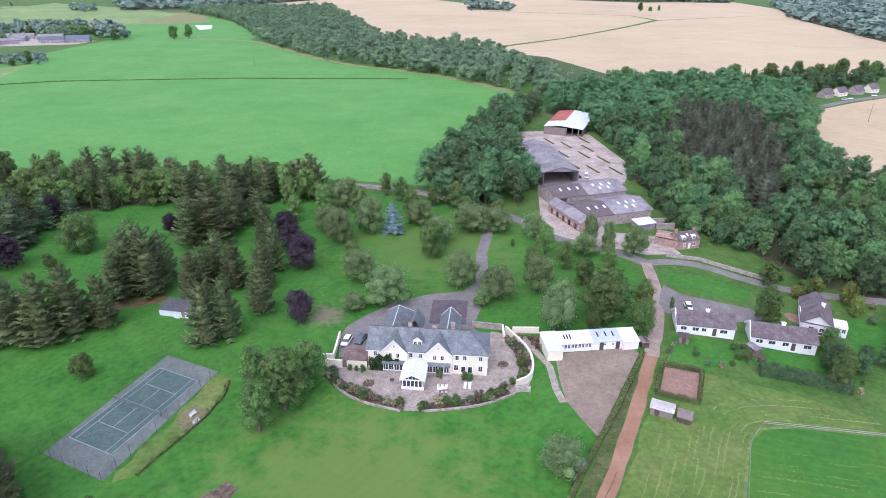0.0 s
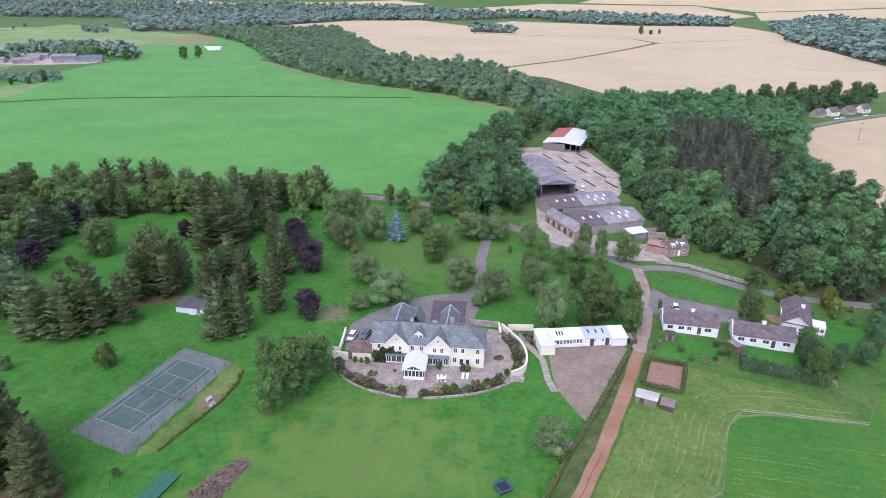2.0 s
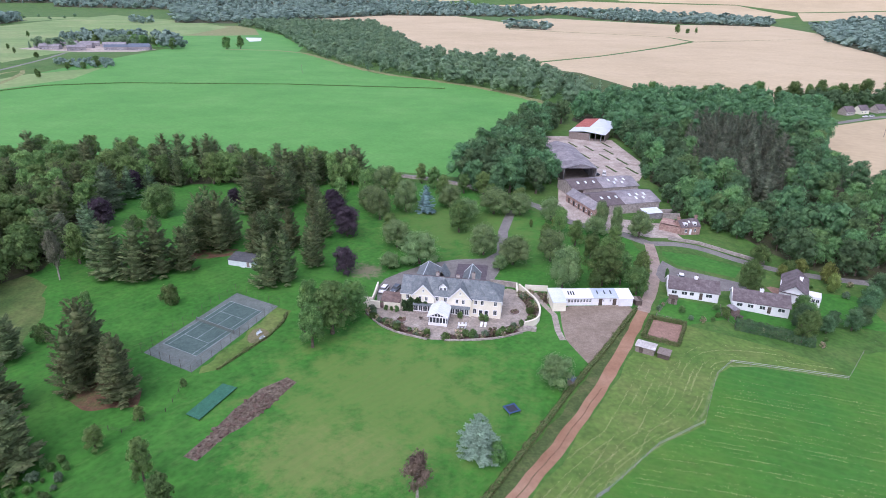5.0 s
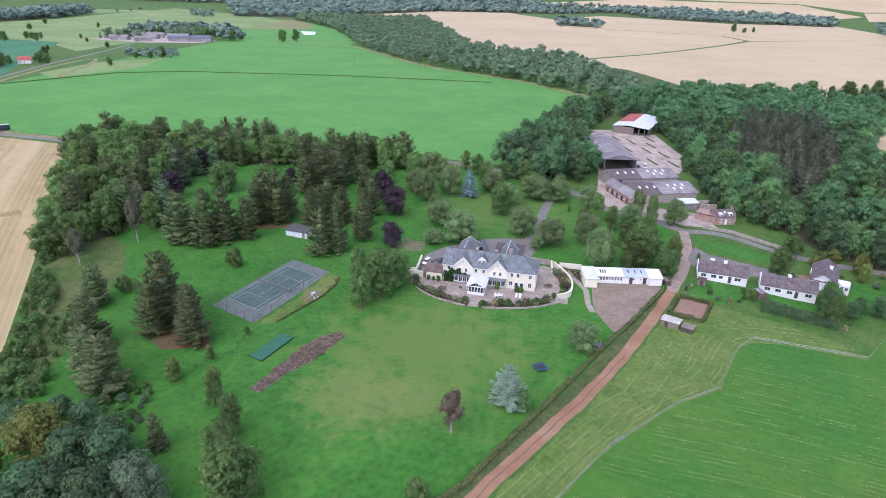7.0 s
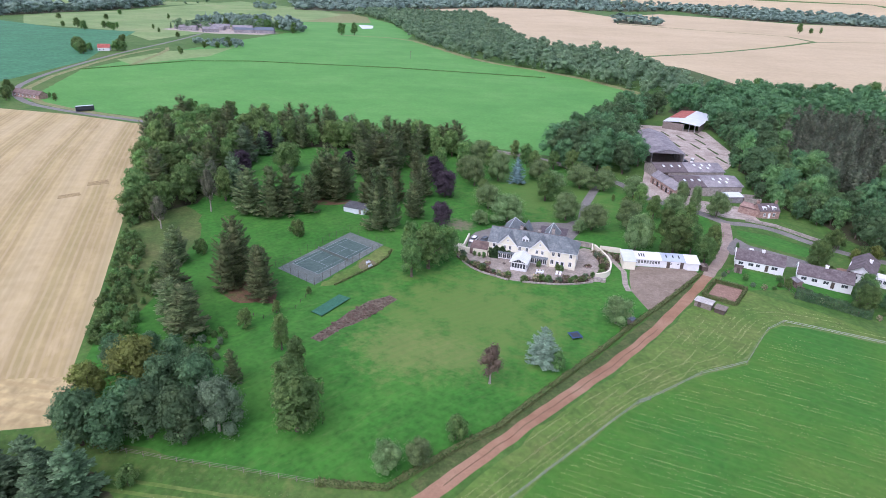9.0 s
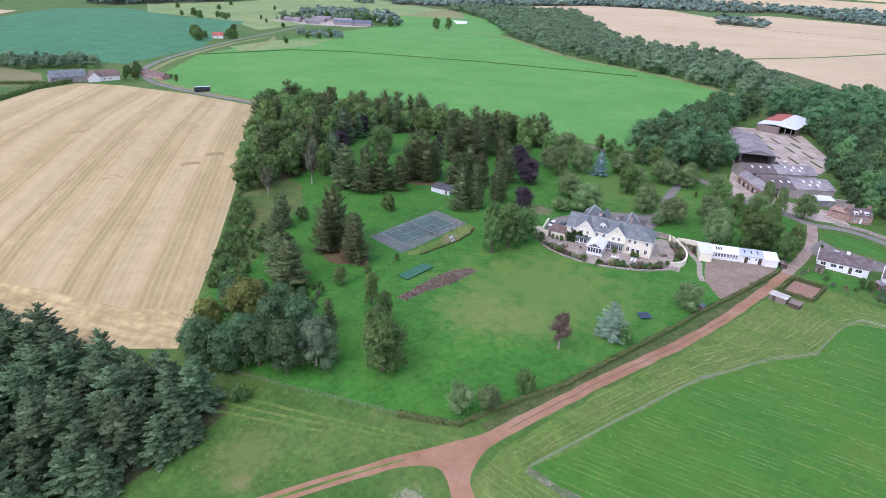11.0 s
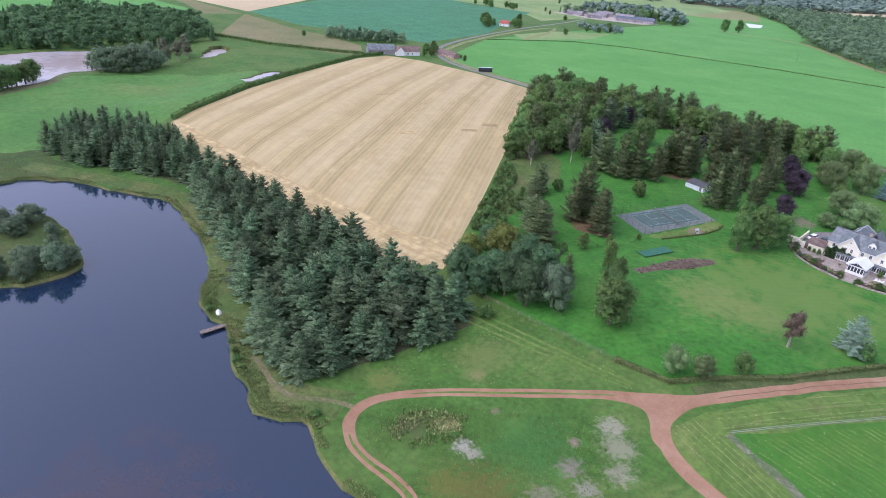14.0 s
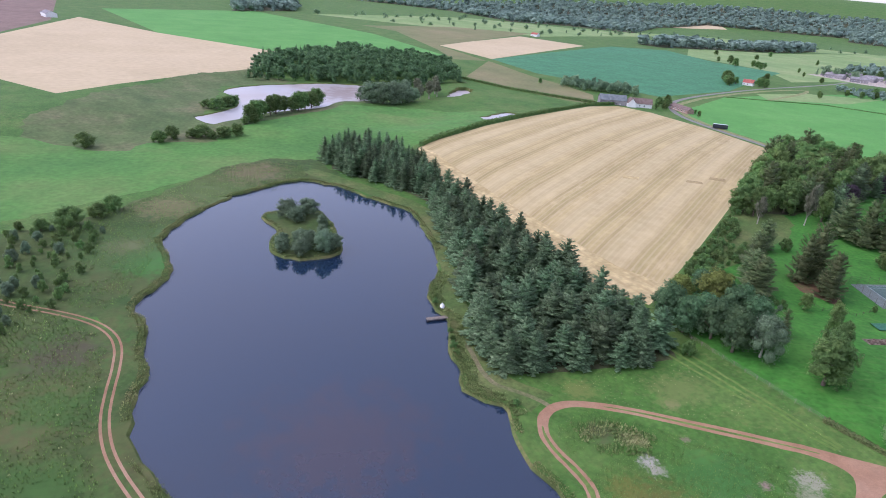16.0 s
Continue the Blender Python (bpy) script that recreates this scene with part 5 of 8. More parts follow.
# low scrub between the cereal field and the lawns, thinning towards the grass
for x, y in scatter([(-214, 214), (-160, 132), (-128, 86), (-116, 68), (-100, 43), (-94, 40), (-98, 50), (-108, 66), (-118, 84), (-130, 94), (-160, 137), (-212, 222)], 2.3):
    plant("small_shrub", x, y, rng.uniform(1.3, 3.0), rng.uniform(0.85, 1.25), "scrub beside the cereal field")
for x, y in scatter([(-116, 70), (-108, 78), (-98, 60), (-91, 46), (-97, 40)], 2.8):
    plant("small_shrub", x, y, rng.uniform(1.4, 3.2), rng.uniform(0.8, 1.2), "scrub beside the cereal field")
# copse at the field corner
for x, y, h, wd, nm in ((-75.9, 29.6, 12, 1.05, "golden_tree"), (-76.4, 14.6, 11.5, 1.0, "copse_tree"), (-70.6, 15.6, 10, 1.0, "copse_tree"), (-70.5, 21, 9.5, 1.1, "copse_tree"), (-65, 19, 11, 0.95, "copse_tree"), (-58, 19, 11.5, 0.95, "copse_tree"), (-53.4, 23, 11, 0.85, "grey_willow"),
                        (-67.0, 26, 11.5, 0.95, "copse_tree"), (-82.6, 24, 9, 1.0, "golden_tree"), (-60.6, 28, 11, 0.9, "copse_tree"), (-83, 33, 8, 1.1, "copse_tree"), (-88, 37, 6, 1.1, "copse_tree"), (-81, 40, 6, 1.0, "copse_tree"), (-72, 36, 8.5, 0.95, "copse_tree"), (-58.5, 36, 7.5, 0.85, "pine_tree"), (-65, 33, 9, 0.9, "copse_tree"), (-82, 17.5, 7, 1.0, "copse_tree")):
    plant(nm, x, y, h, wd, "copse at the field corner")
# specimen trees: x, y, height, width
SPECIMENS = {
    "conifer_tree": [(-107.0, 124.0, 15.9, 1.37), (-98.2, 123.6, 17.6, 1.03), (-94.6, 128.3, 17.5, 1.05), (-88.7, 131.7, 14.1, 0.97), (-91.9, 144.5, 14.6, 0.99), (-91.4, 149.8, 18.1, 0.91), (-85.1, 148.7, 19.4, 1.0), (-92.4, 157.2, 17.7, 0.96), (-85.2, 156.8, 15.0, 1.0), (-82.6, 187.7, 17.2, 1.59), (-88.1, 181.9, 15.1, 1.22), (-80.6, 201.7, 15.3, 1.29), (-61.2, 126.5, 16.1, 0.96), (-57.3, 129.5, 16.2, 0.85), (-71.5, 145.0, 14.5, 1.07), (-73.1, 155.5, 11.9, 1.09), (-71.6, 161.4, 14.0, 1.07), (-64.1, 154.5, 13.5, 1.06), (-52.8, 141.9, 15.7, 0.93), (-56.8, 166.9, 15.8, 0.85), (-56.3, 155.2, 13.6, 0.93), (-78.7, 197, 13.3, 1.1), (-72, 203, 12.3, 1.18), (-66, 188, 11.4, 1.12)],
    "pine_tree": [(-80.0, 51.0, 11.5, 1.55), (-86.0, 54.5, 11.0, 1.45), (-93.6, 64.4, 11.9, 1.24), (-105.7, 81.9, 10.9, 1.27), (-84.4, 79.3, 18.1, 0.86), (-86.5, 84.0, 14.2, 0.92), (-83.2, 72.8, 15.7, 0.84), (-72.2, 71.2, 14.2, 1.03), (-76.5, 77, 11.4, 1.01), (-145.3, 186, 14.2, 1.03)],
    "round_tree": [(-119.1, 174.4, 11.5, 0.98)],
    "broadleaf_tree": [(-36.5, 103.5, 14.5, 1.1), (-43.0, 106.7, 12.5, 0.85), (-39.5, 96.5, 11.5, 0.95), (-33, 112, 10.5, 0.9), (-10.4, 178.4, 11.7, 0.95), (34.9, 141.4, 12.5, 1.0), (40.5, 143, 10, 0.9), (32, 136.2, 6, 1.1), (40.4, 152.9, 9.5, 0.85), (34, 161.2, 8.5, 0.9), (48, 150, 6.5, 0.9),
                       (-39.3, 26.3, 12.0, 1.05), (-44.4, 33.4, 9.8, 0.85), (-47.0, 41.2, 8.8, 0.9), (77.9, 144.5, 10.5, 0.85), (82.2, 117.8, 9, 0.9), (86, 122, 7, 1), (87.5, 127.5, 7, 0.9), (88.5, 133, 6.5, 0.9)],
    "lime_tree": [(-15.4, 24.8, 5.2, 1.0), (-20.5, 21.8, 6.0, 0.95), (-40.6, 186.6, 12.0, 0.84), (-32.5, 197.6, 12.1, 0.86), (-20.7, 149.2, 10.1, 1.27), (-29.8, 161.2, 9.1, 1.17), (-0.9, 159.4, 10.1, 1.04), (8.6, 152.8, 9.1, 1.18), (23.3, 196.1, 8.8, 0.94), (20.6, 157.0, 10.9, 0.87), (22.8, 136.4, 13.5, 0.66), (37.8, 182.4, 7.1, 1.25), (53.7, 183.5, 9.4, 0.96), (45.7, 185.1, 10.4, 0.48), (41.3, 192.1, 9.8, 0.53), (-29.4, 144.0, 5.1, 1.27), (1.6, 200.1, 10.1, 1.24), (11.7, 200.7, 8.5, 1.22), (-44.7, 220.6, 10.8, 1.07), (-9, 190, 8.5, 1.21), (-16, 206, 8.5, 1.21), (17.4, 88.6, 7.2, 1.14), (4.5, 148, 4.8, 0.98), (-46, 196, 9.5, 0.98)],
    "young_tree": [(-120.5, 130, 13, 0.8), (-38, 212, 11, 1.1), (-52, 215, 11, 1), (-20, 216, 10, 1.1), (-60, 205, 10, 1), (25.7, 182.5, 10, 1), (30, 172, 9, 1.1), (-34, 172, 8, 1.2), (20, 170, 8, 1.1), (-54.6, 49.0, 9.0, 0.75), (-67.9, 55.9, 5.2, 1.2), (-64.5, 64.7, 3.6, 1.1)],
    "blue_spruce": [(-24.5, 197.2, 11.2, 1.15)],
    "spruce_tree": [(-139.2, 175, 17, 1.15), (-143, 181, 16, 1.1), (-139.8, 190, 13, 0.95), (-119.8, 136.5, 16, 1.0), (-124, 141, 15, 1.0), (-136, 198, 12, 0.9)],
    "copper_beech": [(-48.5, 168.2, 10.4, 1.15), (-54.5, 180.2, 8.8, 1.2), (-59.5, 191, 9, 1.1), (-41.8, 138.1, 8.4, 1.05), (-141.5, 196.0, 9.5, 0.95), (-97.9, 190.3, 7.0, 1.0), (-131.4, 159.2, 9.9, 1.1)],
    "copper_sapling": [(-8.0, 50.6, 8.9, 0.9)],
    "silver_tree": [(1.6, 62.9, 9.2, 1.5)],
    "bare_tree": [(-125.0, 100.5, 11.0, 0.6), (-119.3, 119.2, 15.0, 0.5)],
    "shrub": [(-119, 160, 3.5, 0.8), (-82.6, 111.3, 5.8, 0.75), (-61.8, 76.8, 2.2, 0.6), (-102.9, 89.4, 4.6, 0.8), (-10.8, 32.3, 5.2, 0.7), (5, 61.6, 4.6, 0.65), (15.5, 188, 3, 0.4), (66, 126.5, 3.5, 0.6), (55.6, 149.9, 3.2, 0.4), (58.5, 147.5, 2, 0.6), (97.4, 163.3, 4.5, 0.9), (90, 168, 7, 0.8), (-122, 162, 4, 0.7), (-104, 108, 3.5, 0.7), (-62, 9, 4, 0.8)],
    "copse_tree": [(99.5, 127.5, 6.5, 0.95), (95, 129, 4.5, 1.1), (91.5, 124.5, 5, 1.0), (104, 131, 6, 1.0), (108, 137, 6.5, 1.0), (112, 143, 7, 1.0), (118, 150, 8, 1.0), (84.5, 124.5, 7.5, 0.9)],
    "golden_shrub": [(106.5, 157.8, 7, 0.6), (105.4, 151.6, 6, 0.6), (101.8, 165.5, 4.5, 0.9), (94, 160, 4, 0.8), (24, 190, 4, 0.5)],
}
for nm, rows in SPECIMENS.items():
    for x, y, h, w in rows:
        plant(nm, x, y, h, w)
# big broadleaves west of the farm, beside the lane
for x, y in scatter([(-16, 236), (4, 218), (20, 226), (27, 246), (24, 262), (22, 290), (24, 330), (42, 385), (28, 395), (10, 350), (-6, 290)], 7.0):
    plant("glen_tree", x, y, rng.uniform(12, 17), rng.uniform(0.9, 1.15), "tall trees beside the farm")
for x, y in scatter([(-64, 236), (-60, 228), (-20, 224), (4, 210), (14, 205), (18, 214), (-14, 230), (-40, 240)], 8.5):
    plant("pale_wood_tree" if rng.random() < 0.6 else "wood_tree", x, y, rng.uniform(7, 11), rng.uniform(0.9, 1.2), "trees along the lane")
for x, y in scatter([(24, 140), (46, 136), (50, 158), (52, 172), (30, 180), (34, 166)], 10.0):
    plant("young_tree" if rng.random() < 0.7 else "broadleaf_tree", x, y, rng.uniform(7, 11), rng.uniform(0.8, 1.05), "trees along the red track")
# island and shore bushes
for x, y, h in [(-185.9, -67.1, 6.2), (-187.5, -59.5, 5.5), (-181.2, -64.8, 5), (-155, -74.3, 4.4), (-151.3, -68.5, 4.8), (-152, -61.3, 6.5), (-156.2, -64.9, 5.5), (-153.5, -58.1, 5), (-175, -56.8, 3.6), (-161.5, -66.7, 4), (-168, -58, 3), (-160, -73, 4)]:
    plant("willow_shrub", x, y, h * 1.12, rng.uniform(0.9, 1.25), "bushes on the island")
for x, y in scatter([(-191, -155), (-187, -127), (-168, -129), (-147, -131), (-132, -133.5), (-130, -141), (-109, -143), (-112, -156), (-160, -162)], 3.7):
    plant("willow_shrub" if rng.random() < 0.25 else "small_shrub", x, y, rng.uniform(1.6, 3.8), rng.uniform(0.6, 0.9), "scrub on the western shore")
for x, y in [(-191, -138), (-199, -130), (-189, -146), (-205, -126), (-304, -112), (-311, -106), (-298, -144), (-385, -85), (-381, -79), (-389, -73), (-394, -68), (-313, -96), (-314, -91), (-310, -86), (-312, -80), (-315, -73), (-338, -66), (-340, -61)]:
    plant("shrub", x, y, rng.uniform(4, 7), rng.uniform(1.0, 1.5), label="dense green bush beside the small loch")
for x, y in [(-343, -63), (-350, -59), (-359, -54), (-362, -49), (-366, -45), (-369, -39), (-373, -34), (-376, -29), (-381, -24), (-385, -19), (-392, -14)]:
    plant("broadleaf_tree", x, y, rng.uniform(9, 12), rng.uniform(1.0, 1.25), "shore trees", "slender broadleaf tree on the small loch's shore")
for x, y in [(-412, 25), (-403, 28), (-398, 35), (-399, 43), (-404, 52), (-408, 61), (-416, 70), (-420, 79), (-426, 88), (-432, 55), (-438, 66), (-444, 78), (-436, 90)]:
    plant("willow_shrub" if y < 70 else "bare_tree", x, y, rng.uniform(10, 15), rng.uniform(0.85, 1.1), "shore willows", "grey-green willow tree at the small loch's end")
for x, y in scatter([(-80, 52), (-71, 53), (-66.5, 44), (-66, 37), (-78, 38)], 1.9):
    plant("willow_shrub" if rng.random() < 0.4 else "shrub", x, y, rng.uniform(0.9, 1.9), rng.uniform(0.8, 1.2), "bramble thicket", "low tangled bramble bush in rough grass")


def woods(name, outlines, gap, hs, label, m, detail=(9, 22, 1.1), cone=0.0, wide=1.0, skip=None, firs=6):
    """A wood too large to count: joined trees with trunks hidden under one canopy."""
    crowns = [crown_round(H0, 4.2, detail[0], detail[1], detail[2], 0.06) for _ in range(4)] + [crown_fir(H0, 2.9, firs, 6) for _ in range(3)]
    for outline in outlines:
        some = []
        for x, y in scatter(outline, gap, 1500):
            if skip and inside(x, y, skip):
                continue
            k = int(rng.integers(4)) if rng.random() > cone else 4 + int(rng.integers(3))
            h = rng.uniform(*hs)
            a = rng.uniform(0, 6.28)
            s, c = math.sin(a), math.cos(a)
            v, f, nn = crowns[k]
            q = h / H0
            w = q * wide * rng.uniform(0.8, 1.35)
            some.append((np.stack([v[:, 0] * c * w - v[:, 1] * s * w + x, v[:, 0] * s * w + v[:, 1] * c * w + y, v[:, 2] * q + zt(x, y)], 1), f, np.stack([nn[:, 0] * c - nn[:, 1] * s, nn[:, 0] * s + nn[:, 1] * c, nn[:, 2]], 1)))
            lv, lf = limb((x, y, zt(x, y) - 0.3), (x, y, zt(x, y) + h * 0.5), 0.3, 0.15, 3)
            some.append((lv, lf, unit((lv - np.array([x, y, 0])) * np.array([1, 1, 0]))))
        if some:
            v, f, nn = join(some)
            tagged(new(name, mesh_of(name, v.tolist(), f.tolist(), m, normals=nn)), label, "woodland", kind="stuff")


GLEN = [(50, 398), (72, 378), (75, 340), (80, 300), (77, 272), (73, 246), (77, 226), (84, 210), (91, 198), (98, 180), (104, 168), (118, 160), (190, 162), (192, 215), (166, 238), (168, 257), (162, 266), (170, 286), (178, 322), (176, 335), (200, 397), (236, 445), (205, 505), (150, 500), (105, 480), (60, 440)]
LARCH = [(104, 315), (116, 370), (142, 392), (168, 385), (158, 320), (138, 264), (114, 228), (102, 246), (97, 280)]
for x, y in scatter([p if p[1] < 345 else (p[0], 345) for p in GLEN], 8.0, 300):
    if not inside(x, y, LARCH) and not (x > 178 and y > 300):
        pale = noise.noise((x * 0.03, y * 0.03, 4)) + rng.normal(0, 0.25) > 0.12
        plant("pale_glen_tree" if pale else "glen_tree", x, y, rng.uniform(9, 17), rng.uniform(0.85, 1.15), "trees of the wooded glen")
for x, y in scatter(LARCH, 5.6):
    plant("larch_tree", x, y, rng.uniform(10, 15), rng.uniform(0.8, 1.1), "larch stand")
for x, y in scatter([(84, 206), (95, 188), (106, 172), (120, 165), (140, 176), (112, 202), (94, 216)], 5.6):
    plant("pale_glen_tree" if rng.random() < 0.5 else "glen_tree", x, y, rng.uniform(7, 12), rng.uniform(0.9, 1.1), "trees of the wooded glen")
# trees crowding the edge of the farm yard
for x, y in scatter([(66, 352), (72, 335), (77, 306), (73, 272), (70, 258), (77, 244), (73, 222), (72, 205), (80, 197), (92, 190), (88, 215), (84, 250), (84, 300), (80, 345)], 5.2):
    plant("glen_tree" if rng.random() < 0.7 else "pale_glen_tree", x, y, rng.uniform(5, 10), rng.uniform(0.9, 1.1), "trees beside the farm yard")
woods("woodland", [[(50, 398), (72, 378), (75, 345), (194, 345), (205, 397), (236, 445), (205, 505), (150, 500), (105, 480), (60, 440)]], 8.6, (9, 17), "dense broadleaved wood at the head of the glen", L_GLEN, (10, 30, 0.7), 0.1, skip=LARCH)
FAR = [
    [(54, 447), (-10, 532), (-50, 570), (-129, 625), (-215, 755), (-306, 943), (-442, 1239), (-556, 1405), (-640, 1500), (-640, 1640), (-448, 1658), (-351, 1698), (-229, 1313), (-122, 884), (-66, 819), (-5, 802), (35, 723), (41, 637), (65, 541), (85, 470)],
]
woods("woodland", FAR, 14.0, (10, 17), "winding wooded glen between the fields", L_FARHAZE, (7, 18, 1.1), 0.15, 1.25)

# tall trees on the far rim of the glen
for x, y, h in [(125.7, 508, 13.6), (145, 503, 12), (166.7, 501, 12.7), (184, 502, 11.5), (196, 500, 14), (208.6, 504, 16.7), (222, 500, 14), (236.7, 506, 17.3), (247, 503, 16), (257.9, 508, 19), (267, 506, 15), (275.6, 509, 16.7), (290, 520, 15), (305.6, 532, 18), (324, 534, 17), (335, 536, 16)]:
    plant("broadleaf_tree", x, y, h, rng.uniform(0.75, 0.95), "rim trees", "tall tree on the glen's far rim")

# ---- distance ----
# distance haze is in the leaf colour of these woods
woods("woodland", FARWOODS[:5], 27, (13, 21), "distant dark woods below the hills", L_WOODHAZE, (3, 9, 2.2), 0.1, 1.9, firs=4)
woods("woodland", FARWOODS[5:], 20, (16, 22), "dark shelter wood beyond the links", L_WOODHAZE, (5, 12, 1.8), 0.15, 1.5, firs=4)
woods("woodland", [[(-690, 930), (-640, 905), (-530, 915), (-470, 840), (-455, 855), (-500, 940), (-600, 975), (-690, 980)]], 13, (13, 21), "tall trees round a distant farm", L_WOODHAZE, (6, 18, 1.2), 0.15, 1.1)
woods("woodland", [[(-462, 598), (-462, 655), (-440, 655), (-395, 592), (-412, 574)]], 8, (4, 7), "dark thicket beside the far lane", L_WOODHAZE, (5, 18, 1.2), 0.0, 1.3)
woods("woodland", [[(-920, 1560), (-880, 1545), (-850, 1490), (-870, 1480), (-960, 1560)]], 16, (12, 18), "grey-green trees on the links", L_WOODHAZE, (5, 14, 1.5), 0.0, 1.3)
woods("woodland", [[(-497, -50), (-602, -20), (-690, 95), (-590, 165), (-480, 132), (-466, 112), (-486, 52), (-492, 14), (-502, -13)]], 9, (9, 14), "wood on the far side of the small loch", L_GLEN, (7, 26, 0.95), 0.3, 1.15)
woods("woodland", [[(-462, 227), (-439, 241), (-414, 276), (-430, 292), (-474, 267), (-489, 245)]], 5, (6, 9), "shelter trees behind the farm cottages", L_FARHAZE, (6, 24, 1.1), 0.3, 1.0)
woods("woodland", [[(-600, 900), (-570, 960), (-540, 930), (-520, 860), (-560, 850)], [(-640, 790), (-600, 830), (-580, 800), (-610, 770)]], 13, (9, 15), "trees round a distant farm", L_FARHAZE, (6, 24, 1.1), 0.1, 1.2)
woods("field_trees", [[(-1423, 185), (-1181, 397), (-1087, 575), (-1446, 1147), (-1150, 1080), (-1148, 1700), (-1600, 1500), (-1590, 940), (-1700, 700)]], 62, (7, 11), "small trees dotted over distant links", L_FARHAZE, (5, 14, 1.3), 0.1, 1.3)
for x, y, h in [(-397, 871, 17), (-380, 881, 18), (-457, 829, 14), (-420, 513, 7), (-699, 726, 10), (-647, 763, 7), (-694, 683, 12), (-664, 703, 10), (-754, 709, 8), (-593, 706, 7), (-412, 505, 6), (-482, 215, 5),
                (426, 1640, 22), (455, 1655, 12), (480, 1670, 14), (-366, 262, 6), (-366, 270, 5), (-560, 600, 6), (-530, 660, 7), (-850, 900, 9), (-900, 850, 9), (-800, 1000, 10), (-950, 1050, 10), (-1050, 900, 9)]:
    plant("broadleaf_tree", x, y, h, rng.uniform(0.9, 1.1), label="lone field tree in the distance")

for x, y, h in [(-356, 246, 6), (-352, 251, 7), (-384, 214, 5), (-326, 262, 5), (-684, 940, 14), (-659, 934, 15), (-661, 962, 16), (-636, 960, 16), (-638, 985, 18), (-575, 929, 18), (-600, 930, 16), (-524, 875, 16), (-510, 885, 15), (-545, 890, 16), (-592, 1000, 15), (-615, 900, 13), (-427, 566, 7), (-416, 574, 7), (-413, 593, 7), (-432, 620, 9), (-440, 590, 6), (-425, 606, 7), (-496.5, 464.8, 10), (-488, 460, 9.5), (-503, 470, 9), (-481.6, 497, 10), (-476.6, 500, 9.5), (-510, 476, 8), (-731.6, 711, 13), (-693, 728, 9), (-684, 734, 9), (-472, 861, 14)]:
    plant("broadleaf_tree", x, y, h, rng.uniform(1.0, 1.3), label="dark tree near a distant farm")
woods("woodland", [[(228, 450), (250, 472), (300, 500), (350, 540), (290, 518), (205, 503)]], 8, (8, 14), "trees round the row cottages", L_GLEN, (6, 24, 0.9), 0.1, 1.0)

# ---- things ----


def part(name, bm, material, parent=None, label="", soft=False):
    me = bpy.data.meshes.new(name)
    bm.normal_update()
    bm.to_mesh(me)
    bm.free()
    for m in material if isinstance(material, (list, tuple)) else [material]:
        me.materials.append(m)
    if soft:
        for p in me.polygons:
            p.use_smooth = True
    o = new(name, me)
    if parent is not None:
        o.parent = parent
    if label:
        o["label"] = label
    return o


def box(bm, x0, x1, y0, y1, z0, z1, bevel=0.0, slot=0):
    vs = [bm.verts.new(p) for p in ((x0, y0, z0), (x1, y0, z0), (x1, y1, z0), (x0, y1, z0), (x0, y0, z1), (x1, y0, z1), (x1, y1, z1), (x0, y1, z1))]
    fs = [bm.faces.new([vs[i] for i in q]) for q in ((0, 3, 2, 1), (4, 5, 6, 7), (0, 1, 5, 4), (1, 2, 6, 5), (2, 3, 7, 6), (3, 0, 4, 7))]
    for f in fs:
        f.material_index = slot
    if bevel:
        bmesh.ops.bevel(bm, geom=list({e for f in fs for e in f.edges}), offset=bevel, segments=1, affect="EDGES")
    return bm


def bx(*a, **k):
    return box(bmesh.new(), *a, **k)


def solid(loop, d):
    """A closed slab from a planar loop, pushed by the vector d."""
    bm = bmesh.new()
    slab(bm, loop, d)
    return bm


def slab(bm, loop, d):
    d = Vector(d)
    a = [bm.verts.new(p) for p in loop]
    b = [bm.verts.new(Vector(p) + d) for p in loop]
    n = len(a)
    fs = [bm.faces.new(a), bm.faces.new(b[::-1])] + [bm.faces.new((a[(k + 1) % n], a[k], b[k], b[(k + 1) % n])) for k in range(n)]
    bmesh.ops.recalc_face_normals(bm, faces=fs)
    return bm


def rod(bm, a, b, r, sides=6):
    v, f = limb(a, b, r, r, sides)
    vs = [bm.verts.new(p) for p in v.tolist()]
    for q in f:
        bm.faces.new([vs[i] for i in q])
    return bm


def thing(name, x, y, turn=0.0, label="", category="", group="", z=None):
    root = new(name)
    root.matrix_world = pose(x, y, zt(x, y) if z is None else z, 0, 0, turn)
    return tagged(root, label, category, group)


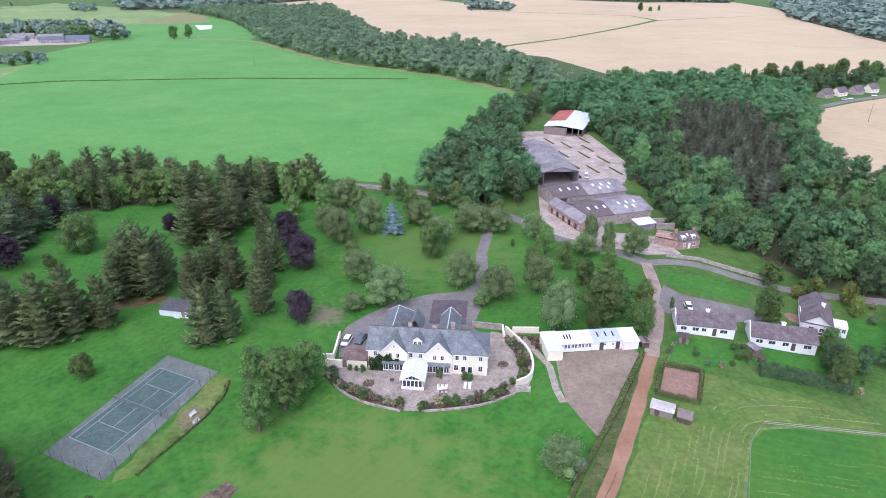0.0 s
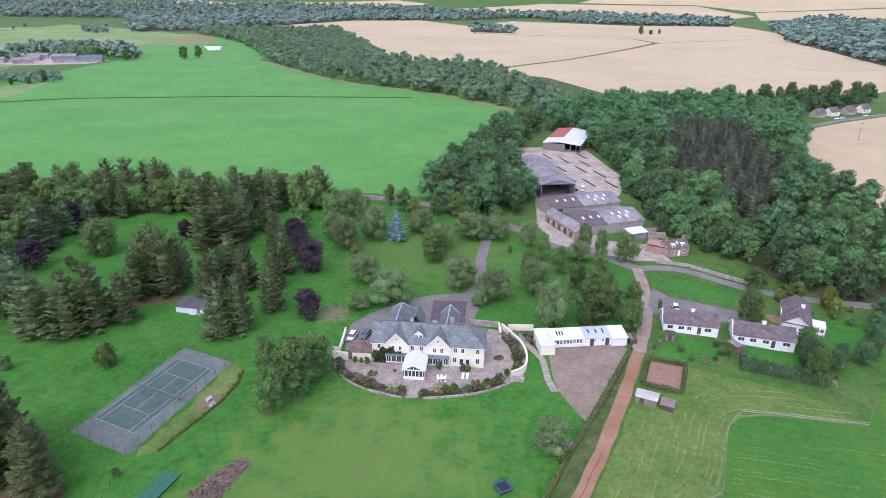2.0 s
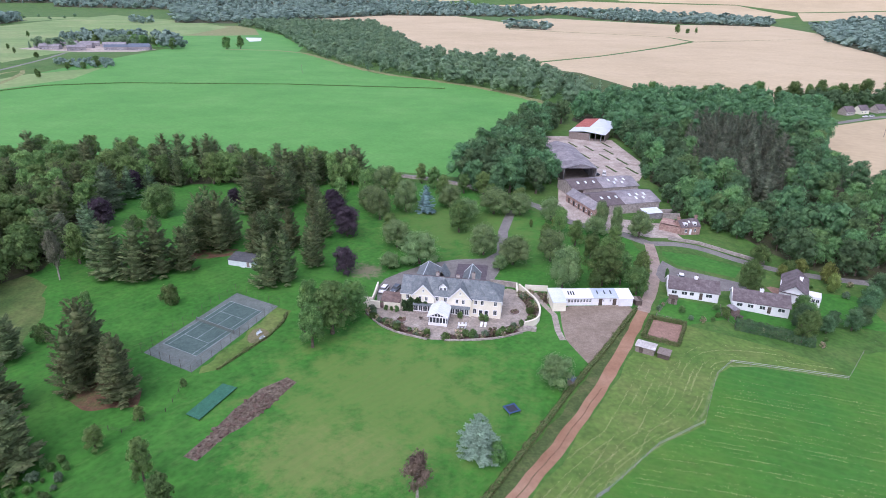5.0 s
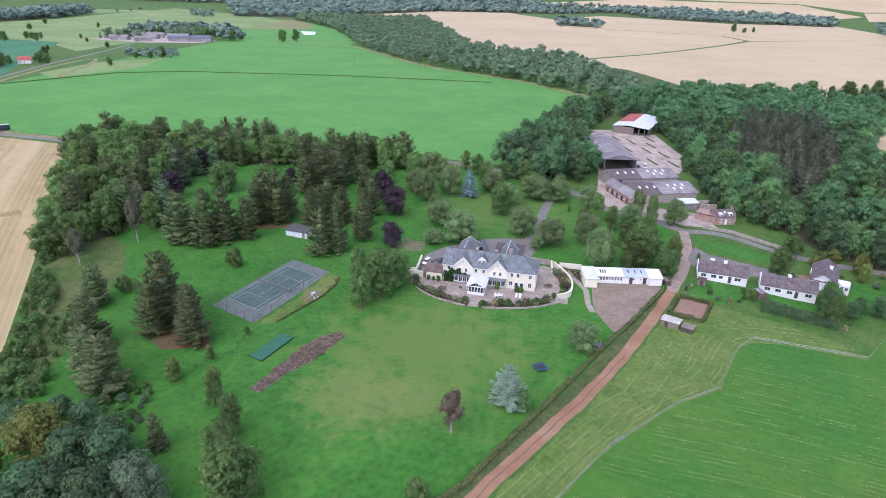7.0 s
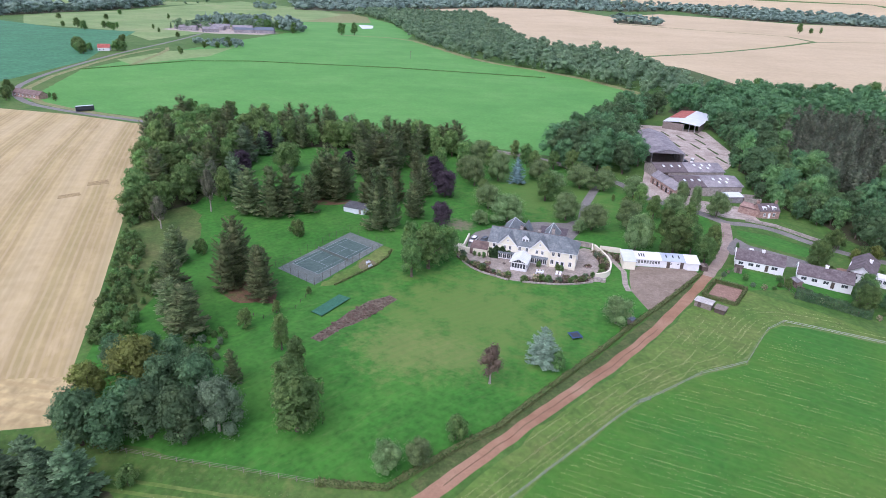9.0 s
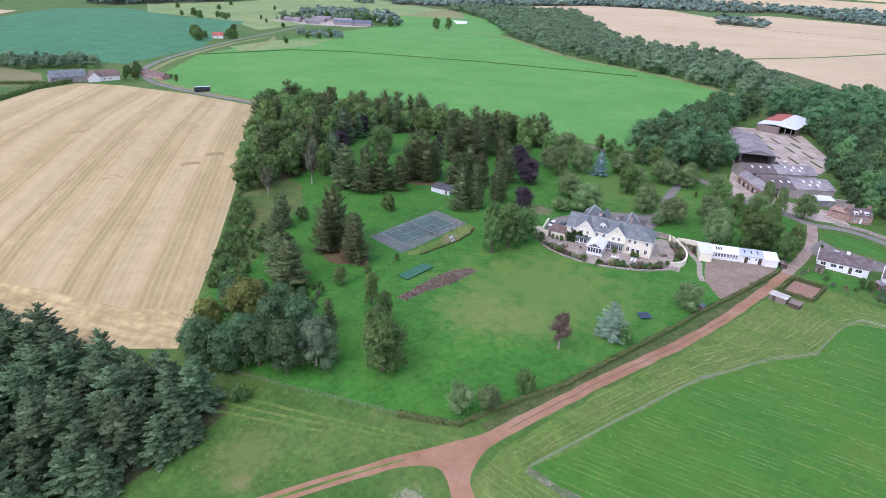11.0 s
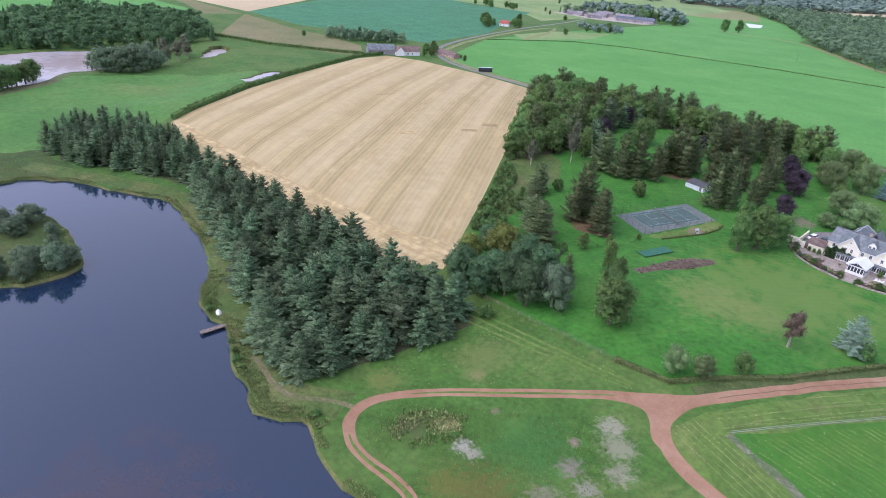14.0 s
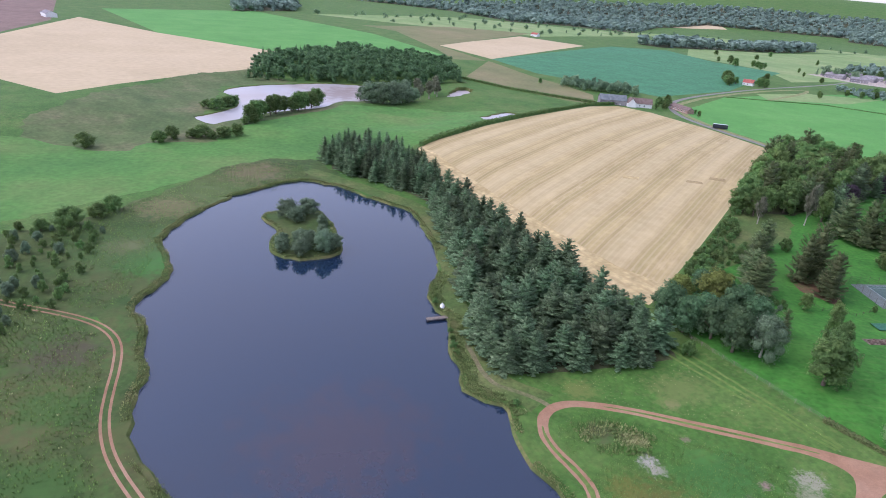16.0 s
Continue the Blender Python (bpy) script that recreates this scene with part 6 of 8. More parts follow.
def window(parent, x, y, z, w, h, face="s", bars=1, m=None):
    """A window on a wall: face s, n, e or w is the way it looks. A frame with glazing bars round a set-back pane."""
    bm = bmesh.new()
    t, d = 0.09, 0.07
    rings = [[bm.verts.new((x_, y_, z_)) for x_, z_ in ((-a, b), (a, b), (a, h - b), (-a, h - b))] for a, b, y_ in ((w / 2, 0, 0.0), (w / 2, 0, -d), (w / 2 - t, t, -d), (w / 2 - t, t, 0.0))]
    for r0, r1 in zip(rings, rings[1:] + rings[:1]):
        for k in range(4):
            bm.faces.new((r0[k], r0[(k + 1) % 4], r1[(k + 1) % 4], r1[k]))
    bmesh.ops.recalc_face_normals(bm, faces=bm.faces[:])
    f = part("window", bm, m or M_WHITE, parent)
    for k in range(bars):
        c = -w / 2 + w * (k + 1) / (bars + 1)
        part("glazing_bar", bx(c - 0.03, c + 0.03, -d + 0.01, 0.0, t, h - t), m or M_WHITE, f)
    part("sill", bx(-w / 2 - 0.08, w / 2 + 0.08, -d - 0.06, 0.0, -0.09, -0.005), m or M_WHITE, f)
    f.matrix_local = pose(x, y, z, 0, 0, {"s": 0, "e": 90, "n": 180, "w": -90}[face])
    part("pane", bx(-w / 2 + t, w / 2 - t, -0.035, -0.012, t, h - t), M_GLASS, f)
    return f


def gable_roof(L, W, eave, ridge, over=0.35, thick=0.16, x0=0.0, y0=0.0, hip0=0.0, hip1=0.0):
    """Slopes of a pitched roof along x from x0 to x0+L, y0 to y0+W; hip: how far the ridge ends are drawn in. Gives four or two slabs."""
    k = (ridge - eave) / (W / 2)
    xa, xb, ya, yb, ze = x0 - over, x0 + L + over, y0 - over, y0 + W + over, eave - k * over
    ra, rb, ym = x0 + hip0 - (0 if hip0 else over), x0 + L - hip1 + (0 if hip1 else over), y0 + W / 2
    out = [solid([(xa, ya, ze), (xb, ya, ze), (rb, ym, ridge), (ra, ym, ridge)], (0, 0, thick)),
           solid([(xb, yb, ze), (xa, yb, ze), (ra, ym, ridge), (rb, ym, ridge)], (0, 0, thick))]
    if hip0:
        out.append(solid([(xa, yb, ze), (xa, ya, ze), (ra, ym, ridge)], (0, 0, thick)))
    if hip1:
        out.append(solid([(xb, ya, ze), (xb, yb, ze), (rb, ym, ridge)], (0, 0, thick)))
    return out


def shell(parent, L, W, eave, ridge, m, x0=0.0, y0=0.0, hip0=0, hip1=0, t=0.35, base=-0.6):
    """Four walls with thickness; gable ends rise to the ridge unless hipped."""
    part("wall", bx(x0, x0 + L, y0, y0 + t, base, eave), m, parent)
    part("wall", bx(x0, x0 + L, y0 + W - t, y0 + W, base, eave), m, parent)
    for xx, hip in ((x0, hip0), (x0 + L - t, hip1)):
        loop = [(xx, y0 + t, base), (xx, y0 + W - t, base), (xx, y0 + W - t, eave)] + ([] if hip else [(xx, y0 + W / 2, ridge - 0.12)]) + [(xx, y0 + t, eave)]
        part("wall", solid(loop, (t, 0, 0)), m, parent)


def roofed(parent, slabs, m, name="roof"):
    for s in slabs:
        part(name, s, m, parent)


def chimney(parent, x, y, z0, z1, m=None, pots=2):
    bm = bx(x - 0.45, x + 0.45, y - 0.35, y + 0.35, z0, z1)
    box(bm, x - 0.52, x + 0.52, y - 0.42, y + 0.42, z1 - 0.25, z1 - 0.1)
    c = part("chimney", bm, m or M_RENDER, parent)
    for k in range(pots):
        q = x + (k - (pots - 1) / 2) * 0.45
        part("chimney_pot", rod(bmesh.new(), (q, y, z1 - 0.05), (q, y, z1 + 0.4), 0.12, 8), M_BROWNTILE, c)


def country_house():
    h = thing("country_house", -21.5, 118.6, -3.4, "large cream-rendered country house with blue-grey slate roofs", "house")
    E, R = 5.3, 8.4
    shell(h, 26.7, 9.0, E, R, M_RENDER, hip1=3)
    roofed(h, gable_roof(26.7, 9.0, E, R, hip1=4.2), M_SLATE)
    # two front gables, a little proud of the wall
    for gx, gw, gp in ((3.0, 6.0, 8.2), (12.9, 6.0, 8.2)):
        part("gable_wall", solid([(gx, -0.45, -0.6), (gx + gw, -0.45, -0.6), (gx + gw, -0.45, 5.0), (gx + gw / 2, -0.45, gp - 0.1), (gx, -0.45, 5.0)], (0, 0.44, 0)), M_RENDER, h)
        for sgn in (1, -1):
            c = gx + gw / 2
            e = c + sgn * (gw / 2 + 0.3)
            part("gable_roof", solid([(c, -0.85, gp), (e, -0.85, 4.7), (e, 0.6, 4.7), (c, 4.6, gp)], (0, 0, 0.16)), M_SLATE, h)
            part("bargeboard", solid([(c, -0.9, gp - 0.2), (e, -0.9, 4.5), (e, -0.9, 4.85), (c, -0.9, gp + 0.17)], (0, 0.045, 0)), M_WHITE, h)
        for wx in (gx + gw / 2 - 0.85, gx + gw / 2 + 0.85):
            window(h, wx, -0.46, 3.5, 0.8, 1.25)
        window(h, gx + gw / 2, -0.46, 6.1, 0.5, 0.75)
    # ground-floor bays under the gables
    for bx0, n in ((3.5, 4), (13.4, 4)):
        b = part("bay", bx(bx0, bx0 + 5.0, -1.2, -0.46, -0.5, 0.7), M_GREYSTONE, h, "stone-based window bay")
        part("bay_roof", solid([(bx0 - 0.2, -1.4, 2.35), (bx0 + 5.2, -1.4, 2.35), (bx0 + 5.2, -0.46, 2.75), (bx0 - 0.2, -0.46, 2.75)], (0, 0, 0.12)), M_SLATE, h)
        for k in range(n):
            window(h, bx0 + 0.65 + k * 1.24, -1.1, 0.7, 1.15, 1.6)
    # upper and lower windows of the plain walls
    for wx, wz in ((1.7, 3.5), (9.7, 3.5), (11.9, 3.5), (20.0, 3.5), (21.7, 3.5), (25.2, 3.5)):
        window(h, wx, 0, wz, 0.85, 1.3)
    for wx in (19.8, 25.2, 1.2):
        window(h, wx, 0, 0.8, 1.0, 1.5)
    for wx in (21.4, 22.9):
        d = part("door", bx(wx - 0.6, wx + 0.6, -0.06, 0.0, 0.0, 2.1), M_WHITE, h, "white glazed garden door")
        part("pane", bx(wx - 0.42, wx + 0.42, -0.075, -0.065, 0.35, 1.9), M_GLASS, d)
    for wy in (2.0, 6.5):
        for wz in (0.9, 3.1):
            window(h, 26.7, wy, wz, 0.9, 1.2, "e")
            window(h, 0, wy, wz, 0.9, 1.2, "w")
    # roof dormer over the porch
    d = part("dormer", bx(10.0, 12.1, 1.2, 3.6, 5.6, 7.3), M_WHITE, h, "white roof dormer with a slate cap")
    for sgn in (1, -1):
        part("dormer_roof", solid([(11.05, 0.9, 8.4), (11.05 + sgn * 1.35, 0.9, 7.15), (11.05 + sgn * 1.35, 3.8, 7.15), (11.05, 4.6, 8.4)], (0, 0, 0.12)), M_SLATE, d)
    part("dormer_gable", solid([(10.0, 1.2, 7.3), (12.1, 1.2, 7.3), (11.05, 1.2, 8.3)], (0, 0.15, 0)), M_WHITE, d)
    for wx in (10.55, 11.55):
        window(h, wx, 1.2, 6.1, 0.8, 0.95)
    # conservatory porch
    px0, px1, py0 = 8.5, 13.4, -6.8
    p = part("porch", bx(px0, px1, py0, -0.46, -0.5, 0.75), M_WHITE, h, "white timber conservatory porch")
    for k in range(6):
        x = px0 + 0.35 + k * (px1 - px0 - 0.7) / 5
        part("mullion", bx(x - 0.09, x + 0.09, py0 + 0.02, py0 + 0.18, 0.75, 2.3), M_WHITE, p)
    for k in range(6):
        y = py0 + 0.3 + k * 1.1
        for x in (px0 + 0.02, px1 - 0.18):
            part("mullion", bx(x, x + 0.16, y - 0.08, y + 0.08, 0.75, 2.3), M_WHITE, p)
    part("pane", bx(px0 + 0.1, px1 - 0.1, py0 + 0.08, py0 + 0.11, 0.76, 2.29), M_GLASS, p)
    for x in (px0 + 0.08, px1 - 0.11):
        part("pane", bx(x, x + 0.03, py0 + 0.12, -0.5, 0.76, 2.29), M_GLASS, p)
    part("lintel", bx(px0 - 0.05, px1 + 0.05, py0 - 0.05, -0.47, 2.3, 2.6), M_WHITE, p)
    c = (px0 + px1) / 2
    for sgn in (1, -1):
        e = c + sgn * 2.75
        part("porch_roof", solid([(c, py0 - 0.3, 3.9), (e, py0 - 0.3, 2.5), (e, -0.4, 2.5), (c, -0.4, 3.9)], (0, 0, 0.1)), M_PALEMETAL, p, "pale glazed roof slope")
        for k in range(7):
            y = py0 + 0.1 + k * 1.0
            part("glazing_bar", solid([(c, y, 4.0), (e, y, 2.6), (e, y, 2.68), (c, y, 4.08)], (0, 0.07, 0)), M_WHITE, p)
    part("pediment", solid([(px0, py0, 2.61), (px1, py0, 2.61), (c, py0, 3.85)], (0, 0.1, 0)), M_GLASS, p)
    for q in range(5):
        x = px0 + 0.9 + q * 0.78
        part("mullion", bx(x - 0.05, x + 0.05, py0 - 0.03, py0, 2.61, 2.7 + 1.1 * (1 - abs(x - c) / 2.6)), M_WHITE, p)
    for sgn in (1, -1):
        part("bargeboard", solid([(c, py0 - 0.34, 3.75), (c + sgn * 2.75, py0 - 0.34, 2.35), (c + sgn * 2.75, py0 - 0.34, 2.62), (c, py0 - 0.34, 4.02)], (0, 0.04, 0)), M_WHITE, p)
    # rear wings
    for wx, ww, wd, rz, hip in ((2.0, 6.0, 8.0, 8.5, 3.0), (15.2, 4.4, 6.8, 8.4, 1.2)):
        part("wing_wall", bx(wx, wx + ww, 9.0, 9.0 + wd, -0.6, E), M_RENDER, h)
        cc = wx + ww / 2
        for sgn in (1, -1):
            e = cc + sgn * (ww / 2 + 0.3)
            part("wing_roof", solid([(cc, 4.5, rz), (e, 8.6, E - 0.2), (e, 9.3 + wd, E - 0.2), (cc, 9.0 + wd - hip, rz)], (0, 0, 0.16)), M_SLATE, h)
        part("wing_roof", solid([(wx - 0.3, 9.3 + wd, E - 0.2), (wx + ww + 0.3, 9.3 + wd, E - 0.2), (cc, 9.0 + wd - hip, rz)], (0, 0, 0.16)), M_SLATE, h)
        top = (cc, 9.0 + wd - hip, rz + 0.17)
        for foot in ((wx - 0.3, 9.3 + wd, E - 0.03), (wx + ww + 0.3, 9.3 + wd, E - 0.03), (cc, 4.6, rz + 0.17)):
            part("lead_flashing", rod(bmesh.new(), foot, top, 0.09, 6), M_PALEMETAL, h, "pale lead roof flashing")
        for q in (wx + 1.2, wx + ww - 1.2):
            window(h, q, 9.0 + wd, 3.0, 0.8, 1.1, "n")
            window(h, q, 9.0 + wd, 0.8, 0.9, 1.4, "n")
    t = part("stair_tower", bx(8.2, 11.2, 9.0, 12.0, -0.6, 6.2), M_RENDER, h, "cream stair tower with a steep slate roof")
    for sgn in (1, -1):
        part("tower_roof", solid([(9.7, 6.5, 9.2), (9.7 + sgn * 1.8, 6.5, 6.1), (9.7 + sgn * 1.8, 12.3, 6.1), (9.7, 12.3, 9.2)], (0, 0, 0.16)), M_SLATE, t)
    part("tower_gable", solid([(8.2, 12.0, 6.2), (11.2, 12.0, 6.2), (9.7, 12.0, 9.1)], (0, -0.3, 0)), M_RENDER, t)
    chimney(h, 8.9, 5.2, 7.4, 9.4, m=M_GREYSTONE)
    chimney(h, 14.5, 4.8, 7.6, 9.2, m=M_GREYSTONE)
    chimney(h, 18.6, 5.6, 7.2, 9.9, m=M_GREYSTONE)
    part("ridge", solid([(-0.4, 4.38, R + 0.1), (22.5, 4.38, R + 0.1), (22.5, 4.62, R + 0.1), (-0.4, 4.62, R + 0.1)], (0, 0, 0.12)), M_PURPTILE, h)
    part("gutter", bx(-0.3, 27.0, -0.5, -0.38, E - 0.32, E - 0.2), M_WHITE, h)
    # ivy on the left gable
    n = 1500
    P = np.stack([rng.uniform(0.4, 7.4, n), rng.uniform(-0.75, -0.5, n), rng.uniform(-0.2, 4.4, n)], 1)
    keep = (P[:, 2] < 4.0 - 0.22 * np.abs(P[:, 0] - 3.6) ** 1.5 + 0.5 * np.sin(P[:, 0] * 3)) & ~((P[:, 0] > 3.5) & (P[:, 2] < 2.7))
    v, f = clumps(P[keep], np.tile([0, -1.0, 0.3], (keep.sum(), 1)) + rng.normal(0, 0.4, (keep.sum(), 3)), rng.uniform(0.28, 0.5, keep.sum()))
    o = new("ivy", mesh_of("ivy", v.tolist(), f.tolist(), L_IVY))
    o.parent = h
    o["label"] = "dark green climber on the gable wall"


country_house()


def wall_run(name, line, h, t, m, label, cope=None, closed=False):
    """A garden wall along a line, with a coping; one mesh a part."""
    z0 = min(zt(*p) for p in line)
    o = thing(name, *line[0], 0, label, "wall", z=0)
    o.matrix_world = Matrix.Identity(4)
    out = ribbon(line, t / 2)
    z = lambda p: zt(*p)
    n = len(line)
    for nm, w, a, b, mm in (("masonry", t / 2, -0.5, h, m), ("coping", t / 2 + 0.06, h, h + 0.1, cope or m)):
        ring = ribbon(line, w)
        bm = bmesh.new()
        lo = [bm.verts.new((x, y, zt(x, y) + a)) for x, y in ring]
        hi = [bm.verts.new((x, y, zt(x, y) + b)) for x, y in ring]
        k = len(ring)
        for i in range(n - 1):
            j = k - 1 - i
            bm.faces.new((hi[i], hi[i + 1], hi[j - 1], hi[j])), bm.faces.new((lo[i], lo[j], lo[j - 1], lo[i + 1]))
            bm.faces.new((lo[i], lo[i + 1], hi[i + 1], hi[i])), bm.faces.new((lo[j - 1], lo[j], hi[j], hi[j - 1]))
        bm.faces.new((lo[0], hi[0], hi[k - 1], lo[k - 1])), bm.faces.new((lo[n - 1], lo[n], hi[n], hi[n - 1]))
        bmesh.ops.recalc_face_normals(bm, faces=bm.faces[:])
        part(nm, bm, mm, o)
    return o


wall_run("garden_wall", smooth([(10.3, 135.5), (12.5, 131.5), (15.2, 126), (15.8, 120.5), (14.9, 115.5), (11.4, 113.2)], 2, False), 1.7, 0.4, M_RENDER, "curved cream-rendered garden wall")
wall_run("garden_wall", [(12.0, 135.2), (15, 135.3), (18.6, 135.4)], 1.6, 0.35, M_RENDER, "cream-rendered boundary wall beside the stables")
wall_run("garden_wall", [(2.0, 137.4), (6, 136.9), (9.6, 136.4)], 1.6, 0.35, M_GREYSTONE, "grey stone courtyard wall")
wall_run("garden_wall", [(9.6, 136.4), (9.7, 133.5), (9.8, 131.2)], 1.6, 0.35, M_RENDER, "short cream return wall")
wall_run("garden_wall", [(10.9, 112.3), (12.5, 112.2), (14.4, 112.0)], 0.9, 0.9, M_GREYSTONE, "low stone wall end at the terrace corner")
wall_run("garden_wall", [(-33.2, 121.2), (-32.9, 119.0), (-29.5, 118.7), (-27.4, 118.5)], 1.9, 0.35, M_RENDER, "cream-rendered yard wall")
wall_run("garden_wall", [(-33.2, 121.2), (-30, 121.4), (-30.1, 126), (-30.3, 131)], 1.5, 0.35, M_RENDER, "cream-rendered parking court wall")
wall_run("terrace_edging", smooth([(-31.4, 117), (-27, 110.2), (-21.3, 106.2), (-12.9, 103.9)], 2, False), 0.35, 0.3, M_GREYSTONE, "low curved stone terrace edge")
wall_run("terrace_edging", smooth([(-8.6, 104.0), (-2.3, 104.9), (4.8, 106.8), (10.8, 110.6)], 2, False), 0.35, 0.3, M_GREYSTONE, "low curved stone terrace edge")


def garage():
    g = thing("garage", -26.4, 118.6, -2.5, "low cream garage with a brown tiled lean-to roof", "garage")
    part("wall", bx(0, 4.6, 0, 0.3, -0.5, 2.0), M_RENDER, g)
    part("wall", bx(0, 0.3, 0.3, 4.0, -0.5, 2.0), M_RENDER, g)
    part("roof", solid([(-0.9, -0.1, 2.0), (4.6, -0.1, 2.0), (4.6, 4.2, 2.9), (-0.9, 4.2, 2.9)], (0, 0, 0.14)), M_BROWNTILE, g)
    part("wall", bx(0, 4.6, 3.9, 4.2, -0.5, 2.85), M_RENDER, g)
    part("gate", bx(-0.9, -0.05, 0.05, 0.12, 0, 1.8), M_BROWNTILE, g, "brown wooden gate")


garage()


def stable():
    s = thing("stable_block", 19.3, 123.3, 9.0, "long white stable block with pale sheet roofs", "stable")
    # end bay, glazed middle, long right range
    shell(s, 3.6, 7.2, 2.7, 3.2, M_RENDER, 0, 0, 1, 1)
    part("roof", solid([(-0.2, -0.2, 2.7), (3.8, -0.2, 2.7), (3.8, 7.4, 3.3), (-0.2, 7.4, 3.3)], (0, 0, 0.12)), M_PALEMETAL, s)
    shell(s, 19.2, 4.0, 2.3, 2.8, M_WHITE, 3.6, 3.2, 1, 1)
    part("roof", solid([(3.81, 2.8, 2.35), (12.0, 2.8, 2.35), (12.0, 7.4, 3.1), (3.81, 7.4, 3.1)], (0, 0, 0.1)), M_WHITE, s)
    part("roof", solid([(12.0, 2.8, 2.35), (19.0, 2.8, 2.35), (19.0, 7.4, 3.1), (12.0, 7.4, 3.1)], (0, 0, 0.09)), M_BLUEPANEL, s)
    part("roof", solid([(19.0, 2.2, 2.25), (23.2, 2.2, 2.25), (23.2, 7.4, 3.05), (19.0, 7.4, 3.05)], (0, 0, 0.1)), M_WHITE, s)
    part("wall", bx(19.2, 23, 2.5, 3.18, -0.5, 2.2), M_WHITE, s)
    for k in range(9):
        window(s, 4.4 + k * 0.85, 3.2, 0.9, 0.7, 1.2)
    for x in (12.8, 14.1, 15.7, 18.1):
        d = part("stable_door", bx(x - 0.5, x + 0.5, 3.13, 3.19, 0, 2.0), M_DKTIMBER if x in (14.1, 18.1) else M_WHITE, s)
    for x in (14.9, 16.9):
        window(s, x, 3.2, 1.1, 0.6, 0.7)
    for x, y in ((5.2, 4.4), (5.9, 4.4), (6.6, 4.4), (13.4, 4.6), (15.4, 4.6), (17.2, 4.6)):
        z = 2.35 + (y - 2.8) * 0.163
        part("rooflight", solid([(x, y, z + 0.12), (x + 0.35, y, z + 0.12), (x + 0.35, y + 1.6, z + 0.39), (x, y + 1.6, z + 0.39)], (0, 0, 0.05)), M_GLASS, s)
    b = thing("log_store", 42.6, 129.8, 9.0, "dark timber lean-to at the stable end", "shed")
    part("wall", bx(0, 1.8, 0, 2.6, -0.4, 1.6), M_DKTIMBER, b)
    part("roof", solid([(-0.15, -0.15, 1.6), (1.95, -0.15, 1.45), (1.95, 2.75, 1.45), (-0.15, 2.75, 1.6)], (0, 0, 0.08)), M_TIMBER, b)


stable()


def bungalow(x, y, turn, L, W, eave, ridge, roofm, label, wins, chim=None, ends=None):
    b = thing("bungalow", x, y, turn, label, "house", "bungalows by the track")
    shell(b, L, W, eave, ridge, M_WHITE)
    roofed(b, gable_roof(L, W, eave, ridge, 0.3), roofm)
    part("skew", solid([(-0.45, -0.4, eave - 0.3), (-0.45, W / 2, ridge + 0.3), (-0.45, W + 0.4, eave - 0.3), (-0.45, W + 0.4, eave - 0.8), (-0.45, W / 2, ridge - 0.4), (-0.45, -0.4, eave - 0.8)], (0.25, 0, 0)), M_WHITE, b, "white gable parapet")
    for wx, ww in wins:
        window(b, wx, 0, 0.9, ww, 1.1)
        window(b, wx, W, 0.9, ww, 1.1, "n")
    part("door", bx(L * 0.62, L * 0.62 + 0.9, -0.06, 0, 0, 2.0), M_DKTIMBER, b)
    if chim:
        chimney(b, chim, W / 2, ridge - 0.4, ridge + 0.9, M_WHITE)
    return b


bungalow(53.2, 137.6, -9.0, 13.6, 7.6, 2.5, 4.6, M_PURPTILE, "white bungalow with a weathered purple-grey tiled roof", [(1.6, 1.5), (4.4, 1.6), (6.4, 1.2), (11, 1.8)], 7.4)
bungalow(70.0, 133.6, -13.0, 14.4, 7.4, 2.5, 4.6, M_PURPTILE, "white bungalow with a plain grey tiled roof", [(1.8, 1.6), (4.6, 1.6), (7.6, 1.5), (12.4, 1.8)], 7.2)
_b = bungalow(86.2, 142.0, -24.0, 6.6, 13.5, 2.8, 2.9, M_PURPTILE, "white house end-on with a dark tiled roof", [(2.2, 1.2), (4.6, 1.2)])
for s in (1, -1):
    part("roof", solid([(3.3, -0.5, 5.4), (3.3 + s * 3.8, -0.5, 2.75), (3.3 + s * 3.8, 14, 2.75), (3.3, 14, 5.4)], (0, 0, 0.15)), M_PURPTILE, _b)
part("gable_wall", solid([(0, 0.01, 2.8), (6.6, 0.01, 2.8), (3.3, 0.01, 5.3)], (0, 0.3, 0)), M_WHITE, _b)
part("gable_wall", solid([(0, 13.2, 2.8), (6.6, 13.2, 2.8), (3.3, 13.2, 5.3)], (0, 0.3, 0)), M_WHITE, _b)
part("extension", bx(6.7, 10.4, 2.0, 6.0, -0.5, 2.5), M_WHITE, _b, "white flat-roofed sun room")
chimney(_b, 4.6, 7.5, 4.2, 5.6, M_WHITE, 1)
for q in (7.4, 8.5, 9.6):
    window(_b, q, 2.0, 0.8, 0.9, 1.2)


def shed(name, x, y, turn, L, W, eave, ridge, wm, rm, label, door=None, category="shed"):
    s = thing(name, x, y, turn, label, category)
    shell(s, L, W, eave, ridge, wm, t=0.12, base=-0.4)
    roofed(s, gable_roof(L, W, eave, ridge, 0.2, 0.08), rm)
    if door:
        part("door", bx(L * door, L * door + 0.9, -0.05, -0.002, 0, min(1.9, eave - 0.1)), M_DKTIMBER, s)
    return s


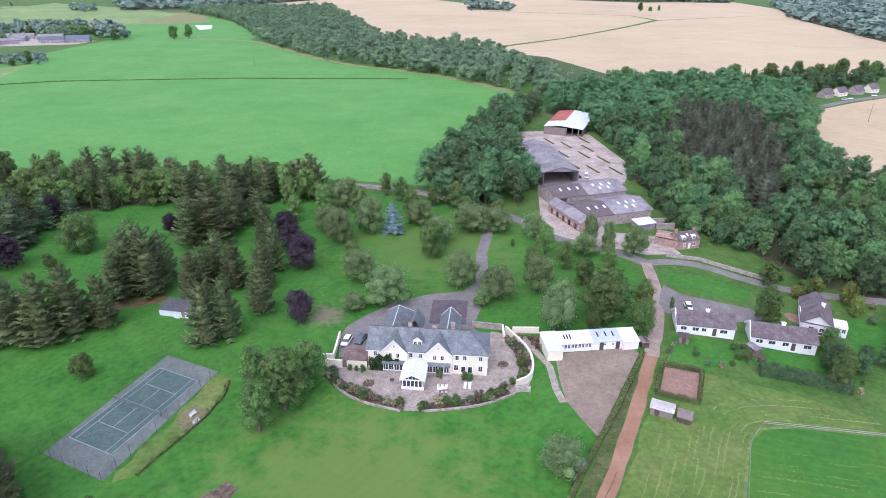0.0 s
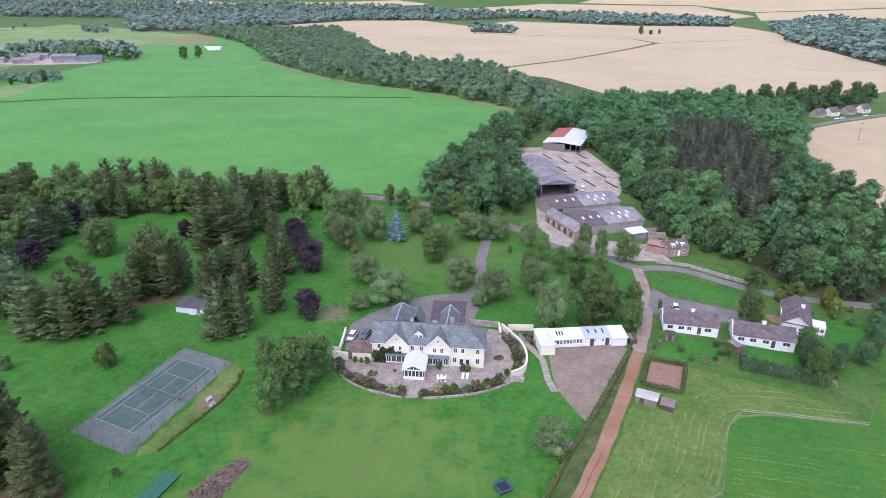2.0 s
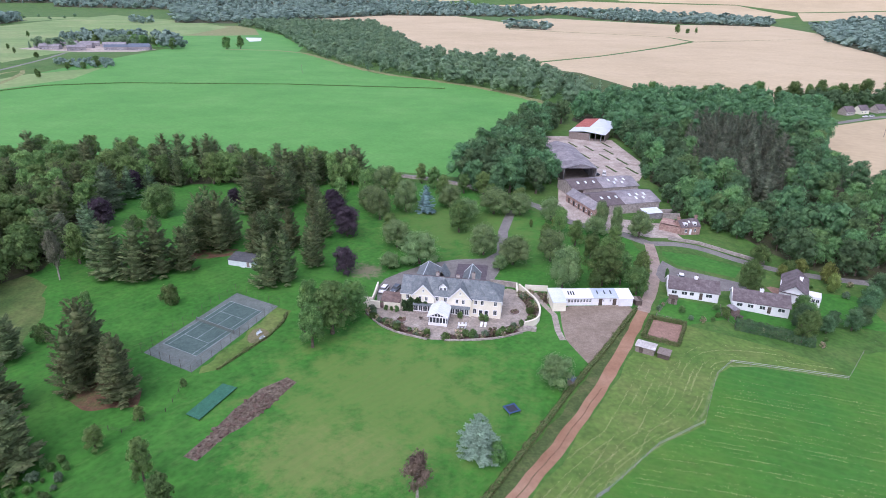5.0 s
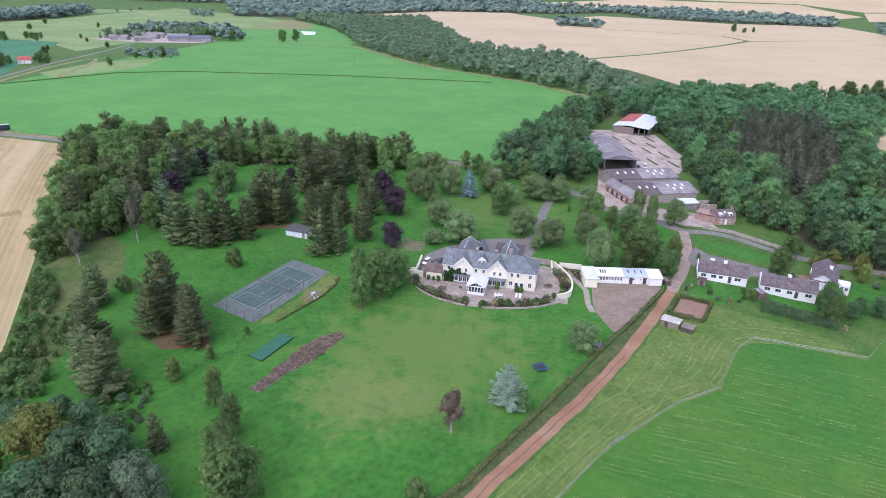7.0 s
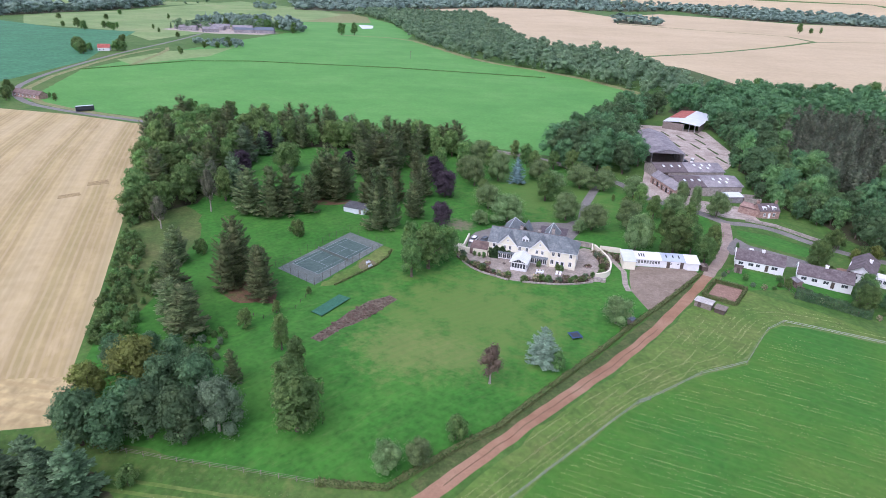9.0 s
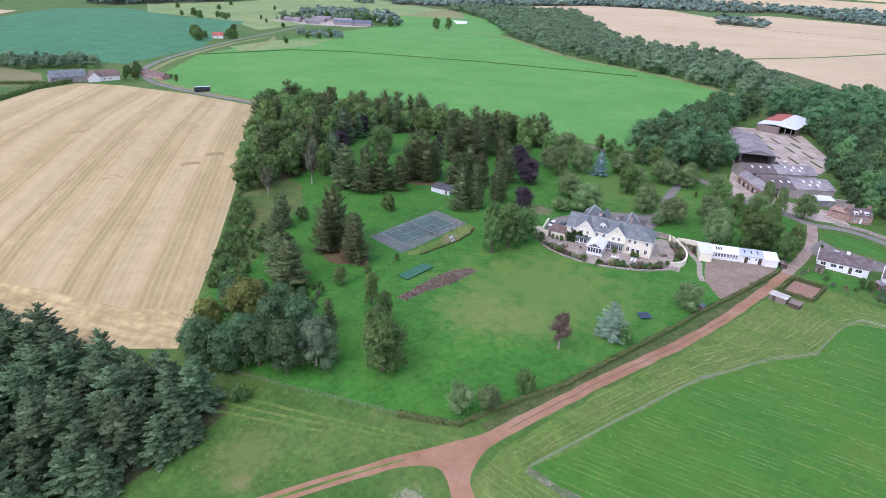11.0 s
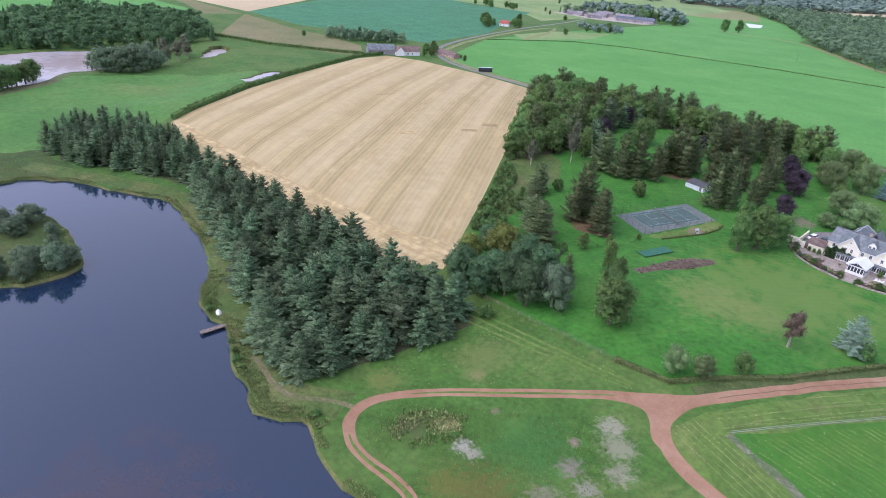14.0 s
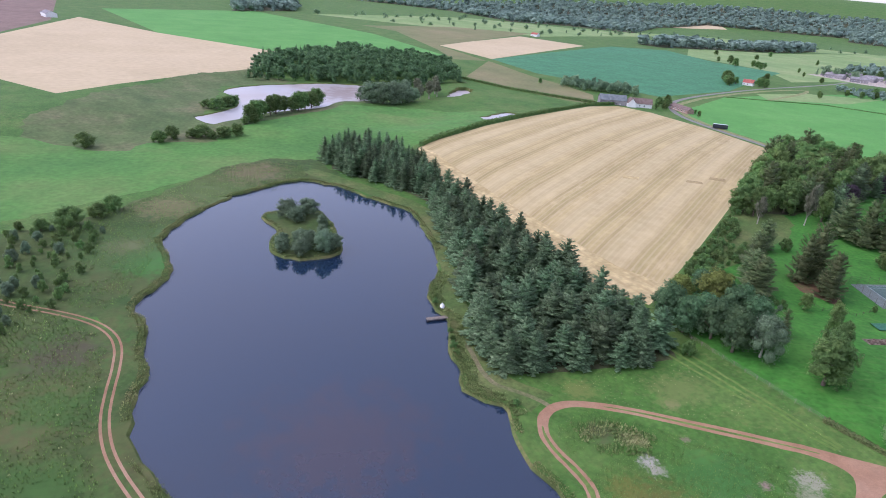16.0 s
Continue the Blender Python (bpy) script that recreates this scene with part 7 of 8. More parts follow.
_p = thing("garden_shed", -78.1, 137.9, -8, "pale boarded pavilion shed with a sloping dark felt roof", "shed")
for _w in (bx(0, 7.9, 0, 0.12, -0.4, 1.75), bx(0, 7.9, 4.7, 4.82, -0.4, 2.35), solid([(0, 0.13, -0.4), (0, 4.69, -0.4), (0, 4.69, 2.32), (0, 0.13, 1.73)], (0.12, 0, 0)), solid([(7.78, 0.13, -0.4), (7.78, 4.69, -0.4), (7.78, 4.69, 2.32), (7.78, 0.13, 1.73)], (0.12, 0, 0))):
    part("wall", _w, M_PALEMETAL, _p)
part("roof", solid([(-0.2, -0.25, 1.74), (8.1, -0.25, 1.74), (8.1, 5.05, 2.4), (-0.2, 5.05, 2.4)], (0, 0, 0.1)), M_FELT, _p, "dark grey felt roof")
part("door", bx(6.2, 7.1, -0.05, -0.004, 0, 1.6), M_TIMBER, _p)
part("bench", bx(4.6, 6.0, -0.9, -0.5, 0.1, 0.42), M_PALEMETAL, _p)
shed("garden_shed", 52.2, 132.5, -12, 2.2, 2.2, 1.8, 2.1, M_TIMBER, M_DKTIMBER, "small grey garden shed", 0.3)
shed("garden_shed", 67.6, 130.8, -70, 3.0, 1.8, 1.9, 2.2, M_BROWNTILE, M_ASBEST, "small brown garden shed", 0.3)
shed("garden_shed", 68.4, 126.6, -55, 1.6, 1.3, 1.3, 1.5, M_TIMBER, M_DKTIMBER, "little weathered timber garden hutch", 0.2)
shed("field_shelter", 38.0, 105.6, -24, 4.4, 3.0, 1.7, 1.95, M_TIMBER, M_ASBPALE, "low field shelter with a pale sheet roof", 0.2)
shed("pony_shed", 42.8, 103.4, -24, 2.6, 2.8, 1.3, 1.5, M_DKTIMBER, M_TIMBER, "open slatted timber pen")
shed("garden_seat_hut", 21.2, 88.6, 60, 1.6, 1.2, 1.5, 1.7, M_TIMBER, M_CARGREY, "small blue-grey garden hut by the hedge")


def barn():
    b = thing("hay_barn", 24.6, 294.5, -80.5, "large open-fronted farm barn with a fibre-cement roof", "barn")
    L, W, E, R = 45.5, 15.5, 6.2, 8.3
    part("wall", bx(0, L, W - 0.25, W, -0.5, E), M_ASBEST, b)
    part("wall", bx(0, L, 0, 0.25, -0.5, E - 2.0), M_ASBDARK, b)
    part("wall", bx(0, L, 0, 0.25, E - 1.2, E), M_ASBEST, b)
    part("wall", solid([(0, 0.26, -0.5), (0, W - 0.26, -0.5), (0, W - 0.26, E), (0, W / 2, R - 0.1), (0, 0.26, E)], (0.25, 0, 0)), M_ASBDARK, b)
    part("gable_sheet", solid([(L - 0.2, 0, E), (L - 0.2, W, E), (L - 0.2, W / 2, R - 0.05)], (0.15, 0, 0)), M_ASBEST, b)
    roofed(b, gable_roof(L, W, E, R, 0.4, 0.12), M_ASBEST)
    for k in range(10):
        for y in (0.3, W - 0.45):
            part("column", bx(0.4 + k * 5.0, 0.65 + k * 5.0, y, y + 0.2, -0.5, E), M_STEEL, b)
    part("bales", bx(3, 20, 2.5, W - 2.5, -0.2, 3.0, 0.2), M_TIMBER, b, "stacked straw under the roof")


barn()


def cattle_shed(x, y, turn, L, W, E, R, half, label, lights=((0.12, 0.5), (0.24, 0.5), (0.36, 0.5), (0.6, 0.4), (0.72, 0.4), (0.84, 0.4), (0.66, 0.7), (0.78, 0.7))):
    s = thing("cattle_shed", x, y, turn, label, "barn", "farm sheds")
    shell(s, L, W, E, R, M_GREYSTONE, t=0.4)
    a, bq = gable_roof(L * half, W, E, R, 0.3, 0.12), gable_roof(L * (1 - half), W, E, R, 0.3, 0.15, L * half + 0.31)
    roofed(s, a, M_ASBDARK), roofed(s, bq, M_ASBEST)
    k = (R - E) / (W / 2)
    for u, v in lights:
        x0, y0 = u * L, (1 - v) * W / 2
        z = E + k * y0 + 0.19
        part("rooflight", solid([(x0, y0, z), (x0 + 0.9, y0, z), (x0 + 0.9, y0 + 1.7, z + k * 1.7), (x0, y0 + 1.7, z + k * 1.7)], (0, 0, 0.05)), M_PALEMETAL, s, "pale translucent roof sheet")
    part("doorway", bx(L * 0.05, L * 0.05 + 3, -0.05, -0.004, 0, E - 0.4), M_DKTIMBER, s)
    return s


cattle_shed(34.4, 224.5, 20.5, 30.5, 15.5, 3.9, 6.0, 0.45, "long grey-roofed farm shed with rooflights")
cattle_shed(42.2, 204.6, 21.5, 27, 16.5, 3.9, 6.0, 0.42, "grey-roofed cattle shed with rooflights")


def steading():
    s = thing("stone_steading", 31.2, 221.0, -66.5, "old red sandstone farm range with a slate roof", "barn")
    shell(s, 21.5, 6.0, 3.2, 5.2, M_STONE, y0=0, t=0.5)
    roofed(s, gable_roof(21.5, 6.0, 3.2, 5.2, 0.2, 0.14), M_ASBEST)
    for k in range(5):
        x = 2.5 + k * 4.0
        # every second door is a wall panel coloured as shade of an opening
        part("door", bx(x - 0.6, x + 0.6, -0.05, -0.004, 0, 2.1), M_INSHADE if k % 2 else M_DKTIMBER, s)
        window(s, x + 1.9, 0, 1.0, 0.8, 0.9)


steading()


def cottage():
    c = thing("stone_cottage", 69.8, 189.2, 20, "red sandstone cottage with a slate roof and white dormers", "house")
    shell(c, 8.0, 6.2, 2.8, 4.9, M_STONE, t=0.5)
    roofed(c, gable_roof(8.0, 6.2, 2.8, 4.9, 0.1, 0.14), M_PURPTILE)
    chimney(c, 0.4, 3.1, 4.4, 6.0, M_STONE)
    chimney(c, 7.6, 3.1, 4.4, 6.0, M_STONE)
    for x in (2.0, 5.8):
        part("dormer", bx(x - 0.7, x + 0.7, 0.5, 2.0, 3.0, 4.2), M_WHITE, c, "white dormer")
        window(c, x, 0.5, 3.2, 1.1, 0.8)
        window(c, x, 0, 0.9, 0.9, 1.2)
    part("door", bx(3.5, 4.4, -0.06, 0, 0, 2.0), M_WHITE, c)
    part("rooflight", solid([(3.7, 1.4, 3.95), (4.3, 1.4, 3.95), (4.3, 2.2, 4.5), (3.7, 2.2, 4.5)], (0, 0, 0.06)), M_PALEMETAL, c)
    w = thing("cottage_outhouse", 63.0, 193.5, -28, "roofless red sandstone outbuilding", "outbuilding")
    part("wall", bx(0, 8.5, 0, 0.5, -0.5, 2.2), M_STONE, w)
    part("wall", bx(0, 8.5, 4.5, 5.0, -0.5, 3.0), M_STONE, w)
    part("wall", bx(0, 0.5, 0.5, 4.5, -0.5, 2.6), M_STONE, w)
    part("wall", bx(8.0, 8.5, 0.5, 4.5, -0.5, 2.6), M_STONE, w)
    part("roof", solid([(-0.1, 0.5, 2.5), (8.6, 0.5, 2.5), (8.6, 4.6, 3.2), (-0.1, 4.6, 3.2)], (0, 0, 0.12)), M_STONE, w)
    r = thing("ruined_wall", 67.0, 206.0, 10, "broken grey rubble walls beside the sheds", "ruin")
    part("wall", bx(0, 7.0, 0, 0.6, -0.5, 2.0), M_GREYSTONE, r)
    part("wall", bx(0, 0.6, 0.6, 5, -0.5, 2.4), M_GREYSTONE, r)
    part("wall", bx(6.4, 7.0, 0.6, 5, -0.5, 1.4), M_GREYSTONE, r)
    part("wall", bx(0.6, 6.4, 4.4, 5, -0.5, 2.2), M_GREYSTONE, r)
    p = thing("loose_box", 60.0, 203.0, 21, "small shed with a pale lilac sheet roof", "shed")
    part("wall", bx(0, 7, 0, 0.2, -0.4, 2.4), M_ASBEST, p)
    part("wall", bx(0, 0.2, 0.2, 4, -0.4, 2.6), M_ASBEST, p)
    part("wall", bx(6.8, 7, 0.2, 4, -0.4, 2.6), M_ASBEST, p)
    part("roof", solid([(-0.2, -0.3, 2.5), (7.2, -0.3, 2.5), (7.2, 4.3, 3.2), (-0.2, 4.3, 3.2)], (0, 0, 0.1)), M_PALEMETAL, p)


cottage()


def far_shed():
    s = thing("red_roofed_shed", 43.0, 341.0, -19, "farm shed with red and pale sheet roofs", "barn")
    L, W = 21, 44
    part("wall", bx(0, 12, 0, 0.25, -0.5, 4.2), M_TIMBER, s)
    for x in (12.2, 15.4, 18.7):
        part("column", bx(x, x + 0.3, 0, 0.3, -0.5, 4.2), M_STEEL, s)
    part("wall", bx(L - 0.25, L, 0.3, W, -0.5, 4.2), M_TIMBER, s)
    part("wall", bx(0, 0.25, 0.3, W, -0.5, 4.2), M_TIMBER, s)
    part("wall", bx(0, L, W, W + 0.25, -0.5, 4.4), M_TIMBER, s)
    part("roof", solid([(-0.3, -0.4, 4.2), (9, -0.4, 5.2), (9, 14, 5.2), (-0.3, 14, 4.2)], (0, 0, 0.1)), M_PALEMETAL, s)
    part("roof", solid([(-0.3, 14, 4.2), (9, 14, 5.2), (9, W, 5.2), (-0.3, W, 4.2)], (0, 0, 0.1)), M_RUST, s)
    part("roof", solid([(9, -0.4, 5.2), (L + 0.3, -0.4, 4.2), (L + 0.3, W, 4.2), (9, W, 5.2)], (0, 0, 0.09)), M_PALEMETAL, s)


far_shed()
for x, y in ((48, 300), (52, 318), (58, 300), (62, 312), (50, 282), (66, 292), (58, 276), (44, 325), (68, 275), (63, 328)):
    t = thing("silage_kerb", x, y, -72, "dark weedy strip in the concrete yard", "kerb", "yard kerbs")
    part("strip", bx(-6, 6, -0.6, 0.6, -0.1, 0.12, 0.04), M_HEATH, t)


def car(x, y, turn, m, label, L=4.3, W=1.75, H=1.45, van=False):
    c = thing("car", x, y, turn, label, "car")
    c.location.z += 0.02
    sh = L / 2
    prof = [(-sh, 0.35), (-sh + 0.05, 0.85), (-sh + 0.9, 0.98), (sh - 0.35, 0.98), (sh, 0.8), (sh, 0.35)]
    bm = solid([(px, -W / 2, pz) for px, pz in prof], (0, W, 0))
    bmesh.ops.bevel(bm, geom=bm.edges[:], offset=0.07, segments=2, affect="EDGES")
    part("body", bm, m, c, soft=True)
    a = -sh + (0.35 if van else 0.95)
    bm = bmesh.new()
    lo = [(a, -W / 2 + 0.06, 0.97), (sh - 0.3, -W / 2 + 0.06, 0.97), (sh - 0.3, W / 2 - 0.06, 0.97), (a, W / 2 - 0.06, 0.97)]
    hi = [(a + 0.6, -W / 2 + 0.2, H - 0.04), (sh - 0.75, -W / 2 + 0.2, H - 0.04), (sh - 0.75, W / 2 - 0.2, H - 0.04), (a + 0.6, W / 2 - 0.2, H - 0.04)]
    lv, hv = [bm.verts.new(p) for p in lo], [bm.verts.new(p) for p in hi]
    bm.faces.new(hv)
    for k in range(4):
        bm.faces.new((lv[k], lv[(k + 1) % 4], hv[(k + 1) % 4], hv[k]))
    part("glasshouse", bm, M_GLASS, c, "dark tinted windows")
    part("roof_panel", bx(a + 0.62, sh - 0.77, -W / 2 + 0.2, W / 2 - 0.2, H - 0.04, H + 0.01, 0.02), m, c)
    for wx in (-sh + 0.8, sh - 0.85):
        for s in (1, -1):
            w = part("wheel", rod(bmesh.new(), (wx, s * (W / 2 - 0.2), 0.32), (wx, s * (W / 2 + 0.01), 0.32), 0.32, 14), M_TYRE, c)
    for s in (1, -1):
        part("headlight", bx(-sh - 0.01, -sh + 0.06, s * 0.62 - 0.16, s * 0.62 + 0.16, 0.62, 0.76), M_PALEMETAL, c)
        part("tail_light", bx(sh - 0.05, sh + 0.012, s * 0.66 - 0.12, s * 0.66 + 0.12, 0.6, 0.8), M_RUST, c)
    return c


car(-28.2, 128.6, 80, M_CARWHITE, "white hatchback parked beside the house", 4.5)
car(-24.9, 129.6, 74, M_CARGREY, "blue-grey car parked beside the house")
car(60.2, 150.2, 82, M_CARWHITE, "white car parked behind the bungalows")
car(52.8, 263.5, 80, M_CARWHITE, "white van standing in the farm yard", 4.8, 1.9, 1.9, True)
car(48.8, 262.0, 20, M_CARBLACK, "dark machine parked beside the barn", 3.2)
car(266, 451, 28, M_CARWHITE, "white car by distant cottages")
car(272, 454, 28, M_CARWHITE, "white car by distant cottages")
car(296, 467, 28, M_CARWHITE, "white car by distant cottages")
car(-379, 224, 60, M_CARWHITE, "pale van at the farm cottages", 4.8, 1.9, 1.9, True)


def tennis():
    n = thing("tennis_net", 0, 0, 0, "dark tennis net between two posts", "net", z=0)
    n.matrix_world = Matrix.Identity(4)
    C = [Vector((v.x, v.y, zt(v.x, v.y))) for v in COURT]
    o = C[0]
    u = (C[1] - C[0]).normalized()
    v = (C[3] - C[0]).normalized()
    at = lambda a, b: o + u * a + v * b + Vector((0, 0, 0.0))
    a, b = at(-0.9, 11.89), at(11.87, 11.89)
    for p in (a, b):
        part("post", rod(bmesh.new(), p + Vector((0, 0, -0.3)), p + Vector((0, 0, 1.1)), 0.06, 8), M_DKTIMBER, n)
    w = v * 0.02
    part("netting", solid([a + Vector((0, 0, 0.08)), b + Vector((0, 0, 0.08)), b + Vector((0, 0, 0.98)), a + Vector((0, 0, 0.98))], w), M_COURT, n)
    part("headband", solid([a + Vector((0, 0, 0.985)), b + Vector((0, 0, 0.985)), b + Vector((0, 0, 1.07)), a + Vector((0, 0, 1.07))], w * 1.4), M_LINE, n)
    # playing surface and lines
    s = thing("court_markings", 0, 0, 0, "faded green playing area with white lines", "court", z=0)
    s.matrix_world = Matrix.Identity(4)

    def slab(a0, b0, a1, b1, lo, hi):
        bm = bmesh.new()
        na, nb = max(1, round((a1 - a0) / 1.4)), max(1, round((b1 - b0) / 1.4))
        up = []
        for i in range(na + 1):
            for k in range(nb + 1):
                p = at(a0 + (a1 - a0) * i / na, b0 + (b1 - b0) * k / nb)
                up.append(bm.verts.new((p.x, p.y, zt(p.x, p.y) + hi)))
        faces = [bm.faces.new([up[i * (nb + 1) + k], up[i * (nb + 1) + k + 1], up[(i + 1) * (nb + 1) + k + 1], up[(i + 1) * (nb + 1) + k]]) for i in range(na) for k in range(nb)]
        ext = bmesh.ops.extrude_face_region(bm, geom=faces)
        for v in ext["geom"]:
            if isinstance(v, bmesh.types.BMVert):
                v.co.z -= hi - lo
        bmesh.ops.recalc_face_normals(bm, faces=bm.faces[:])
        return bm

    part("surface", slab(0, 0, 10.97, 23.77, -0.1, 0.1), M_COURTIN, s)

    def line(a0, b0, a1, b1, w=0.05):
        part("line", slab(a0 - w, b0 - w, a1 + w, b1 + w, 0.06, 0.112), M_LINE, s)

    for q in (0, 1.37, 9.6, 10.97):
        line(q, 0, q, 23.77)
    for q in (0.0, 5.49, 18.28, 23.77):
        a0, a1 = (0, 10.97) if q in (0.0, 23.77) else (1.37, 9.6)
        line(a0, q, a1, q)
    line(5.485, 5.49, 5.485, 18.28)
    # surround fence
    f = thing("court_fence", 0, 0, 0, "green wire fence round the tennis court", "fence", z=0)
    f.matrix_world = Matrix.Identity(4)
    ring = [(-68.7, 121.2), (-54.2, 115.4), (-62.6, 82.0), (-77.9, 88.5)]
    pts = dense(ring, 3.2)
    for k, (x, y) in enumerate(pts):
        part("post", rod(bmesh.new(), (x, y, zt(x, y) - 0.3), (x, y, zt(x, y) + 2.6), 0.035, 5), M_DKTIMBER, f)
    for k in range(len(pts)):
        (x0, y0), (x1, y1) = pts[k], pts[(k + 1) % len(pts)]
        for hz in (0.2, 0.7, 1.2, 1.7, 2.2, 2.55):
            part("wire", rod(bmesh.new(), (x0, y0, zt(x0, y0) + hz), (x1, y1, zt(x1, y1) + hz), 0.01, 3), M_DKTIMBER, f)


tennis()


def fence(name, line, step, h, label, pm, rails, rm, rr=0.03, flat=False):
    f = thing(name, 0, 0, 0, label, "fence", z=0)
    f.matrix_world = Matrix.Identity(4)
    pts = dense(line, step, False)
    for x, y in pts:
        part("post", rod(bmesh.new(), (x, y, zt(x, y) - 0.3), (x, y, zt(x, y) + h), 0.06, 5), pm, f)
    for (x0, y0), (x1, y1) in zip(pts, pts[1:]):
        for hz in rails:
            a, b = (x0, y0, zt(x0, y0) + hz), (x1, y1, zt(x1, y1) + hz)
            if flat:
                part("tape", solid([Vector(a), Vector(b), Vector(b) + Vector((0, 0, 0.12)), Vector(a) + Vector((0, 0, 0.12))], (0.02, 0.015, 0)), rm, f)
            else:
                part("rail", rod(bmesh.new(), a, b, rr, 4), rm, f)
    return f


fence("paddock_fence", [(-4.3, 13.8), (8.6, 33.5), (22.0, 55.2)], 4.0, 1.15, "white-taped paddock fence beside the track", M_TIMBER, (0.55, 0.95), M_TAPE, flat=True)
fence("paddock_fence", [(24.6, 57.6), (36, 71), (46.9, 79.1), (54.9, 97.4), (60, 103.4), (86.3, 102), (96.4, 115.3)], 4.0, 1.15, "white-taped paddock fence beside the hay verge", M_TIMBER, (0.55, 0.95), M_TAPE, flat=True)
g = thing("field_gate", 22.2, 55.5, 40, "pale metal field gate", "gate")
for k in range(5):
    part("bar", rod(bmesh.new(), (0, 0, 0.3 + 0.2 * k), (3.0, 0, 0.3 + 0.2 * k), 0.03, 6), M_STEEL, g)
for q in (0.0, 1.5, 3.0):
    part("upright", rod(bmesh.new(), (q, 0, 0.0), (q, 0, 1.2), 0.04, 6), M_STEEL, g)
fence("boundary_fence", [(-86, 18.5), (-74, 14.6), (-60, 14.9), (-44, 15.6), (-31, 16.2)], 3.0, 1.2, "weathered post and wire boundary fence", M_TIMBER, (0.4, 0.75, 1.1), M_TIMBER, 0.025)
fence("garden_fence", [(52, 133), (47, 124), (53.8, 121)], 2.4, 1.1, "weathered slatted low garden fence", M_TIMBER, (0.4, 0.95), M_TIMBER, 0.035)
fence("garden_fence", [(66.6, 133), (65.4, 128), (67, 122)], 2.4, 1.2, "weathered timber garden fence", M_TIMBER, (0.4, 1.0), M_TIMBER, 0.035)
fence("stock_fence", [(-72, 62), (-66, 61), (-61, 68), (-62, 78)], 3.0, 1.1, "dark wire fence across the lawn", M_DKTIMBER, (0.4, 0.8), M_DKTIMBER, 0.02)


def hedge(line, w, h, label, m=L_HEDGE, name="hedge", size=0.3, ragged_=0.15):
    """A hedge: a dense core with leafy sprays over its sides and top."""
    line = dense(line, 1.5, False)
    P, D = [], []
    for (x0, y0), (x1, y1) in zip(line, line[1:]):
        ln = math.hypot(x1 - x0, y1 - y0)
        d = ((x1 - x0) / ln, (y1 - y0) / ln)
        n = int(ln * (2 * h + w) * 3.6 * (0.3 / size) ** 1.5)
        for _ in range(n):
            t = rng.random()
            s = rng.uniform(-h, w + h)
            if s < 0:
                off, z, dd = -w / 2, h + s, (d[1], -d[0], 0.25)
                dd = (d[1] * 1, -d[0] * 1, 0.3)
                off = w / 2
                sx, sy = d[1], -d[0]
            elif s > w:
                z = h - (s - w)
                off, sx, sy = w / 2, -d[1], d[0]
                dd = (sx, sy, 0.3)
            else:
                z, off, sx, sy, dd = h, s - w / 2, d[1], -d[0], (0, 0, 1.0)
            x, y = x0 + (x1 - x0) * t + sx * off, y0 + (y1 - y0) * t + sy * off
            lump = ragged_ * noise.noise((x * 0.6, y * 0.6, z))
            P.append((x + sx * lump, y + sy * lump, zt(x, y) + max(0.05, z) + lump)), D.append(dd)
    P, D = np.array(P), np.array(D, float) + rng.normal(0, 0.35, (len(P), 3))
    v, f = clumps(P, D, rng.uniform(0.7, 1.3, len(P)) * size)
    root = thing(name, *line[0], 0, label, "hedge", z=0)
    root.matrix_world = Matrix.Identity(4)
    o = new("foliage", mesh_of("foliage", v.tolist(), f.tolist(), m))
    o.parent = root
    ring = ribbon(line, w / 2 * 0.85)
    k, n = len(ring), len(line)
    bm = bmesh.new()
    lo = [bm.verts.new((x, y, zt(x, y) - 0.2)) for x, y in ring]
    hi = [bm.verts.new((x, y, zt(x, y) + h * 0.92)) for x, y in ring]
    for i in range(n - 1):
        j = k - 1 - i
        bm.faces.new((hi[i], hi[i + 1], hi[j - 1], hi[j])), bm.faces.new((lo[i], lo[i + 1], hi[i + 1], hi[i])), bm.faces.new((lo[j - 1], lo[j], hi[j], hi[j - 1]))
    bm.faces.new((lo[0], hi[0], hi[k - 1], lo[k - 1])), bm.faces.new((lo[n - 1], lo[n], hi[n], hi[n - 1]))
    bmesh.ops.recalc_face_normals(bm, faces=bm.faces[:])
    part("thicket", bm, m, root)


hedge([(-31, 16.3), (-25, 17.2), (-19.2, 18.2), (-11, 29), (-3.6, 38.2), (8.5, 62.3), (20.6, 86.8), (32, 107.5), (42.2, 127.2)], 1.1, 0.8, "long low hedge along the red track", ragged_=0.4)
hedge([(41.2, 112.5), (45.4, 122.8), (53.8, 120.6)], 0.8, 1.1, "clipped hedge round the sand pen")
hedge([(53.8, 120.6), (49.2, 109.2), (41.2, 112.2)], 0.8, 1.1, "clipped hedge round the sand pen")
hedge([(67, 121.8), (75, 119.6), (85, 116.6)], 3.0, 2.5, "tall garden hedge below the bungalows", L_COPSE, size=0.45, ragged_=0.6)
hedge([(-266, 15), (-305, 71), (-337, 130), (-370, 191), (-375, 222)], 2.4, 2.2, "field hedge beside the cereal field", L_BROAD, size=0.75, ragged_=0.6)
wall_run("field_wall", [(64, 183.5), (74, 181.6), (84, 174.5), (92, 169)], 1.0, 0.5, M_GREYSTONE, "low rubble stone wall along the lane")
hedge([(-51.0, 112), (-50.4, 107), (-51.6, 100), (-55, 91), (-57.6, 84)], 0.6, 0.5, "low shrubby edging beside the court", L_HEDGE, ragged_=0.4)


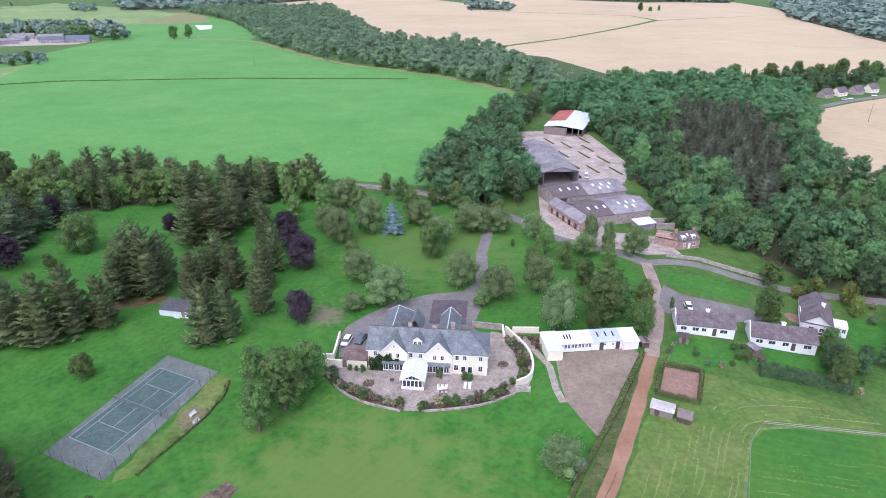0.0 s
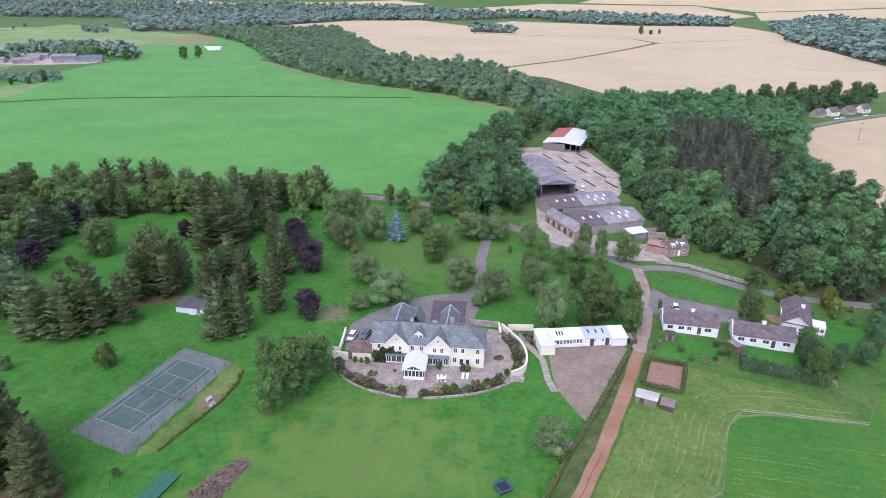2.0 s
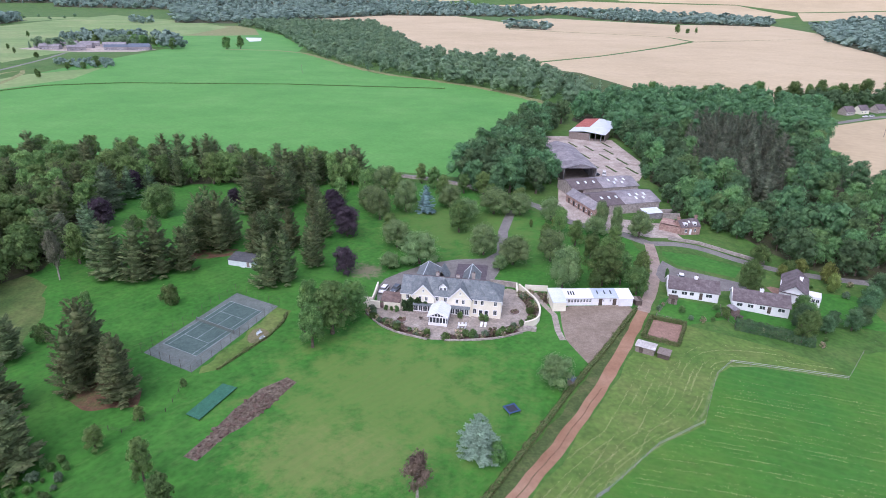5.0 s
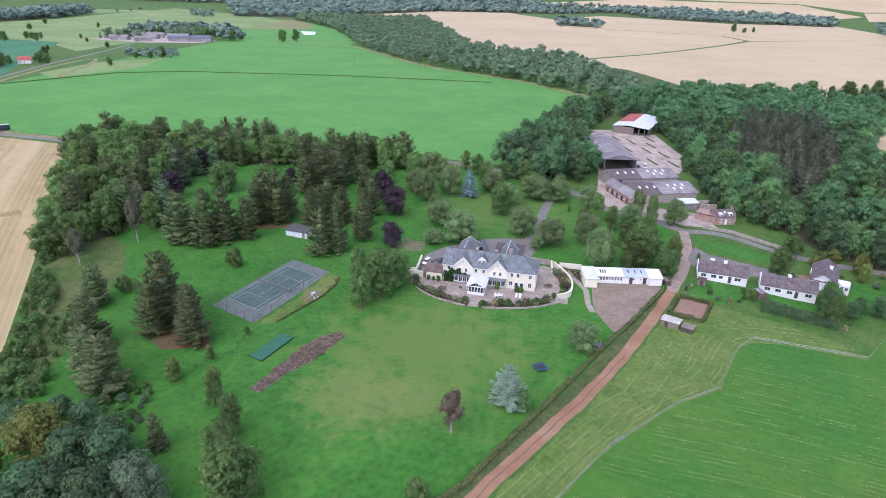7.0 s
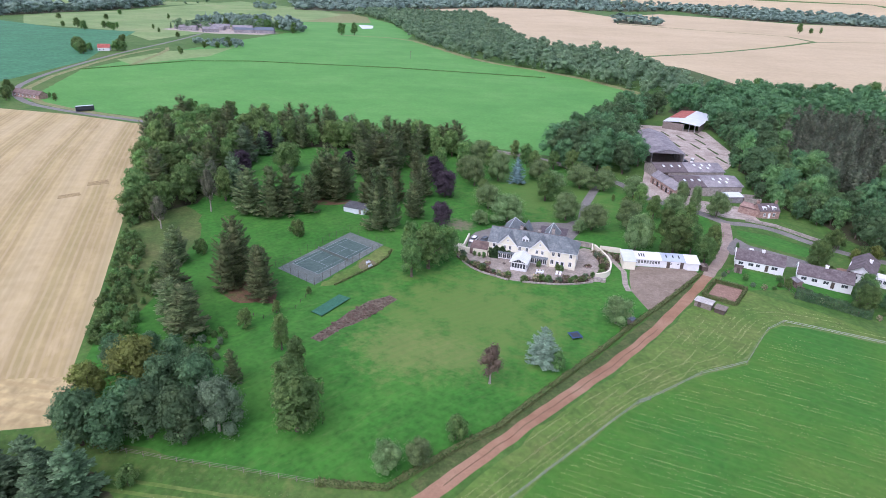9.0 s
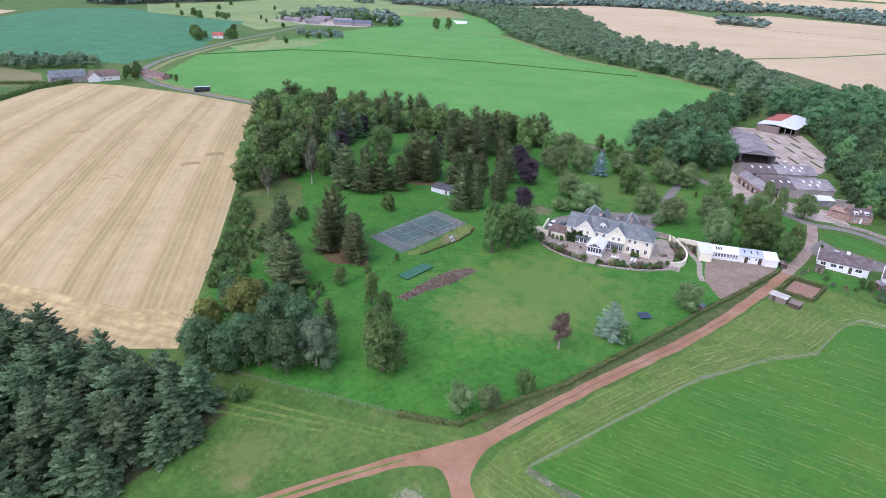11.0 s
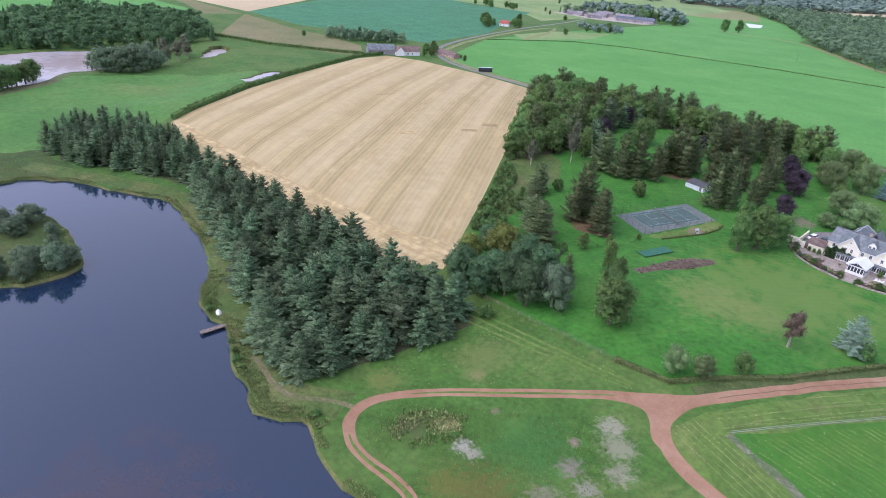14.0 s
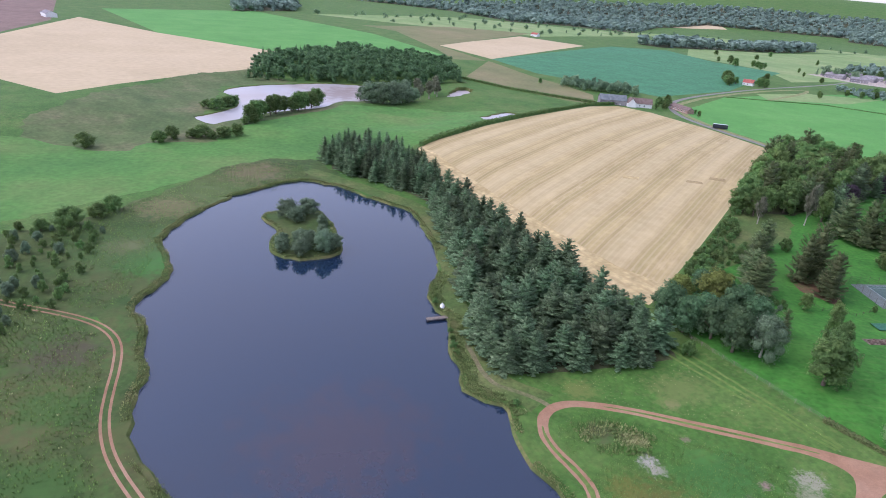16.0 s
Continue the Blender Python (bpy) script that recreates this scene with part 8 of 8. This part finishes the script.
hedge([(-508, 143), (-447, 163), (-401, 190), (-380, 206)], 2.0, 2.0, "thick field hedge below the dry field", L_BROAD, size=0.8, ragged_=0.5)
hedge([(-414, 378), (-374, 463), (-325, 491), (-188, 516), (-48, 522)], 0.7, 0.6, "thin field boundary across the pasture", L_BROAD, size=0.7, ragged_=0.3)
wall_run("field_wall", smooth([(-66, 247), (-36, 243.5), (-12, 234.5), (5, 219.5)], 1, False), 1.1, 0.5, M_GREYSTONE, "grey dry-stone wall along the lane")


# terrace planting
BEDS = [smooth([(-30, 115.8), (-26, 111.4), (-20.6, 107.8), (-13.4, 105.7)], 2, False), smooth([(-7.8, 105.6), (-2.2, 106.6), (4.4, 108.5), (9.6, 111.8)], 2, False), smooth([(11.0, 131.5), (13.2, 126.5), (13.8, 121), (13.0, 116.5)], 2, False)]
for bed in BEDS:
    for k, (x, y) in enumerate(dense(bed, 0.62, False)):
        nm = ("border_plant", "shrub", "border_plant", "willow_shrub", "border_plant", "willow_shrub", "shrub")[int(rng.integers(7))]
        h = rng.uniform(0.9, 2.1)
        plant(nm, x + rng.uniform(-1.0, 1.0), y + rng.uniform(-1.0, 1.0), h, rng.uniform(0.9, 1.3), "terrace border plants")
for x, y, h in ((-25.6, 117.4, 1.6), (-24, 117.3, 1.4), (-22.6, 117, 1.8), (0.2, 115.2, 2.2), (1.4, 115, 2.0), (-5.4, 116, 2.0), (-29.4, 117.2, 1.2), (-31, 116.8, 1.5), (10.6, 114.2, 1.8), (12, 114.8, 1.6)):
    plant("shrub", x, y, h, 0.7, "shrubs against the house")
for x, y in ((14.2, 132.8), (16, 132.4), (17.5, 131.8), (16.6, 130), (18.4, 130.4), (17.4, 128.6), (18.6, 128.6), (13.4, 133.4)):
    plant("border_plant", x, y, 1.3, 0.9, "walled garden plants")
for cx, cy in ((-20.6, 112.6), (9.0, 121.2)):
    t = thing("round_bed", cx, cy, 0, "round planted stone-edged bed in the paving", "flower bed")
    bm = bmesh.new()
    bmesh.ops.create_cone(bm, cap_ends=True, segments=24, radius1=1.5, radius2=1.4, depth=0.5)
    bmesh.ops.translate(bm, verts=bm.verts[:], vec=(0, 0, 0.05))
    part("kerb", bm, M_GREYSTONE, t)
    bm = bmesh.new()
    bmesh.ops.create_cone(bm, cap_ends=True, segments=24, radius1=1.25, radius2=1.2, depth=0.1)
    bmesh.ops.translate(bm, verts=bm.verts[:], vec=(0, 0, 0.34))
    part("soil", bm, M_SOIL, t)
    for k in range(5):
        plant("border_plant", cx + rng.uniform(-0.9, 0.9), cy + rng.uniform(-0.9, 0.9), 0.8, 0.7, "round bed plants")


def table_set(x, y):
    t = thing("garden_table", x, y, 10, "white oval garden table", "table")
    part("tabletop", bx(-1.1, 1.1, -0.5, 0.5, 0.7, 0.75, 0.02), M_WHITE, t)
    for a in (-0.85, 0.85):
        for b in (-0.35, 0.35):
            part("leg", rod(bmesh.new(), (a, b, 0), (a, b, 0.7), 0.03), M_WHITE, t)
    for k in range(6):
        c = thing("garden_chair", x - 0.9 + 0.9 * (k % 3), y + (0.95 if k > 2 else -0.95), 180 if k > 2 else 0, "white garden chair at the table", "chair", "chairs round the garden table")
        part("seat", bx(-0.25, 0.25, -0.25, 0.25, 0.42, 0.46), M_WHITE, c)
        part("backrest", bx(-0.25, 0.25, -0.27, -0.23, 0.46, 0.9), M_WHITE, c)
        for a in (-0.22, 0.22):
            for b in (-0.22, 0.22):
                part("leg", rod(bmesh.new(), (a, b, 0), (a, b, 0.42), 0.02), M_WHITE, c)


table_set(-4.6, 111.2)
for x in (0.3, 1.3):
    l = thing("sun_lounger", x, 112.6, -5, "white-cushioned sun lounger on the terrace", "lounger", "terrace loungers")
    part("mattress", bx(-0.32, 0.32, -0.9, 0.4, 0.3, 0.4, 0.03), M_WHITE, l)
    part("backrest", solid([(-0.32, 0.4, 0.32), (0.32, 0.4, 0.32), (0.32, 0.95, 0.75), (-0.32, 0.95, 0.75)], (0, -0.05, 0.08)), M_WHITE, l)
    for a in (-0.28, 0.28):
        for b in (-0.8, 0.35):
            part("leg", rod(bmesh.new(), (a, b, 0), (a, b, 0.3), 0.025), M_STEEL, l)
b = thing("bistro_table", -15.6, 113.6, 0, "small dark terrace table", "table")
part("tabletop", bx(-0.45, 0.45, -0.45, 0.45, 0.7, 0.74), M_DKTIMBER, b)
part("leg", rod(bmesh.new(), (0, 0, 0), (0, 0, 0.7), 0.05), M_DKTIMBER, b)


def pads():
    t = thing("netted_bed", -53.4, 72.2, 0, "flat dark green netted vegetable bed", "netting")
    t.matrix_world = Matrix.Identity(4)
    ring = [(-56.4, 67.3), (-52.9, 65.7), (-50.3, 77.5), (-53.9, 78.6)]
    v = [(x, y, zt(x, y) + 0.25) for x, y in ring]
    part("net", solid(v, (0, 0, 0.12)), M_GREENNET, t)
    for x, y in dense(ring, 3):
        part("peg", rod(bmesh.new(), (x, y, zt(x, y) - 0.2), (x, y, zt(x, y) + 0.45), 0.04, 5), M_DKTIMBER, t)
    p = thing("trampoline", 7.9, 78.0, 30, "square blue-edged trampoline on the lawn", "trampoline")
    part("mat", bx(-1.0, 1.0, -1.0, 1.0, 0.6, 0.63), M_CARBLACK, p)
    for a, b, c, d in ((-1.4, 1.4, -1.4, -1.01), (-1.4, 1.4, 1.01, 1.4), (-1.4, -1.01, -1.0, 1.0), (1.01, 1.4, -1.0, 1.0)):
        part("pad", bx(a, b, c, d, 0.58, 0.68, 0.02), M_BLUE, p)
    for a in (-1.3, 1.3):
        for b in (-1.3, 1.3):
            part("leg", rod(bmesh.new(), (a, b, -0.1), (a, b, 0.58), 0.04), M_STEEL, p)
    for k in range(2):
        s = thing("bench", -54.2 + 1.6 * k, 100.5 - 2.2 * k, 70, "pale garden bench beside the court", "bench", "court benches")
        part("seat", bx(-0.8, 0.8, -0.25, 0.25, 0.4, 0.46), M_PALEMETAL, s)
        part("backrest", bx(-0.8, 0.8, 0.22, 0.27, 0.46, 0.9), M_PALEMETAL, s)
        for a in (-0.7, 0.7):
            part("leg", bx(a - 0.04, a + 0.04, -0.2, 0.25, -0.05, 0.4), M_PALEMETAL, s)


pads()


def shore():
    j = thing("jetty", 0, 0, 0, "short dark timber jetty over the water", "jetty", z=0)
    j.matrix_world = pose(-101.6, -36.9, LAKE_Z, 0, 0, -93)
    for k in range(26):
        part("plank", bx(0.28 * k, 0.28 * k + 0.25, -0.7, 0.7, 0.62, 0.68), M_TIMBER, j)
    for y in (-0.6, 0.6):
        part("beam", bx(0, 7.2, y - 0.07, y + 0.07, 0.48, 0.615), M_DKTIMBER, j)
        for x in (1.0, 4.0, 7.0):
            part("pile", rod(bmesh.new(), (x, y, -1.2), (x, y, 0.8), 0.09, 7), M_DKTIMBER, j)
    d = thing("rowing_boat", -107.3, -37.3, 160, "upturned small white boat on the bank", "boat")
    bm = bmesh.new()
    bmesh.ops.create_uvsphere(bm, u_segments=16, v_segments=8, radius=1)
    bmesh.ops.delete(bm, geom=[v for v in bm.verts if v.co.z < -0.05], context="VERTS")
    bmesh.ops.scale(bm, verts=bm.verts[:], vec=(1.5, 0.75, 0.65))
    for v in bm.verts:
        v.co.y *= 1 - 0.25 * max(0, v.co.x / 1.5)
    part("hull", bm, M_WHITE, d, soft=True)
    part("keel", bx(-1.3, 1.3, -0.03, 0.03, 0.55, 0.72), M_WHITE, d)


shore()


def far_building(x, y, turn, L, W, e, r, wm, rm, label, name="farm_building", group="", hip=0):
    b = thing(name, x, y, turn, label, "building", group)
    shell(b, L, W, e, r, wm, -L / 2, -W / 2, hip, hip)
    roofed(b, gable_roof(L, W, e, r, 0.3, 0.15, -L / 2, -W / 2, hip, hip), rm)
    for k in range(max(2, int(L / 4))):
        window(b, -L / 2 + 1.8 + k * 3.6, -W / 2, 0.9, 1.2, 1.2)
    return b


for x, y, h in ((-368, 259, 8), (-362, 262, 7), (-374, 273, 8.5), (-336, 268, 4)):
    plant("broadleaf_tree", x, y, h, 0.9, "trees round the farm cottages", "dark green tree beside the farm cottages")
for x, y, h in ((-522, 486, 11), (-514, 482, 13), (-506, 478, 11), (-499, 480, 8), (-503, 530, 12), (-498, 520, 9)):
    plant("broadleaf_tree", x, y, h, 1.0, "trees round the red-roofed house", "dark green tree beside the red-roofed house")
far_building(-379, 221, 64, 21, 11, 3.8, 7.4, M_ASBEST, M_SLATE, "long grey farm steading at the field edge")
far_building(-366, 240, 62, 15, 8, 3.2, 6.8, M_WHITE, M_BROWNTILE, "white farm cottage with a red-brown roof", "farm_cottage")
far_building(-369, 232, 152, 11, 7, 3.2, 6.6, M_WHITE, M_BROWNTILE, "white cottage wing with a red-brown roof", "farm_cottage")
far_building(-349, 266, -8, 24, 6, 2.6, 4.6, M_STONE, M_BROWNTILE, "low reddish outbuilding by the lane")
far_building(-492, 492, 30, 11, 8, 3.2, 6.4, M_WHITE, M_RUST, "white house with a red pantiled roof", "farm_cottage")
for x, y, t, L, W in ((-495, 812, 20, 30, 16), (-520, 800, 20, 28, 14), (-560, 775, 40, 22, 10), (-600, 780, 10, 26, 9), (-580, 815, 15, 30, 12), (-625, 800, 60, 20, 10), (-550, 845, 20, 30, 13), (-505, 830, 25, 26, 16), (-590, 850, 30, 24, 10), (-620, 845, 15, 26, 10)):
    far_building(x, y, t, L, W, 4.5, 7, M_ASBEST, M_CARGREY if W > 13 else M_ASBEST, "grey-roofed shed of a distant farm")
for x, y, wm in ((257, 460, M_GREYSTONE), (271, 468, M_RENDER), (287, 475, M_GREYSTONE), (303, 484, M_RENDER)):
    far_building(x, y, 26.5, 9, 7, 3.0, 6.2, wm, M_PURPTILE, "grey stone row cottage beyond the glen", "row_cottage", "row cottages")
far_building(-1010, -255, 20, 30, 14, 5, 8, M_WHITE, M_ASBEST, "distant white farm buildings among fields")
far_building(-1085, 560, 20, 16, 9, 4, 7, M_WHITE, M_RUST, "distant white farmhouse with a slate roof")
c = thing("coach", -284.5, 241.5, 52, "dark single-deck coach parked on the lane", "coach")
bm = bx(-4.8, 4.8, -1.25, 1.25, 0.45, 3.1, 0.12)
part("body", bm, M_CARBLACK, c)
part("roof_panel", bx(-4.6, 4.6, -1.1, 1.1, 3.1, 3.2, 0.03), M_PALEMETAL, c)
for s in (1, -1):
    part("side_window", bx(-4.4, 4.4, s * 1.26 - 0.01, s * 1.26 + 0.01, 1.6, 2.6), M_GLASS, c)
    for x in (-3, 2.6):
        part("wheel", rod(bmesh.new(), (x, s * 0.95, 0.48), (x, s * 1.27, 0.48), 0.48, 12), M_TYRE, c)
for x, y, h in ((241.7, 381, 11), (-200, 600, 8), (90, 205, 8)):
    p = thing("power_pole", x, y, 20, "weathered timber power pole", "pole")
    part("pole", rod(bmesh.new(), (0, 0, -0.5), (0, 0, h), 0.14, 8), M_TIMBER, p)
    part("crossarm", bx(-0.9, 0.9, -0.06, 0.06, h - 0.7, h - 0.55), M_TIMBER, p)


def tufts(name, pts, size, m, label, per=4, lean=0.6):
    """Tufts of grass blades, each a few narrow leaves leaning apart."""
    P = np.repeat(np.array([(x, y, zt(x, y) - 0.03) for x, y in pts]), per, 0)
    n = len(P)
    P[:, :2] += rng.normal(0, size * 0.45, (n, 2))
    az = rng.uniform(0, 6.283, n)
    D = np.stack([np.cos(az) * lean, np.sin(az) * lean, np.full(n, 1.0)], 1)
    S = np.stack([-np.sin(az), np.cos(az), 0 * az], 1)
    ln = rng.uniform(0.5, 1.25, n) * size
    v, f = blades(P, D, S, ln, ln * rng.uniform(0.16, 0.34, n))
    up = unit(rng.normal(0, 0.25, (n, 3)) + [0, 0, 1.0])
    tagged(new(name, mesh_of(name, v.tolist(), f.tolist(), m, normals=np.repeat(up, 4, 0))), label, "plants", kind="stuff")


def rim(outline, n, out0, out1, s):
    got = []
    k = len(outline)
    area = sum(outline[i][0] * outline[(i + 1) % k][1] - outline[(i + 1) % k][0] * outline[i][1] for i in range(k))
    s = s if area > 0 else -s
    for _ in range(n):
        i = int(rng.integers(k))
        a, b = Vector(outline[i]), Vector(outline[(i + 1) % k])
        d = (b - a).normalized()
        p = a.lerp(b, rng.random()) + Vector((d.y, -d.x)) * s * rng.uniform(out0, out1)
        if noise.noise((p.x * 0.06, p.y * 0.06, 3)) > -0.25:
            got.append((p.x, p.y))
    return got


tufts("reeds", rim(LAKE, 9000, -0.5, 1.6, 1), 0.36, L_REED, "reeds and rank grass along the loch shore")
tufts("reeds", [p for p in rim(LAKE, 16000, 0.6, 3.6, 1) if -126 < p[0] < -58 and p[1] > -50], 0.42, L_REED, "rank sedge along the bank by the jetty")
for x, y, h in ((-112.5, -37.4, 1.5), (-109.5, -38.6, 1.7), (-94, -40.6, 1.3), (-90, -41.6, 1.7), (-87, -42.6, 1.8), (-84, -43, 1.4), (-61.5, -38.6, 1.5)):
    plant("small_shrub", x, y, h, 1.1, "shrubs on the loch shore")
tufts("reeds", rim(ISLAND, 1200, -0.2, 1.4, -1), 0.4, L_REED, "reeds along the island shore")


def patchy(poly, gap, keep):
    return [p for p in scatter(poly, gap) if noise.noise((p[0] * 0.13, p[1] * 0.13, 9)) > keep]


tufts("tussocks", patchy([(-193, -145), (-205, -126), (-226, -107), (-255, -85), (-262, -50), (-230, -50), (-213, -90), (-182, -112), (-160, -112), (-135, -118), (-128, -123), (-132, -133)], 1.0, -0.3), 0.5, L_TUSSOCK, "rushy tussocks of rough ground")
tufts("tussocks", patchy([(-140, -143), (-125, -131), (-112, -121.5), (-88, -122), (-66, -119), (-56, -120), (-60, -150), (-130, -160)], 0.85, -0.3), 0.5, L_TUSSOCK, "rushy tussocks of rough ground")
tufts("tussocks", patchy([(-140, -143), (-125, -131), (-112, -121.5), (-88, -122), (-66, -119), (-56, -120), (-60, -150), (-130, -160)], 2.2, 0.0), 0.45, L_STRAW, "pale dry stalks in rough ground")
tufts("weeds", patchy([(-55, -24), (-40, -12), (-20, 2), (-14, -4), (-10, -16), (-16, -30), (-30, -36), (-44, -36.5), (-52, -34)], 0.55, -0.35), 0.34, L_TUSSOCK, "rank green weeds inside the track bend")
tufts("weeds", [p for p in scatter([(-52, -31), (-50, -22), (-42, -17), (-38, -22), (-43, -31)], 0.45) if noise.noise((p[0] * 0.3, p[1] * 0.3, 2)) > -0.2], 0.6, L_REED, "brown seeding weeds inside the track bend")
tufts("weeds", scatter([(-46, -23), (-43, -18.5), (-40, -20), (-42.5, -25)], 0.4), 0.55, L_STRAW, "dry yellow weeds inside the track bend")


def strewn(line, side, step, keep, seed):
    """Points of dropped hay along a swath beside a line."""
    out = []
    for x, y in dense(ribbon(line, side)[: len(line)], step, False):
        if noise.noise((x * 0.11, y * 0.11, seed)) + rng.normal(0, 0.18) > keep:
            out.append((x + rng.normal(0, 0.05), y + rng.normal(0, 0.05)))
    return out


# swaths left by the mower: along the paddock fence, along the track, and over the paddock
HAY = []
_fence = dense(smooth(FENCE_LINE, 2, False), 2.0, False)
for k, off in enumerate((1.7, 2.6, 4.3, 5.4, 7.2, 9.4)):
    HAY += strewn(_fence, off, 0.11, (-0.1, 0.05, -0.05, 0.1, 0.0, 0.1)[k], k)
for k, off in enumerate((5.5, 7.4, 9.2, 11.0, 13.0)):
    HAY += strewn([p for p in ROAD_LINE if 20 < p[1] < 108], -off, 0.11, 0.14, 20 + k)
for k, off in enumerate((1.9, 3.1, 4.3, 5.9, 7.1, 8.6)):
    HAY += strewn([(-13, 16.6), (-4.4, 13.6), (2.4, 11.5), (12.9, 8.1), (42, -3)], -off, 0.1, -0.12, 60 + k)
SWATHS = []
for k in range(78):
    y = 101 - 1.25 * k
    SWATHS += strewn([(-10, y + 1.0), (40, y - 2.5), (130, y - 14)], 0.0, 0.13, -0.12 if y < 30 else 0.05 if y < 42 else 0.22, 80 + k)
HAY = [p for p in HAY if inside(*p, [(-12.6, 7), (-12, 11), (-9, 16.5), (1, 35), (17, 63), (33, 94), (40, 108), (50, 107), (55, 119), (66, 116), (88, 105), (60, 104), (54.2, 97.6), (46.4, 79.4), (35.6, 71.4), (21.6, 55.8), (8.2, 33.8), (-4.9, 13.6), (12, 7), (42, -4), (40, -4.4), (20, -2.2), (8, -0.6), (-0.5, 0.8), (-6.8, 2.4)])]
tufts("hay", HAY, 0.19, L_STRAW, "thin broken rows of drying hay", 3, 1.6)
SWATHS = [p for p in SWATHS if inside(*p, [(-3, 12), (9.6, 32.5), (23, 54), (37, 70), (48, 78), (56, 96.5), (61, 102), (86, 100.5), (120, 90), (120, 20), (60, -6), (43, 0), (13.6, 10.4), (0, 14)])]
tufts("hay", SWATHS, 0.21, L_STRAW, "faint broken swaths over the mown paddock", 2, 1.6)
tufts("hay", [p for p in scatter([(-70, -10), (-62, 5), (-44, 13), (-24, 14), (-34, 3), (-50, -12), (-57, -22), (-64, -26)], 0.9) if noise.noise((p[0] * 0.15, p[1] * 0.15, 6)) > 0.05], 0.24, L_STRAW, "pale seed heads in the meadow", 2, 1.0)


for k, (x, y) in enumerate([(54.5, 127.5), (56, 123.5), (59, 123), (62, 124.2), (64, 126.8), (48.6, 128), (50.4, 131.2), (64.6, 131), (68.6, 123), (71, 122.2), (74, 121.2), (77, 120.4), (80, 119.6), (83, 118.6), (87, 116.5), (89.5, 120), (67, 131.5), (84.5, 127.5), (90, 147.5), (84, 149), (100, 153), (108, 148), (113, 156), (96, 157)]):
    nm = ("shrub", "willow_shrub", "border_plant", "shrub")[k % 4]
    plant(nm, x, y, rng.uniform(1.0, 2.4), rng.uniform(0.8, 1.1), "bungalow garden shrubs", "leafy shrub in a bungalow garden")


def stones():
    s = thing("rockery", 0, 0, 0, "loose brown rocks lying in the long bed", "rocks", z=0)
    s.matrix_world = Matrix.Identity(4)
    bed = [(-50.3, 55.6), (-47.8, 55), (-45.6, 62.1), (-41.6, 69.6), (-39, 81), (-41.2, 82.8), (-46.6, 74.3), (-48.9, 62.6)]
    shapes = []
    for k in range(6):
        v = ICO_V * rng.uniform(0.6, 1.2, (len(ICO_V), 1)) * np.array([1, 0.8, 0.55])
        shapes.append(mesh_of("stone", v.tolist(), ICO_F.tolist(), (M_STONEBED, M_SOIL, M_STONEBED, M_SOIL, M_SOIL, M_STONEBED)[k]))
    for k, (x, y) in enumerate(scatter(bed, 0.75, 260)):
        o = new("stone", shapes[k % 6])
        o.parent = s
        q = rng.uniform(0.2, 0.7)
        o.matrix_world = Matrix.Translation((x, y, zt(x, y) + q * 0.2)) @ Euler((0, 0, rng.uniform(0, 6))).to_matrix().to_4x4() @ Matrix.Diagonal((q, q, q, 1))


stones()
